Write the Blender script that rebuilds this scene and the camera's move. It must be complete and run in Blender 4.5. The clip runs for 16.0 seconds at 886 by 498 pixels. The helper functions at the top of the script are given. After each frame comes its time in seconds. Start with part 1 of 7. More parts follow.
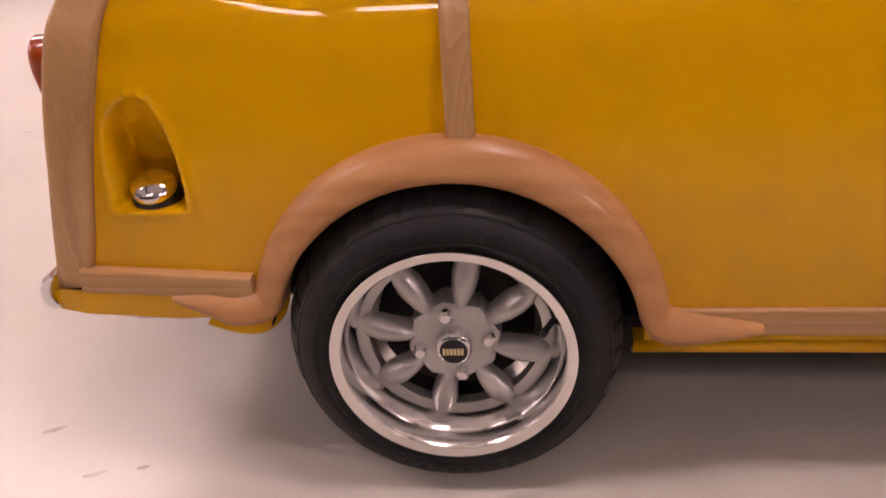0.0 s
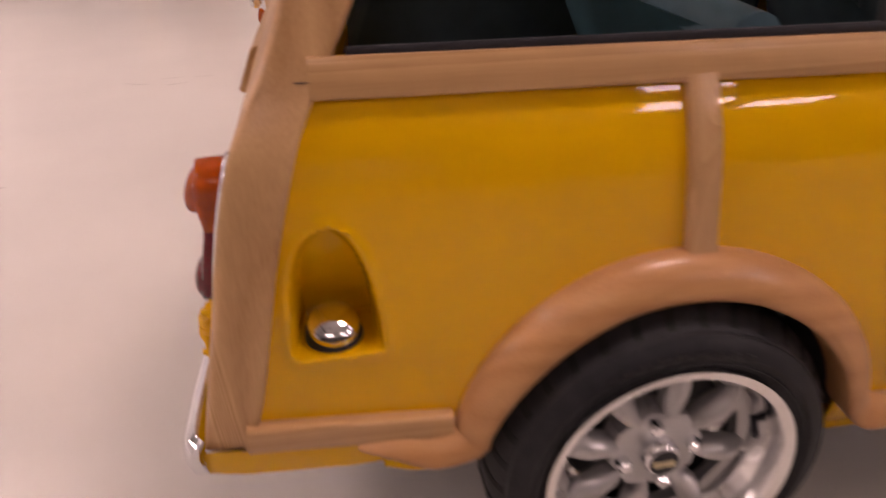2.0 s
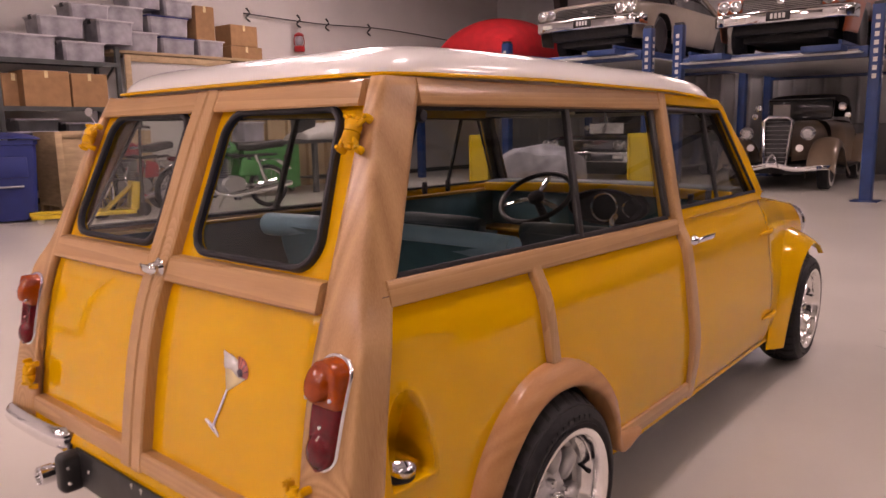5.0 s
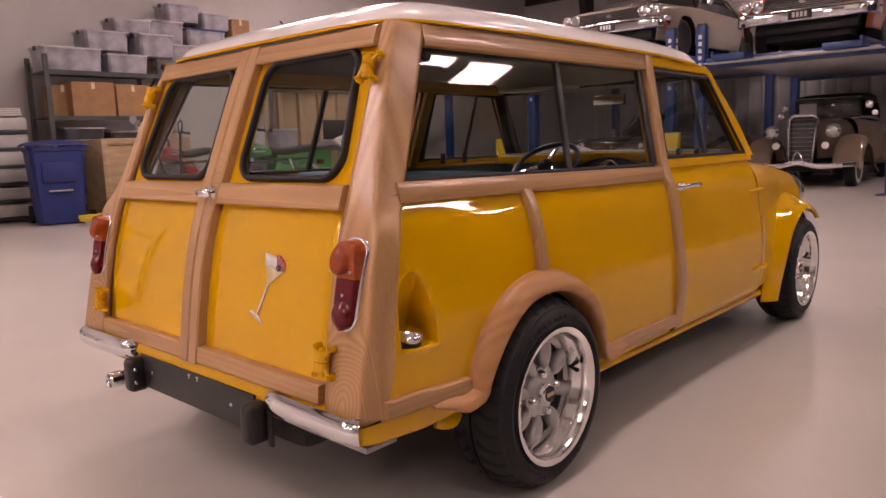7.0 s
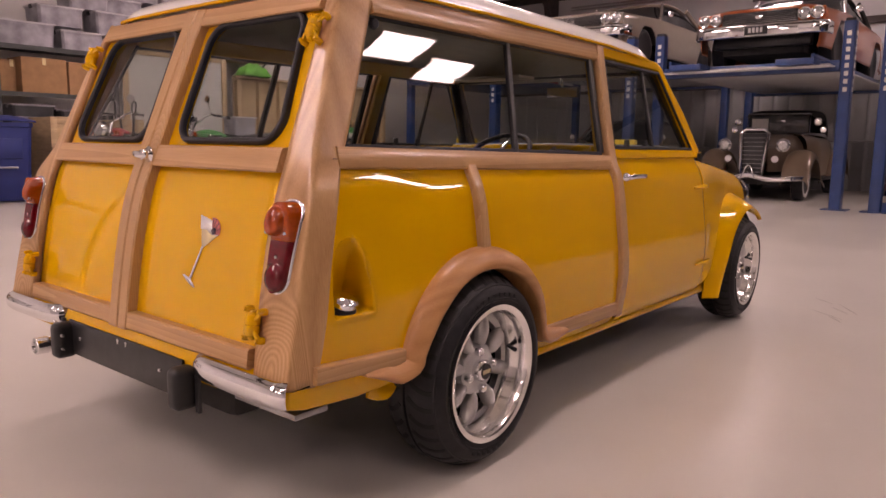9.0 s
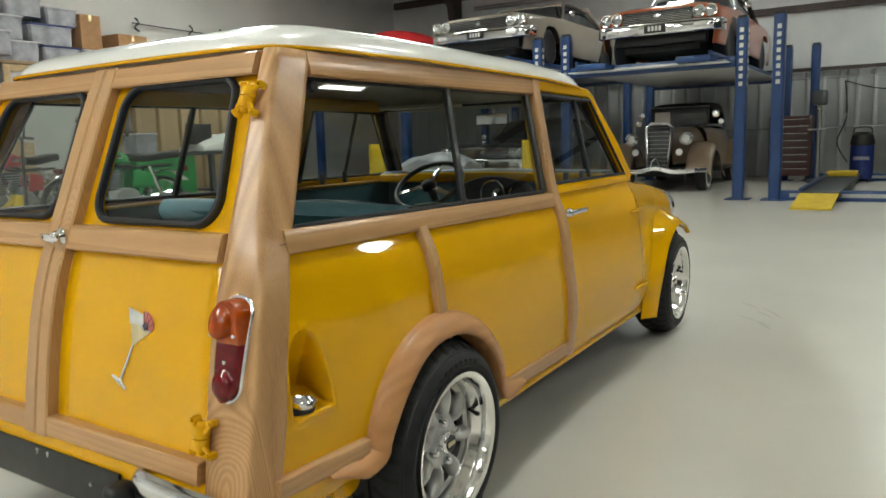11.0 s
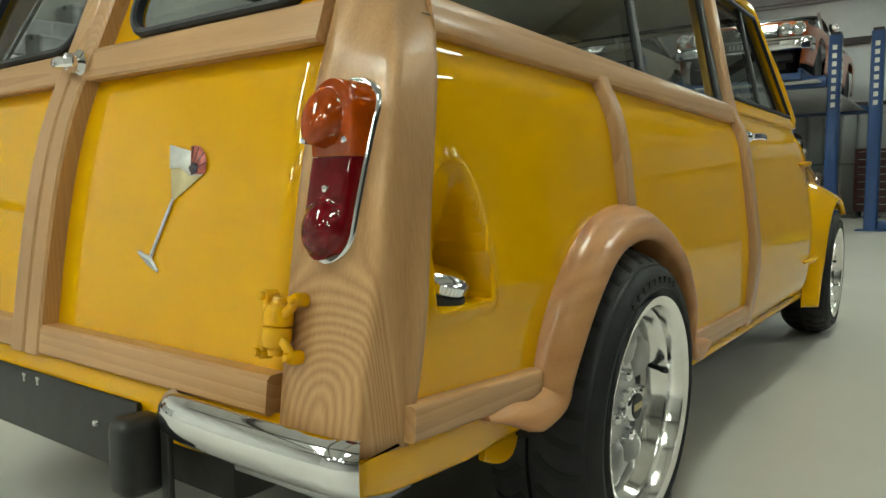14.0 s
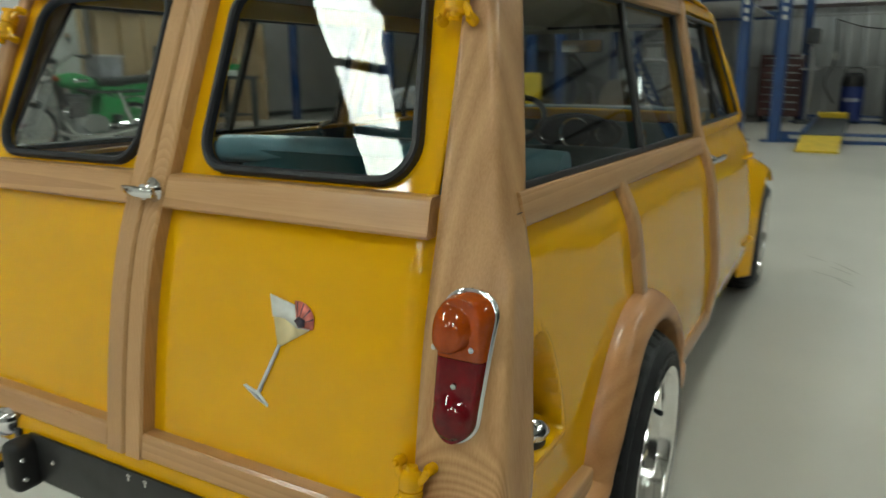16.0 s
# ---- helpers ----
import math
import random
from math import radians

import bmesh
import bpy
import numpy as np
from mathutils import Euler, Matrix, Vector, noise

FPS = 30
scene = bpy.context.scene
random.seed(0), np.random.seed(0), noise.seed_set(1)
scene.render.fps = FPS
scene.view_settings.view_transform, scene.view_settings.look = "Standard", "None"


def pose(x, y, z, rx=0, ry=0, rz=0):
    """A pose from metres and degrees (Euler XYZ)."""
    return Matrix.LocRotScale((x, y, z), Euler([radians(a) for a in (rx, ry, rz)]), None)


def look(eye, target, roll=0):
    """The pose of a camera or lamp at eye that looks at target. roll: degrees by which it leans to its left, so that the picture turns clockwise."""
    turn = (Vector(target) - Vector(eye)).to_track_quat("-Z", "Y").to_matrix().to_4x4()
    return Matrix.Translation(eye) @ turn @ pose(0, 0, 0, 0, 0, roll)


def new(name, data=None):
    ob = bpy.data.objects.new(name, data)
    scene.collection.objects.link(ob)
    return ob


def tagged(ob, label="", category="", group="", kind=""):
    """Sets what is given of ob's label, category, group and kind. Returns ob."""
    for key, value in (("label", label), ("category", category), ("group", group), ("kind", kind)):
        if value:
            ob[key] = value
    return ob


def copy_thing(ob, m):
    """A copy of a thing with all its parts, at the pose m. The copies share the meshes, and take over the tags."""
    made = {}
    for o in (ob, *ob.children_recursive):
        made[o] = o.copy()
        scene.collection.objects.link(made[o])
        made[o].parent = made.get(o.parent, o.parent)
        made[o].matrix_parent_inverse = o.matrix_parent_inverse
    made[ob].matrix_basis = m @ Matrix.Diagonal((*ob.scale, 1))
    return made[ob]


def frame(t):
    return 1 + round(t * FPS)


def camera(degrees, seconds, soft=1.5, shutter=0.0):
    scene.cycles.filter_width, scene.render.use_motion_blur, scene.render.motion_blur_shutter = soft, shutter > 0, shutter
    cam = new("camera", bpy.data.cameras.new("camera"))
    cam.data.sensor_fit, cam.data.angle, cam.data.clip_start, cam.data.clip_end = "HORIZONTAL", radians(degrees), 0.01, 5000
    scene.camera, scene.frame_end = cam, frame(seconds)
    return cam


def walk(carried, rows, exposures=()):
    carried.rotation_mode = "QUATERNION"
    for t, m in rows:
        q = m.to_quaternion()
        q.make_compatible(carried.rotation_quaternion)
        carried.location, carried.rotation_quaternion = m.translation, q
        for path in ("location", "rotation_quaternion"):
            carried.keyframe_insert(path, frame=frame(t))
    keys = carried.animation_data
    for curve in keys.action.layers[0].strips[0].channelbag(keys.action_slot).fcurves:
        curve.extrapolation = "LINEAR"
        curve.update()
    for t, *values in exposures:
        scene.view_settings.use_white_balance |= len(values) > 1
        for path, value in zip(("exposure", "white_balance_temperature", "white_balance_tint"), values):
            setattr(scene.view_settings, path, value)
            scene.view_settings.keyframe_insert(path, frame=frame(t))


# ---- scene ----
cam = camera(62.5, 16.0, 1.5, 0.5)
PATH = [
    (0, (0.09, -1.554, 0.847), (-0.116, 0.222, -0.05), -3.7),
    (0.5, (0.054, -1.583, 0.841), (-0.107, 0.157, -0.131), -2.6),
    (1, (-0.004, -1.595, 0.891), (-0.081, 0.123, -0.132), -2.3),
    (1.5, (-0.173, -1.569, 0.963), (-0.112, 0.195, 0.022), -4.5),
    (2, (-0.393, -1.383, 0.976), (-0.155, 0.37, 0.043), -1.8),
    (2.5, (-0.576, -1.261, 0.994), (-0.129, 0.518, 0.197), -0.6),
    (3, (-0.749, -1.273, 1.019), (0.303, 0.289, 0.349), 1.2),
    (3.5, (-0.829, -1.148, 1.015), (0.504, 0.233, 0.453), -0.2),
    (4, (-0.94, -1.149, 1.058), (0.442, 0.237, 0.648), -3.1),
    (4.2, (-1.003, -1.201, 1.061), (0.455, 0.115, 0.689), -3.0),
    (6.3, (-1.536, -1.667, 0.957), (-0.026, -0.389, 0.66), -0.0),
    (6.5, (-1.518, -1.684, 0.93), (-0.023, -0.393, 0.626), -0.8),
    (7, (-1.473, -1.699, 0.877), (-0.021, -0.355, 0.592), -1.9),
    (7.5, (-1.452, -1.707, 0.829), (-0.024, -0.327, 0.582), -0.9),
    (8, (-1.452, -1.716, 0.812), (0.016, -0.376, 0.584), 1.3),
    (8.5, (-1.449, -1.728, 0.807), (0.069, -0.444, 0.587), 1.3),
    (9, (-1.445, -1.729, 0.808), (0.084, -0.47, 0.525), 0.9),
    (9.2, (-1.445, -1.733, 0.807), (0.082, -0.478, 0.512), 0.7),
    (11.3, (-1.363, -1.48, 0.965), (0.329, -0.447, 0.699), -1.3),
    (11.5, (-1.311, -1.394, 0.965), (0.391, -0.37, 0.735), -0.9),
    (12, (-1.236, -1.201, 0.923), (0.478, -0.186, 0.749), -1.4),
    (12.5, (-1.125, -1.1, 0.802), (0.622, -0.147, 0.597), -0.1),
    (13, (-1.08, -1.094, 0.685), (0.563, 0.032, 0.504), 0.2),
    (13.5, (-1.071, -1.089, 0.61), (0.526, 0.104, 0.444), -0.3),
    (14, (-1.081, -1.106, 0.588), (0.525, 0.074, 0.417), -0.2),
    (14.5, (-1.093, -1.11, 0.581), (0.501, 0.086, 0.416), 0.1),
    (15, (-1.118, -1.123, 0.61), (0.472, 0.08, 0.444), -0.4),
    (15.5, (-1.213, -1.085, 0.811), (0.35, 0.12, 0.486), -0.4),
    (16, (-1.281, -0.973, 0.953), (0.412, -0.02, 0.481), -0.3),
]
walk(cam, [(t, look(eye, target, roll)) for t, eye, target, roll in PATH], [(0, 0.12, 7350, 47), (0.5, 0.30, 7350, 46), (1.5, 0.10, 7300, 46), (2, -0.07, 7300, 46), (2.5, -0.33, 7300, 46), (4.2, -0.05, 7400, 47), (6.5, -0.2, 7400, 47), (9.2, -0.1, 7400, 46), (11.3, 0.16, 6120, -6), (14.5, -0.04, 6200, -12), (15.4, -0.2, 6200, -12), (16, -0.35, 6050, -8)])

# ---- build ----
# ---- light ----
world = bpy.data.worlds.new("workshop_air")
world.use_nodes = True
world.node_tree.nodes["Background"].inputs[0].default_value = (0.9, 0.92, 1.0, 1)
world.node_tree.nodes["Background"].inputs[1].default_value = 0.02
scene.world = world


# ---- materials ----
def material(name, color, rough=0.5, metal=0.0, coat=0.0, vary=0.0, scale=8.0, bump=0.0, bump_scale=60.0, trans=0.0, ior=1.45, emit=0.0, stretch=(1, 1, 1), rough_vary=0.0, spec=0.5):
    m = bpy.data.materials.new(name)
    m.use_nodes = True
    nt = m.node_tree
    b = nt.nodes["Principled BSDF"]
    b.inputs["Base Color"].default_value = (*color, 1)
    b.inputs["Roughness"].default_value = rough
    b.inputs["Metallic"].default_value = metal
    b.inputs["Coat Weight"].default_value = coat
    b.inputs["Coat Roughness"].default_value = 0.03
    b.inputs["Specular IOR Level"].default_value = spec
    b.inputs["Transmission Weight"].default_value = trans
    b.inputs["IOR"].default_value = ior
    if emit:
        b.inputs["Emission Color"].default_value = (*color, 1)
        b.inputs["Emission Strength"].default_value = emit
    if vary or bump or rough_vary:
        tc = nt.nodes.new("ShaderNodeTexCoord")
        mp = nt.nodes.new("ShaderNodeMapping")
        mp.inputs["Scale"].default_value = stretch
        nt.links.new(tc.outputs["Object"], mp.inputs["Vector"])
    if vary or rough_vary:
        n = nt.nodes.new("ShaderNodeTexNoise")
        n.inputs["Scale"].default_value, n.inputs["Detail"].default_value = scale, 8
        nt.links.new(mp.outputs[0], n.inputs["Vector"])
    if vary:
        r = nt.nodes.new("ShaderNodeValToRGB")
        r.color_ramp.elements[0].position, r.color_ramp.elements[1].position = 0.3, 0.7
        r.color_ramp.elements[0].color = (*[c * (1 - vary) for c in color], 1)
        r.color_ramp.elements[1].color = (*[min(1, c * (1 + vary)) for c in color], 1)
        nt.links.new(n.outputs["Fac"], r.inputs["Fac"])
        nt.links.new(r.outputs["Color"], b.inputs["Base Color"])
    if rough_vary:
        rr = nt.nodes.new("ShaderNodeMapRange")
        rr.inputs["To Min"].default_value, rr.inputs["To Max"].default_value = max(0, rough - rough_vary), rough + rough_vary
        nt.links.new(n.outputs["Fac"], rr.inputs["Value"])
        nt.links.new(rr.outputs[0], b.inputs["Roughness"])
    if bump:
        n2 = nt.nodes.new("ShaderNodeTexNoise")
        n2.inputs["Scale"].default_value, n2.inputs["Detail"].default_value = bump_scale, 4
        nt.links.new(mp.outputs[0], n2.inputs["Vector"])
        bp = nt.nodes.new("ShaderNodeBump")
        bp.inputs["Strength"].default_value, bp.inputs["Distance"].default_value = bump, 0.004
        nt.links.new(n2.outputs["Fac"], bp.inputs["Height"])
        nt.links.new(bp.outputs[0], b.inputs["Normal"])
    return m


def wood(name, axis, light=(0.52, 0.300, 0.132), dark=(0.40, 0.208, 0.080), rings=24.0, coat=0.5, along=0.12, fine=1.0, sharp=True, heart=None):
    """Varnished ash: growth rings and fine pores drawn out along one axis."""
    m = bpy.data.materials.new(name)
    m.use_nodes = True
    nt = m.node_tree
    b = nt.nodes["Principled BSDF"]
    tc = nt.nodes.new("ShaderNodeTexCoord")
    oi = nt.nodes.new("ShaderNodeObjectInfo")
    shift = nt.nodes.new("ShaderNodeVectorMath")
    shift.operation = "MULTIPLY_ADD"
    shift.inputs[1].default_value = (1, 1, 1)
    comb = nt.nodes.new("ShaderNodeCombineXYZ")
    scale = nt.nodes.new("ShaderNodeMath")
    scale.operation = "MULTIPLY"
    scale.inputs[1].default_value = 3.0
    nt.links.new(oi.outputs["Random"], scale.inputs[0])
    for k in range(3):
        nt.links.new(scale.outputs[0], comb.inputs[k])
    nt.links.new(tc.outputs["Object"], shift.inputs[0])
    nt.links.new(comb.outputs[0], shift.inputs[2])

    def stretched(along, across):
        mp = nt.nodes.new("ShaderNodeMapping")
        mp.inputs["Scale"].default_value = [along if k == axis else across for k in range(3)]
        nt.links.new(shift.outputs[0], mp.inputs["Vector"])
        return mp

    warp = nt.nodes.new("ShaderNodeTexNoise")
    warp.inputs["Scale"].default_value, warp.inputs["Detail"].default_value = 1.0, 0.0
    nt.links.new(stretched(along, 6.5).outputs[0], warp.inputs["Vector"])
    ring = nt.nodes.new("ShaderNodeMath")
    ring.operation = "MULTIPLY"
    ring.inputs[1].default_value = rings
    if heart:
        # rings round a pith that leans out of the board near its foot, for cathedral figure
        sep = nt.nodes.new("ShaderNodeSeparateXYZ")
        nt.links.new(tc.outputs["Object"], sep.inputs[0])

        def calc(op, a, b, c=0.0):
            n = nt.nodes.new("ShaderNodeMath")
            n.operation = op
            for k, v in enumerate((a, b, c)):
                if isinstance(v, (int, float)):
                    n.inputs[k].default_value = v
                else:
                    nt.links.new(v, n.inputs[k])
            return n.outputs[0]

        lean = nt.nodes.new("ShaderNodeMapRange")
        lean.interpolation_type = "SMOOTHERSTEP"
        for k, v in zip(("From Min", "From Max", "To Min", "To Max"), heart[1:]):
            lean.inputs[k].default_value = v
        foot = calc("MULTIPLY_ADD", sep.outputs["Z"], 0.46, calc("MULTIPLY_ADD", sep.outputs["X"], 4.0, 2.53))
        nt.links.new(foot, lean.inputs["Value"])
        across = calc("SUBTRACT", calc("ABSOLUTE", sep.outputs["Y"], 0.0), heart[0])
        deep = calc("MULTIPLY_ADD", sep.outputs["X"], 0.12, calc("ADD", lean.outputs[0], 0.07))
        round_ = calc("SQRT", calc("ADD", calc("MULTIPLY", across, across), calc("MULTIPLY", deep, deep)), 0.0)
        nt.links.new(calc("MULTIPLY_ADD", warp.outputs["Fac"], 0.035, round_), ring.inputs[0])
    else:
        nt.links.new(warp.outputs["Fac"], ring.inputs[0])
    saw = nt.nodes.new("ShaderNodeMath")
    saw.operation = "FRACT" if sharp else "PINGPONG"
    if not sharp:
        saw.inputs[1].default_value = 1.0
    nt.links.new(ring.outputs[0], saw.inputs[0])
    pores = nt.nodes.new("ShaderNodeTexNoise")
    pores.inputs["Scale"].default_value, pores.inputs["Detail"].default_value = 1.0, 5
    nt.links.new(stretched(14.0, 420.0).outputs[0], pores.inputs["Vector"])
    mix = nt.nodes.new("ShaderNodeMath")
    mix.operation = "MULTIPLY_ADD"
    mix.inputs[1].default_value = 0.55
    nt.links.new(pores.outputs["Fac"], mix.inputs[0])
    half = nt.nodes.new("ShaderNodeMath")
    half.operation = "MULTIPLY"
    half.inputs[1].default_value = 0.42 * fine
    nt.links.new(saw.outputs[0], half.inputs[0])
    nt.links.new(half.outputs[0], mix.inputs[2])
    ramp = nt.nodes.new("ShaderNodeValToRGB")
    ramp.color_ramp.elements[0].position, ramp.color_ramp.elements[1].position = 0.22, 0.78
    ramp.color_ramp.elements[0].color, ramp.color_ramp.elements[1].color = (*light, 1), (*dark, 1)
    nt.links.new(mix.outputs[0], ramp.inputs["Fac"])
    patch = nt.nodes.new("ShaderNodeTexNoise")
    patch.inputs["Scale"].default_value, patch.inputs["Detail"].default_value = 5.0, 3
    nt.links.new(shift.outputs[0], patch.inputs["Vector"])
    hsv = nt.nodes.new("ShaderNodeHueSaturation")
    val = nt.nodes.new("ShaderNodeMapRange")
    val.inputs["To Min"].default_value, val.inputs["To Max"].default_value = 0.86, 1.14
    nt.links.new(patch.outputs["Fac"], val.inputs["Value"])
    nt.links.new(val.outputs[0], hsv.inputs["Value"])
    nt.links.new(ramp.outputs["Color"], hsv.inputs["Color"])
    nt.links.new(hsv.outputs[0], b.inputs["Base Color"])
    bp = nt.nodes.new("ShaderNodeBump")
    bp.inputs["Strength"].default_value, bp.inputs["Distance"].default_value = 0.12, 0.002
    nt.links.new(pores.outputs["Fac"], bp.inputs["Height"])
    nt.links.new(bp.outputs[0], b.inputs["Normal"])
    b.inputs["Roughness"].default_value = 0.5
    b.inputs["Specular IOR Level"].default_value = 0.3
    b.inputs["Coat Weight"].default_value, b.inputs["Coat Roughness"].default_value = coat, 0.19
    return m


def glass(name, tint, rough=0.0):
    """Thin pane: mostly clear, mirror-like by Fresnel."""
    m = bpy.data.materials.new(name)
    m.use_nodes = True
    nt = m.node_tree
    nt.nodes.clear()
    out = nt.nodes.new("ShaderNodeOutputMaterial")
    mix = nt.nodes.new("ShaderNodeMixShader")
    tr = nt.nodes.new("ShaderNodeBsdfTransparent")
    gl = nt.nodes.new("ShaderNodeBsdfGlossy")
    fr = nt.nodes.new("ShaderNodeLayerWeight")
    fr.inputs[0].default_value = 0.5
    power = nt.nodes.new("ShaderNodeMath")
    power.operation = "POWER"
    power.inputs[1].default_value = 4.5
    gloss = nt.nodes.new("ShaderNodeMath")
    gloss.operation = "MULTIPLY_ADD"
    gloss.inputs[1].default_value, gloss.inputs[2].default_value = 0.85, 0.045
    nt.links.new(fr.outputs["Facing"], power.inputs[0])
    nt.links.new(power.outputs[0], gloss.inputs[0])
    tr.inputs[0].default_value = (*tint, 1)
    gl.inputs["Roughness"].default_value = rough
    nt.links.new(gloss.outputs[0], mix.inputs[0])
    nt.links.new(tr.outputs[0], mix.inputs[1])
    nt.links.new(gl.outputs[0], mix.inputs[2])
    nt.links.new(mix.outputs[0], out.inputs[0])
    return m


YELLOW = material("mustard_yellow_paint", (0.72, 0.376, 0.001), 0.5, 0, 0.85, spec=0.0, vary=0.012, scale=3.0)
YELLOW_IN = material("mustard_yellow_inner_paint", (0.55, 0.30, 0.02), 0.5, 0, 0.3, vary=0.06)
WHITE_PAINT = material("white_roof_paint", (0.86, 0.86, 0.84), 0.3, 0, 1.0, vary=0.02, scale=3)
WOOD_X, WOOD_Y, WOOD_Z = wood("ash_along", 0), wood("ash_across", 1), wood("ash_upright", 2, rings=60.0, light=(0.53, 0.312, 0.140), along=0.40, dark=(0.42, 0.225, 0.090))
WOOD_POST = wood("ash_post", 2, rings=190.0, light=(0.54, 0.318, 0.145), along=0.9, dark=(0.36, 0.182, 0.069), coat=0.4, sharp=False, heart=(0.595, 0.30, 0.53, 0.01, 0.135))
WOOD_ARCH = wood("ash_bent", 0, light=(0.52, 0.260, 0.100), dark=(0.40, 0.178, 0.062), rings=16.0, fine=0.9, sharp=False, coat=0.4)
CHROME = material("chrome", (0.82, 0.82, 0.84), 0.06, 1.0, vary=0.03, scale=20)
POLISHED = material("polished_alloy", (0.92, 0.91, 0.90), 0.14, 1.0, vary=0.04, scale=30, rough_vary=0.04)
SILVER = material("silver_wheel_paint", (0.52, 0.515, 0.51), 0.34, 0.65, 0.3, vary=0.08, scale=25, bump=0.08, bump_scale=220)
RUBBER = material("tyre_rubber", (0.018, 0.018, 0.020), 0.48, spec=0.25, vary=0.25, scale=30, bump=0.15, bump_scale=150)
SEAL = material("window_seal_rubber", (0.012, 0.013, 0.018), 0.5, vary=0.2, scale=40)
BLACK = material("black_satin_paint", (0.016, 0.016, 0.017), 0.4, vary=0.3, scale=30, bump=0.05)
DARK = material("underside_grime", (0.025, 0.024, 0.023), 0.8, vary=0.4, scale=12, bump=0.3, bump_scale=60)
STEEL = material("dull_steel", (0.42, 0.42, 0.42), 0.4, 0.9, vary=0.15, scale=25)
AMBER = material("amber_lens", (0.34, 0.050, 0.001), 0.2, 0, 1.0, vary=0.25, scale=45, bump=0.10, bump_scale=190, spec=0.0)
RED_LENS = material("red_lens", (0.125, 0.0006, 0.004), 0.2, 0, 1.0, vary=0.3, scale=45, bump=0.10, bump_scale=190, spec=0.0)
PANE = glass("car_glass", (0.74, 0.77, 0.76))
LAMP_GLASS = glass("lamp_glass", (0.9, 0.9, 0.9), 0.05)
# paler copy of the turquoise vinyl, with the light on top put into its colour
TURQ_LIT = material("lit_turquoise_vinyl", (0.22, 0.41, 0.50), 0.3, vary=0.12, scale=14, bump=0.25, bump_scale=180)
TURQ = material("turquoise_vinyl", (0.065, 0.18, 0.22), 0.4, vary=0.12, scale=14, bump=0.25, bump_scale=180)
GREY_VINYL = material("grey_vinyl", (0.065, 0.095, 0.105), 0.42, vary=0.15, scale=14, bump=0.25, bump_scale=180)
CARPET = material("black_carpet", (0.035, 0.037, 0.038), 0.95, vary=0.35, scale=60, bump=0.6, bump_scale=300)
HEADLINING = material("headlining_cloth", (0.58, 0.54, 0.46), 0.9, vary=0.06, scale=20, bump=0.1, bump_scale=200)
# soot in the tailpipe; also the shade of the tyre grooves, as colour
SOOT_AND_GROOVE = material("soot_and_groove_shade", (0.01, 0.01, 0.01), 0.9, vary=0.2)
OFF_WHITE = material("off_white_plastic", (0.62, 0.61, 0.58), 0.45, vary=0.06, scale=12)

FLOOR_MAT = material("epoxy_floor", (0.54, 0.513, 0.465), 0.31, 0, 0.0, vary=0.07, scale=1.1, bump=0.03, bump_scale=25.0, rough_vary=0.05)
WALL_MAT = material("painted_wall", (0.66, 0.64, 0.62), 0.7, vary=0.05, scale=1.3, bump=0.06, bump_scale=30)
WALL_DARK = material("grey_painted_wall", (0.075, 0.073, 0.072), 0.7, vary=0.08, scale=1.3, bump=0.06, bump_scale=30)
METAL_WALL = material("ribbed_metal_wall", (0.66, 0.67, 0.68), 0.45, 0, 0.1, vary=0.06, scale=2.5)
CEIL_MAT = material("ceiling_insulation", (0.62, 0.61, 0.58), 0.8, vary=0.08, scale=1.5, bump=0.3, bump_scale=5)
GIRT = material("red_oxide_steel", (0.055, 0.04, 0.038), 0.6, vary=0.25, scale=5)
LIFT_BLUE = material("lift_blue_paint", (0.012, 0.045, 0.16), 0.35, 0, 0.3, vary=0.15, scale=6)
RAMP_YELLOW = material("safety_yellow_paint", (0.65, 0.46, 0.02), 0.5, vary=0.12, scale=9)
CARD = material("brown_cardboard", (0.36, 0.20, 0.095), 0.85, vary=0.12, scale=9, bump=0.1)
PLY = material("plywood", (0.46, 0.33, 0.19), 0.75, vary=0.16, scale=5, stretch=(1, 1, 5), bump=0.1)
CLEAR_BIN = material("cloudy_plastic", (0.34, 0.335, 0.37), 0.3, vary=0.45, scale=4)
BIN_LID = material("milky_lid_plastic", (0.56, 0.55, 0.57), 0.35, vary=0.08, scale=8)
BIN_BLUE = material("bin_blue_plastic", (0.015, 0.03, 0.16), 0.5, vary=0.1, scale=6, bump=0.05)
TOTE = material("tote_black_plastic", (0.02, 0.022, 0.026), 0.5, vary=0.2, scale=8)
TOTE_LID = material("tote_lid_yellow", (0.62, 0.48, 0.03), 0.5, vary=0.08, scale=8)
SHELF_GREY = material("shelf_grey_steel", (0.075, 0.085, 0.085), 0.5, 0.3, vary=0.15, scale=10)
BROWN_WOOD = material("brown_stained_wood", (0.20, 0.085, 0.035), 0.55, vary=0.2, scale=4, stretch=(5, 5, 1))
RED_PAINT = material("red_paint", (0.42, 0.02, 0.02), 0.4, 0, 0.4, vary=0.1)
CHEST_RED = material("dark_red_enamel", (0.055, 0.014, 0.013), 0.4, 0, 0.4, vary=0.12)
RED_CLOTH = material("red_cloth", (0.65, 0.025, 0.03), 0.7, vary=0.1, scale=5, bump=0.3, bump_scale=12)
GREEN_PAINT = material("green_plastic", (0.03, 0.24, 0.06), 0.4, vary=0.1)
GREEN_BRIGHT = material("bright_green_cloth", (0.10, 0.46, 0.06), 0.7, vary=0.15, bump=0.3, bump_scale=20)
ORANGE_CAR = material("burnt_orange_paint", (0.46, 0.105, 0.028), 0.3, 0.2, 1.0, vary=0.04)
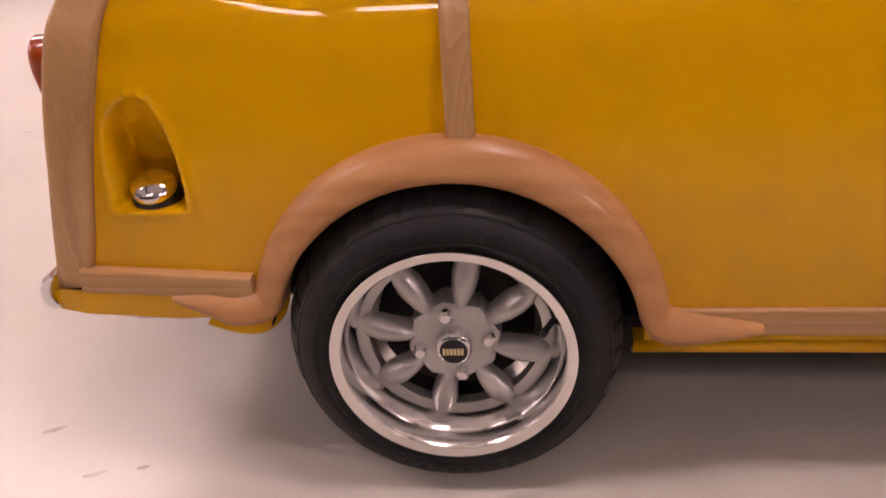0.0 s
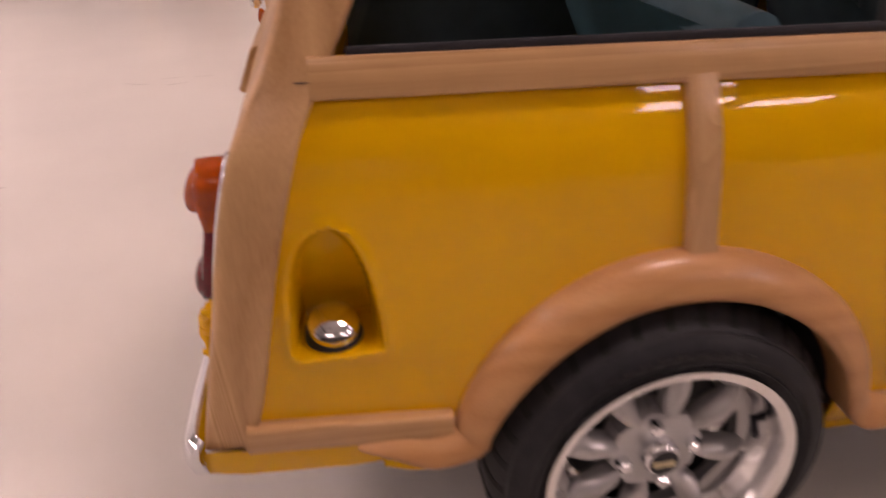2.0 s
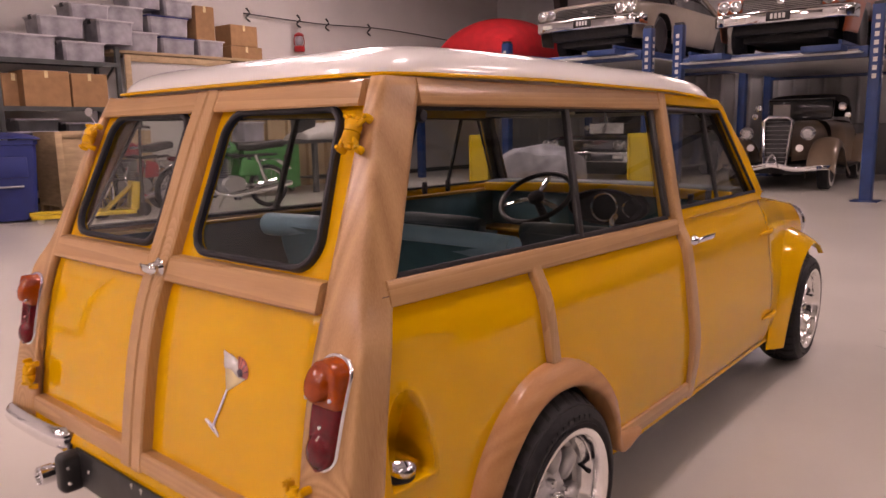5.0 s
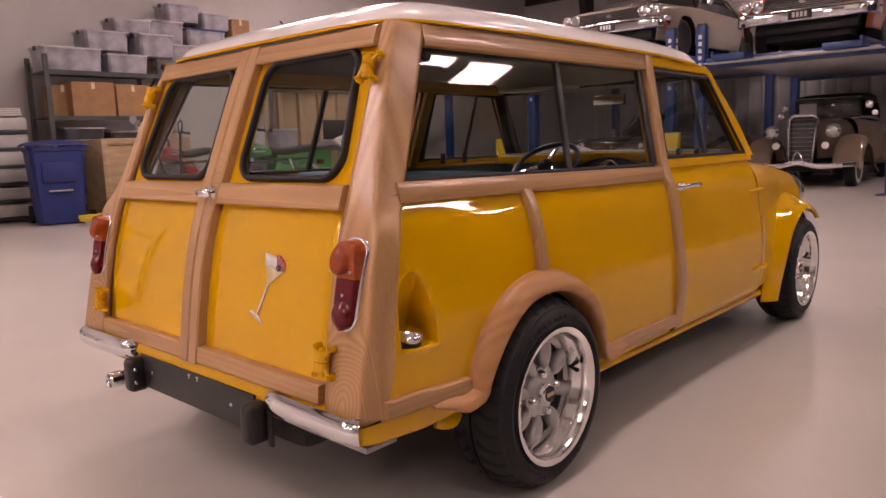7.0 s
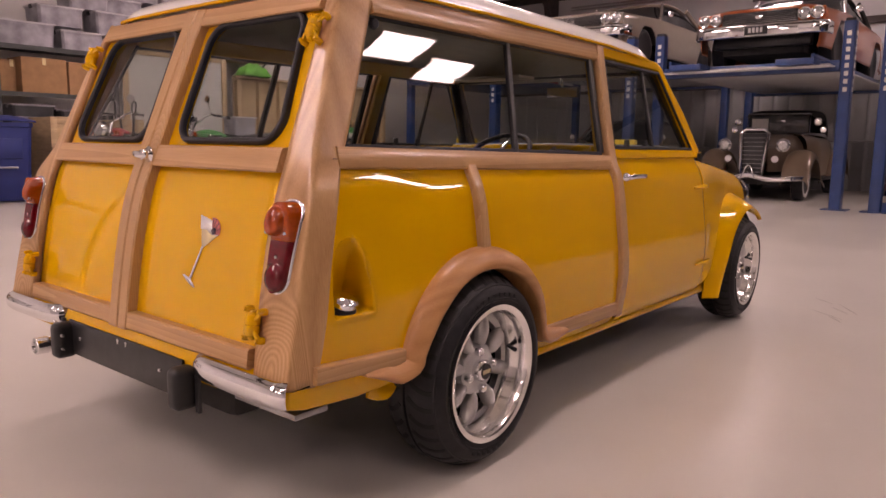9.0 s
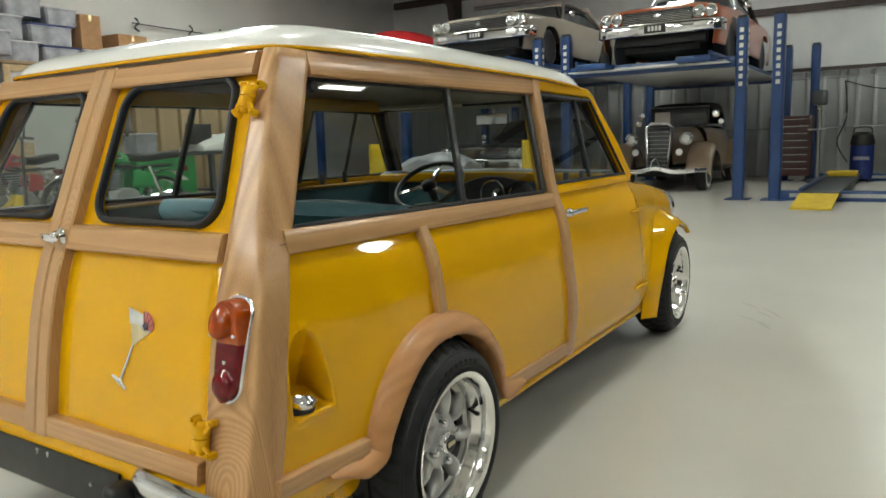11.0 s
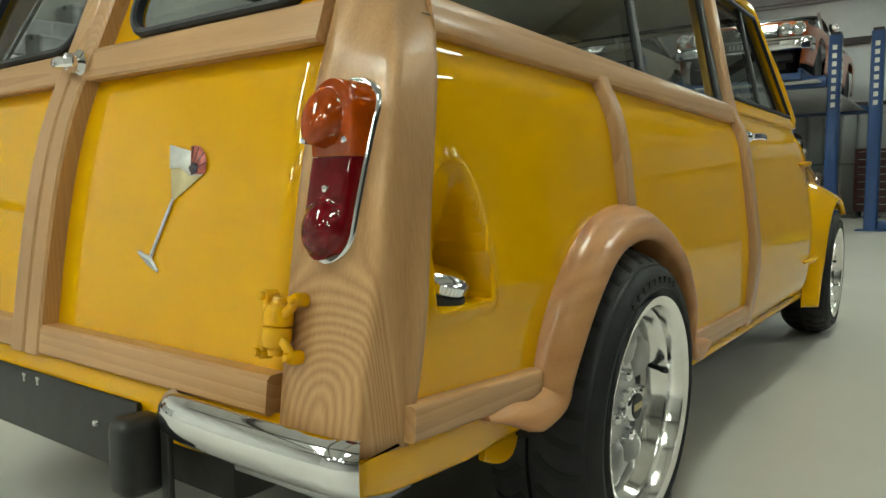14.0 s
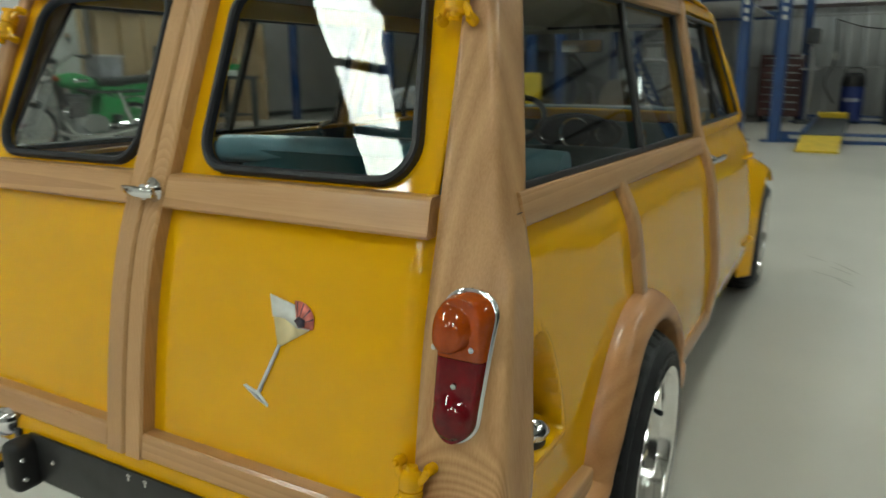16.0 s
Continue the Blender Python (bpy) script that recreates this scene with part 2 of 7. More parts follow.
TAN_CAR = material("pewter_tan_paint", (0.23, 0.195, 0.155), 0.3, 0.1, 1.0, vary=0.05)
BROWN_CAR = material("taupe_brown_paint", (0.22, 0.155, 0.10), 0.28, 0.0, 1.0, vary=0.05)
DARK_CAR = material("black_car_paint", (0.013, 0.013, 0.015), 0.2, 0, 1.0, vary=0.1)
DARK_GLASS = material("dark_window_glass", (0.02, 0.022, 0.025), 0.05, 0, 0.5, vary=0.1)
HEADLAMP = material("headlamp_glass", (0.50, 0.51, 0.52), 0.16, 0.85, 1.0, vary=0.35, scale=50, bump=0.25, bump_scale=120)
SOFT_TOP = material("black_soft_top", (0.018, 0.017, 0.016), 0.85, vary=0.2, scale=30, bump=0.2)
MACHINE = material("machine_grey", (0.055, 0.06, 0.065), 0.5, 0.2, vary=0.2, scale=8)
SHEET = material("white_cloth", (0.68, 0.67, 0.64), 0.8, vary=0.08, scale=5, bump=0.4, bump_scale=10)
# weaker emission for the south lamps, set to keep the car's flank darker
TUBE_DIM = material("dim_fluorescent_tube", (1.0, 0.965, 0.90), 0.5, emit=12.0)
TUBE = material("fluorescent_tube", (1.0, 0.965, 0.90), 0.5, emit=37.0)
REFLECTOR = material("lamp_reflector", (0.85, 0.85, 0.84), 0.3, vary=0.02)
DECAL_CREAM = material("decal_cream", (0.78, 0.66, 0.38), 0.35, 0, 0.5, vary=0.12, scale=25)
DECAL_WHITE = material("decal_white", (0.80, 0.80, 0.78), 0.3, 0, 0.5, vary=0.12, scale=40)
DECAL_PINK = material("decal_pink", (0.62, 0.16, 0.13), 0.35, 0, 0.5, vary=0.35, scale=80)
DECAL_DARK = material("decal_dark", (0.035, 0.025, 0.05), 0.35, 0, 0.5, vary=0.4, scale=80)
DECAL_GREY = material("decal_grey", (0.36, 0.36, 0.37), 0.35, 0, 0.5, vary=0.3, scale=60)
GREY_PLASTIC = material("grey_tray_plastic", (0.52, 0.51, 0.49), 0.55, vary=0.06, scale=6)
SCUFF = material("tyre_scuff", (0.40, 0.375, 0.34), 0.45, vary=0.3, scale=14)


# ---- mesh helpers ----
def part(name, bm, mat, parent=None, label="", loc=None, smooth=0.6, thick=0.0, recalc=True):
    if recalc:
        bmesh.ops.recalc_face_normals(bm, faces=bm.faces)
    for f in bm.faces:
        f.smooth = True
    for e in bm.edges:
        e.smooth = e.calc_face_angle(0.0) < smooth
    me = bpy.data.meshes.new(name)
    bm.to_mesh(me)
    bm.free()
    me.materials.append(mat)
    ob = new(name, me)
    if parent:
        ob.parent = parent
    if loc:
        ob.matrix_basis = loc if isinstance(loc, Matrix) else Matrix.Translation(loc)
    if label:
        tagged(ob, label)
    if mat is PANE:
        ob.visible_shadow = False
    if thick:
        md = ob.modifiers.new("thickness", "SOLIDIFY")
        md.thickness, md.offset = thick, -1
    return ob


def share(name, src, parent, m, label=""):
    """Another piece on the same mesh."""
    ob = new(name, src.data)
    ob.parent = parent
    ob.matrix_basis = m
    if label:
        tagged(ob, label)
    return ob


def thing(name, label, category, at=None, group="", kind=""):
    e = new(name)
    e.empty_display_size = 0.1
    if at is not None:
        e.matrix_basis = at if isinstance(at, Matrix) else Matrix.Translation(at)
    return tagged(e, label, category, group, kind)


def grid(fn, nu, nv, wrap_u=False, wrap_v=False, bm=None):
    bm = bm or bmesh.new()
    vs = [[bm.verts.new(fn(i / (nu if wrap_u else nu - 1), j / (nv if wrap_v else nv - 1))) for j in range(nv)] for i in range(nu)]
    for i in range(nu if wrap_u else nu - 1):
        for j in range(nv if wrap_v else nv - 1):
            a, b_, c, d = vs[i][j], vs[(i + 1) % nu][j], vs[(i + 1) % nu][(j + 1) % nv], vs[i][(j + 1) % nv]
            try:
                bm.faces.new((a, b_, c, d))
            except ValueError:
                pass
    return bm


def box(x0, x1, y0, y1, z0, z1, bevel=0.0, seg=2, bm=None, m=None):
    out = bm or bmesh.new()
    tmp = bmesh.new()
    bmesh.ops.create_cube(tmp, size=1.0)
    for v in tmp.verts:
        v.co = Vector(((x0 + x1) / 2 + v.co.x * (x1 - x0), (y0 + y1) / 2 + v.co.y * (y1 - y0), (z0 + z1) / 2 + v.co.z * (z1 - z0)))
    if bevel:
        bmesh.ops.bevel(tmp, geom=list(tmp.edges), offset=bevel, segments=seg, affect="EDGES", profile=0.5)
    if m is not None:
        bmesh.ops.transform(tmp, matrix=m, verts=tmp.verts)
    return merge(out, tmp)


def merge(out, tmp):
    vmap = {v: out.verts.new(v.co) for v in tmp.verts}
    for f in tmp.faces:
        try:
            out.faces.new([vmap[v] for v in f.verts])
        except ValueError:
            pass
    tmp.free()
    return out


def lathe(profile, steps=48, axis="y", bm=None, m=None, closed=False):
    """Turn (radius, height) rows round an axis."""
    out = bm or bmesh.new()
    tmp = bmesh.new()
    rows = []
    for r, h in profile:
        row = []
        for k in range(steps):
            a = 2 * math.pi * k / steps
            p = {"y": (r * math.cos(a), h, r * math.sin(a)), "z": (r * math.cos(a), r * math.sin(a), h), "x": (h, r * math.cos(a), r * math.sin(a))}[axis]
            row.append(tmp.verts.new(p))
        rows.append(row)
    pairs = list(zip(rows, rows[1:])) + ([(rows[-1], rows[0])] if closed else [])
    for a, b in pairs:
        for k in range(steps):
            tmp.faces.new((a[k], a[(k + 1) % steps], b[(k + 1) % steps], b[k]))
    if not closed:
        for row, (r, h) in ((rows[0], profile[0]), (rows[-1], profile[-1])):
            if r > 1e-4:
                tmp.faces.new(row)
    bmesh.ops.remove_doubles(tmp, verts=tmp.verts, dist=1e-5)
    if m is not None:
        bmesh.ops.transform(tmp, matrix=m, verts=tmp.verts)
    return merge(out, tmp)


def rod(a, b, r, steps=12, r2=None, bm=None):
    out = bm or bmesh.new()
    a, b = Vector(a), Vector(b)
    m = Matrix.Translation(a) @ (b - a).to_track_quat("Z", "Y").to_matrix().to_4x4()
    return lathe([(r, 0), (r if r2 is None else r2, (b - a).length)], steps, "z", out, m)


def sweep(points, section, closed=False, up=(0, 0, 1), scale=None, caps=True, bm=None):
    """Carry a closed 2D section (across, up) along a line of points."""
    out = bm or bmesh.new()
    pts = [Vector(p) for p in points]
    n = len(pts)
    rows = []
    for i, p in enumerate(pts):
        a = pts[(i - 1) % n] if closed or i else p
        b = pts[(i + 1) % n] if closed or i < n - 1 else p
        t = (b - a).normalized()
        u = Vector(up[i] if isinstance(up, list) else up)
        side = t.cross(u).normalized()
        u = side.cross(t).normalized()
        k = scale[i] if scale else (1, 1)
        rows.append([out.verts.new(p + side * (s * k[0]) + u * (h * k[1])) for s, h in section])
    m = len(section)
    for i in range(n if closed else n - 1):
        a, b = rows[i], rows[(i + 1) % n]
        for j in range(m):
            out.faces.new((a[j], a[(j + 1) % m], b[(j + 1) % m], b[j]))
    if caps and not closed:
        out.faces.new(rows[0][::-1])
        out.faces.new(rows[-1])
    return out


def ring(r, n=10):
    return [(r * math.cos(2 * math.pi * k / n), r * math.sin(2 * math.pi * k / n)) for k in range(n)]


def rounded(w, h, r, n=4):
    """Section: a rectangle w by h with rounded corners."""
    out = []
    for cx, cy, a0 in ((w / 2 - r, h / 2 - r, 0), (-w / 2 + r, h / 2 - r, 90), (-w / 2 + r, -h / 2 + r, 180), (w / 2 - r, -h / 2 + r, 270)):
        for k in range(n + 1):
            a = radians(a0 + 90 * k / n)
            out.append((cx + r * math.cos(a), cy + r * math.sin(a)))
    return out


def lerp(table, x):
    xs, ys = zip(*table)
    return float(np.interp(x, xs, ys))


def spline(points, n=40):
    """A smooth line through points."""
    pts = [Vector(p) for p in points]
    out = []
    for i in range(len(pts) - 1):
        p0, p1, p2, p3 = pts[max(i - 1, 0)], pts[i], pts[i + 1], pts[min(i + 2, len(pts) - 1)]
        steps = max(2, n // (len(pts) - 1))
        for k in range(steps):
            t = k / steps
            out.append(0.5 * (2 * p1 + (p2 - p0) * t + (2 * p0 - 5 * p1 + 4 * p2 - p3) * t * t + (3 * p1 - p0 - 3 * p2 + p3) * t ** 3))
    out.append(pts[-1])
    return out


# ---- the timber-framed estate car ----
AXLE, BASE, TYRE_R = 0.2455, 2.138, 0.2445
SIDE = [(0.18, 0.575), (0.215, 0.625), (0.25, 0.648), (0.30, 0.660), (0.40, 0.666), (0.47, 0.663), (0.56, 0.651), (0.62, 0.6435), (0.66, 0.6375), (0.68, 0.6335), (0.70, 0.628), (0.72, 0.6195), (0.74, 0.6085), (0.76, 0.599), (0.80, 0.589), (1.08, 0.520), (1.16, 0.500)]
REAR = [(0.28, -0.592), (0.349, -0.584), (0.454, -0.570), (0.517, -0.560), (0.60, -0.545), (0.696, -0.520), (0.79, -0.480), (1.05, -0.375), (1.16, -0.322)]
EDGE = [(0.33, 0.530), (0.75, 0.522), (0.80, 0.515), (1.05, 0.497), (1.13, 0.484)]
POST_EDGE = [(0.33, -0.541), (0.37, -0.532), (0.483, -0.505), (0.564, -0.487), (0.64, -0.466), (0.74, -0.436), (0.80, -0.398), (1.084, -0.262), (1.16, -0.226)]

CORNER = [(0.33, 0.653), (0.436, 0.653), (0.514, 0.653), (0.58, 0.650), (0.616, 0.648), (0.668, 0.643), (0.709, 0.638), (0.733, 0.626), (0.76, 0.609), (0.80, 0.595), (0.87, 0.580), (0.95, 0.565), (1.08, 0.533), (1.16, 0.513)]


def smooth_table(table, w=24):
    """A table read through a soft curve, so that no crease shows at its rows."""
    xs = np.linspace(table[0][0], table[-1][0], 240)
    ys = np.interp(xs, *zip(*table))
    k = np.hanning(2 * w + 1)
    pad = np.r_[2 * ys[0] - ys[w:0:-1], ys, 2 * ys[-1] - ys[-2:-2 - w:-1]]
    return list(zip(xs, np.convolve(pad, k / k.sum(), "valid")))


SIDE_S, REAR_S, EDGE_S, POST_S, CORNER_S = smooth_table(SIDE, 9), smooth_table(REAR), smooth_table(EDGE), smooth_table(POST_EDGE), smooth_table(CORNER, 9)


def ys(z):
    return lerp(SIDE_S, z)


def xr(z):
    return lerp(REAR_S, z)


def sp(x, z, out=0.0, s=-1):
    return Vector((x, s * (ys(z) + out), z))


def rp(y, z, out=0.0):
    """A point of the tail's timber face."""
    return Vector((xr(z) - out, y, z))


def smoothstep(a, b, x):
    t = min(1.0, max(0.0, (x - a) / (b - a)))
    return t * t * (3 - 2 * t)


car = thing("estate_car", "yellow small vintage estate car with varnished timber framing and white roof", "car")


def low(x):
    """The lower edge of the flank."""
    z = lerp([(-0.61, 0.304), (-0.56, 0.291), (-0.42, 0.281), (-0.30, 0.286), (-0.26, 0.26), (0.26, 0.222), (1.6, 0.222), (2.4, 0.24), (2.7, 0.30)], x)
    for ax, r in ((0.0, 0.272), (BASE, 0.285)):
        if abs(x - ax) < r:
            z = max(z, AXLE + math.sqrt(r * r - (x - ax) ** 2))
    return z


def recess(x, z):
    """Depth of the filler pocket pressed into the flank, with its raised lip."""
    h = (z - 0.460) / 0.156
    if h > 1.15 or not -0.50 < x < -0.335 or h < -0.12:
        return 0.0
    k = min(max(h, 0.0), 1.0)
    left, right = -0.421 - 0.053 * (1 - k ** 4) ** 0.5, -0.421 + 0.050 * (1 - k ** 2.0) ** 0.52
    edge = max(left - x, x - right)
    inside = (1 - smoothstep(-0.010, 0.002, edge)) * smoothstep(-0.02, 0.025, h)
    lip = 0.0035 * math.exp(-((edge - 0.007) / 0.006) ** 2) * smoothstep(-0.1, 0.0, h) * (1 - smoothstep(1.0, 1.12, h))
    lip += 0.003 * math.exp(-((h + 0.05) / 0.05) ** 2) * (1 - smoothstep(0.05, 0.065, abs(x + 0.421)))
    return inside * 0.088 * (1 - k ** 1.4) - lip


def flank(name, x0, x1, s, fine=None, zt=0.775):
    xs = list(np.arange(x0, x1, 0.012)) + [x1]
    if fine:
        xs = [x for x in xs if not fine[0] <= x <= fine[1]] + list(np.arange(fine[0], fine[1], 0.0035))
        xs.sort()
    n = 150 if fine else 70

    def at(u, v):
        x = xs[round(u * (len(xs) - 1))]
        z = low(x) + (zt - low(x)) * v
        d = recess(x, z) if s < 0 and fine else 0.0
        d += 0.011 * smoothstep(-0.14, -0.36, x) * smoothstep(0.31, 0.42, z) * (1 - smoothstep(0.66, 0.75, z))
        return sp(max(x, (lerp(POST_S, z) - 0.012) if z > 0.337 else -0.603), z, -d, s)

    return part(name, grid(at, len(xs), n), YELLOW, car, thick=0.004)


for s in (-1, 1):
    flank("rear_quarter_panel", -0.603, 0.775, s, (-0.52, -0.335))
    # door skin below the waist, with a rolled lower edge
    door = flank("front_door", 0.818, 1.545, s)
    tagged(door, "yellow front door with sliding window")

    # sill under the doors
    def sill(u, v, s=s):
        a = radians(-90 + 180 * v)
        return Vector((0.26 + u * 1.60, s * (0.595 + 0.024 * math.cos(a)), 0.205 + 0.02 * math.sin(a)))

    part("sill", grid(sill, 12, 9), YELLOW, car, thick=0.003)

    # door opening seal and lower shut line
    part("door_gap", sweep([sp(0.812, z, -0.003, s) for z in np.linspace(0.235, 0.78, 24)], rounded(0.007, 0.010, 0.002, 1), up=(1, 0, 0)), SEAL, car)
    part("door_gap", sweep([sp(x, 0.240, -0.004, s) for x in np.linspace(0.81, 1.55, 12)], rounded(0.005, 0.006, 0.002, 1)), SEAL, car)
    part("door_gap", sweep([sp(1.549, z, -0.004, s) for z in np.linspace(0.235, 0.78, 24)], rounded(0.006, 0.008, 0.002, 1), up=(1, 0, 0)), SEAL, car)
    # upper door frame
    top = [(0.80, 0.79), (0.845, 1.11), (0.87, 1.128), (1.30, 1.118), (1.335, 1.10), (1.535, 0.79)]
    pts = [sp(x, z, 0.002, s) for x, z in top]
    part("door_frame", sweep(spline(pts[:2], 8) + spline(pts[2:4], 10) + spline(pts[4:], 10), rounded(0.034, 0.022, 0.006, 2), up=(0, s, 0.2)), YELLOW, door)
    part("door_waist", sweep([sp(x, 0.786, 0.001, s) for x in np.linspace(0.79, 1.56, 14)], rounded(0.034, 0.018, 0.006, 2), up=(0, s, 0.3)), YELLOW, door)
    glassy = grid(lambda u, v, s=s: sp(lerp([(0, 0.80 + 0.045 * v), (1, 1.525 - 0.20 * v)], u), 0.79 + 0.325 * v, -0.008, s), 10, 6)
    pane = part("window_pane", glassy, PANE, door)
    inner = [(0.826, 0.808), (0.865, 1.098), (1.305, 1.092), (1.505, 0.806)]
    part("window_seal", sweep([sp(x, z, 0.008, s) for x, z in inner], rounded(0.012, 0.010, 0.003, 2), closed=True, up=(0, s, 0.2)), SEAL, door)
    part("window_divider", sweep([sp(1.16 + 0.02 * k, 0.80 + 0.30 * k, -0.004, s) for k in (0, 0.5, 1)], rounded(0.014, 0.012, 0.003, 2), up=(0, s, 0.2)), BLACK, door)
    # handle: escutcheon, lever and button
    bm = lathe([(0.0, -0.004), (0.021, -0.002), (0.022, 0.003), (0.018, 0.010), (0.010, 0.016), (0, 0.017)], 24, "y", m=Matrix.Translation(sp(0.862, 0.708, 0.0, s)) @ Matrix.Diagonal((1, s, 0.75, 1)))
    sweep(spline([sp(0.862, 0.708, 0.016, s), sp(0.90, 0.711, 0.024, s), sp(0.95, 0.711, 0.025, s), sp(0.992, 0.709, 0.016, s)], 18), rounded(0.016, 0.010, 0.004, 3), up=(0, s, 0), bm=bm)
    part("door_handle", bm, CHROME, door, "chrome door handle")
    # outside strap hinges at the leading edge of the door
    for z in (0.345, 0.655):
        bm = sweep(spline([sp(1.455, z - 0.003, 0.001, s), sp(1.50, z, 0.010, s), sp(1.545, z + 0.002, 0.015, s), sp(1.585, z + 0.004, 0.006, s)], 14), rounded(0.017, 0.016, 0.006, 3), up=(0, s, 0), scale=[(0.25 + 0.75 * math.sin(math.pi * (0.08 + 0.72 * i / 13)),) * 2 for i in range(14)])
        part("door_hinge", bm, YELLOW, door)

    # front wing and half of the bonnet
    def wing(u, v, s=s):
        x = 1.553 + u * 1.09
        zt = lerp([(1.5, 0.785), (1.65, 0.778), (2.0, 0.748), (2.35, 0.70), (2.55, 0.64), (2.65, 0.53)], x)
        w = lerp([(1.5, 1.0), (1.56, 0.998), (1.75, 0.955), (2.0, 0.895), (2.4, 0.835), (2.55, 0.76), (2.65, 0.62)], x)
        z0, zs = low(x), zt - 0.14
        if v < 0.6:
            z = z0 + (zs - z0) * v / 0.6
            return Vector((x, s * ys(z) * w, z))
        a = radians(90 * (v - 0.6) / 0.4)
        y = ys(zs) * w
        return Vector((x, s * (y * (1 - 0.30 * (1 - math.cos(a))) if v < 0.8 else y * (0.912 - 0.912 * (v - 0.8) / 0.2)), zs + 0.14 * math.sin(min(a * 1.35, math.pi / 2)) + 0.008 * max(0, (v - 0.8) / 0.2)))

    part("front_wing", grid(wing, 70, 50), YELLOW, car, thick=0.004)
    # wide yellow wheel-arch flare, blending into the wing and turned in at its lip
    lip_line = spline([(1.755, 0, 0.160), (1.80, 0, 0.245), (1.86, 0, 0.335), (1.93, 0, 0.440), (2.03, 0, 0.510), (2.138, 0, 0.534), (2.23, 0, 0.517), (2.31, 0, 0.470)], 64)
    root_line = spline([(1.655, 0, 0.168), (1.70, 0, 0.285), (1.77, 0, 0.420), (1.86, 0, 0.525), (1.97, 0, 0.588), (2.10, 0, 0.607), (2.24, 0, 0.585), (2.36, 0, 0.515)], 64)

    def flare(u, v, s=s, lip_line=lip_line, root_line=root_line):
        i = min(round(u * 63), len(lip_line) - 1, len(root_line) - 1)
        lip, root = Vector(lip_line[i]), Vector(root_line[i])
        k, turn = min(v / 0.84, 1.0), max(0.0, (v - 0.84) / 0.16)
        p = root.lerp(lip, k)
        w = lerp([(1.5, 1.0), (1.56, 0.998), (1.75, 0.955), (2.0, 0.895), (2.4, 0.835), (2.55, 0.76), (2.65, 0.62)], root.x)
        y0 = ys(min(max(root.z, 0.26), 0.60)) * w - 0.008
        y = y0 + (0.664 - y0) * (0.6 * k + 0.4 * math.sin(k * math.pi / 2)) - 0.020 * turn ** 1.6
        p = p + (lip - root).normalized() * 0.007 * math.sin(turn * math.pi / 2)
        return Vector((p.x, s * y, p.z))

    part("wheel_arch_flare", grid(flare, 64, 26), YELLOW, car, "wide glossy yellow wheel-arch flare", thick=0.003)
    # wheel wells
    for ax in (0.0, BASE):
        def well(u, v, s=s, ax=ax):
            a = radians(4 + 172 * u)
            r = 0.285 if ax else 0.280
            return Vector((ax + r * math.cos(a), s * ((0.60 if ax else 0.655) - 0.25 * v), AXLE + r * math.sin(a)))

        part("wheel_well", grid(well, 40, 4), DARK, car)
        part("wheel_well", box(ax - 0.29, ax + 0.29, min(s * 0.40, s * 0.392), max(s * 0.40, s * 0.392), 0.2, 0.55), DARK, car)

    # ---- timber ----
    # corner post in two lengths jointed at the waist
    def post(z0, z1, v0, v1, s=s):
        def at(u, w):
            z, v = z0 + (z1 - z0) * u, v0 + (v1 - v0) * w
            xa, yi, yc, xe = xr(z) - 0.004, lerp(EDGE_S, z) + 0.004, lerp(CORNER_S, z), lerp(POST_S, z)
            yo = ys(z) + 0.004 + 0.009 * smoothstep(0.66, 0.76, z)
            xc = xa - lerp([(0.33, 0.016), (0.361, 0.013), (0.436, 0.007), (0.514, 0.001), (0.6, 0.0), (0.72, 0.0), (0.78, -0.010), (0.87, -0.010), (0.95, -0.007), (1.05, -0.005), (1.16, -0.004)], z)
            r, run, back = 0.012, Vector((xe - xc, yo - yc)).normalized(), Vector((xa - xc, yi - yc)).normalized()
            if v < 0.30:
                q = v / 0.30
                p = (xa + (xc + r * back.x - xa) * q, yi + (yc + r * back.y - yi) * q)
            elif v < 0.62:
                q = (v - 0.30) / 0.32
                w0, w1, w2 = (1 - q) ** 2, 2 * q * (1 - q), q * q
                p = (xc + w0 * r * back.x + w2 * r * run.x, yc + w0 * r * back.y + w2 * r * run.y)
            else:
                q = (v - 0.62) / 0.38
                p = (xc + r * run.x + (xe - xc - r * run.x) * q, yc + r * run.y + (yo - yc - r * run.y) * q)
            return Vector((p[0], s * p[1], z))
        return grid(at, 44, 22)

    part("corner_post", post(0.335, 1.148, 0.0, 1.0), WOOD_POST, car, "varnished ash corner post with cathedral grain", thick=0.022)
    part("post_joint", sweep([sp(x, 0.776, 0.0128, s) for x in np.linspace(xr(0.776) + 0.046, lerp(POST_S, 0.776) - 0.001, 5)], rounded(0.0014, 0.001, 0.0004, 1), up=(0, s, 0.25)), SEAL, car)
    # waist rail, cant rail, window pillar
    part("waist_rail", sweep([sp(x, lerp([(-0.43, 0.777), (0.77, 0.757)], x), 0.002, s) for x in np.linspace(-0.425, 0.768, 20)], rounded(0.046, 0.028, 0.004, 2), up=(0, s, 0.25)), WOOD_X, car)
    part("cant_rail", sweep([sp(x, 1.120, 0.002, s) for x in np.linspace(-0.245, 0.808, 16)], rounded(0.052, 0.026, 0.004, 2), up=(0, s, 0.25)), WOOD_X, car)
    bz = [(1.142, 0.838), (1.0, 0.818), (0.78, 0.790), (0.70, 0.784), (0.55, 0.781), (0.40, 0.782), (0.25, 0.784)]
    part("centre_pillar", sweep(spline([sp(x, z, 0.004, s) for z, x in bz], 40), rounded(0.046, 0.028, 0.006, 3), up=(0, s, 0.15)), WOOD_Z, car)
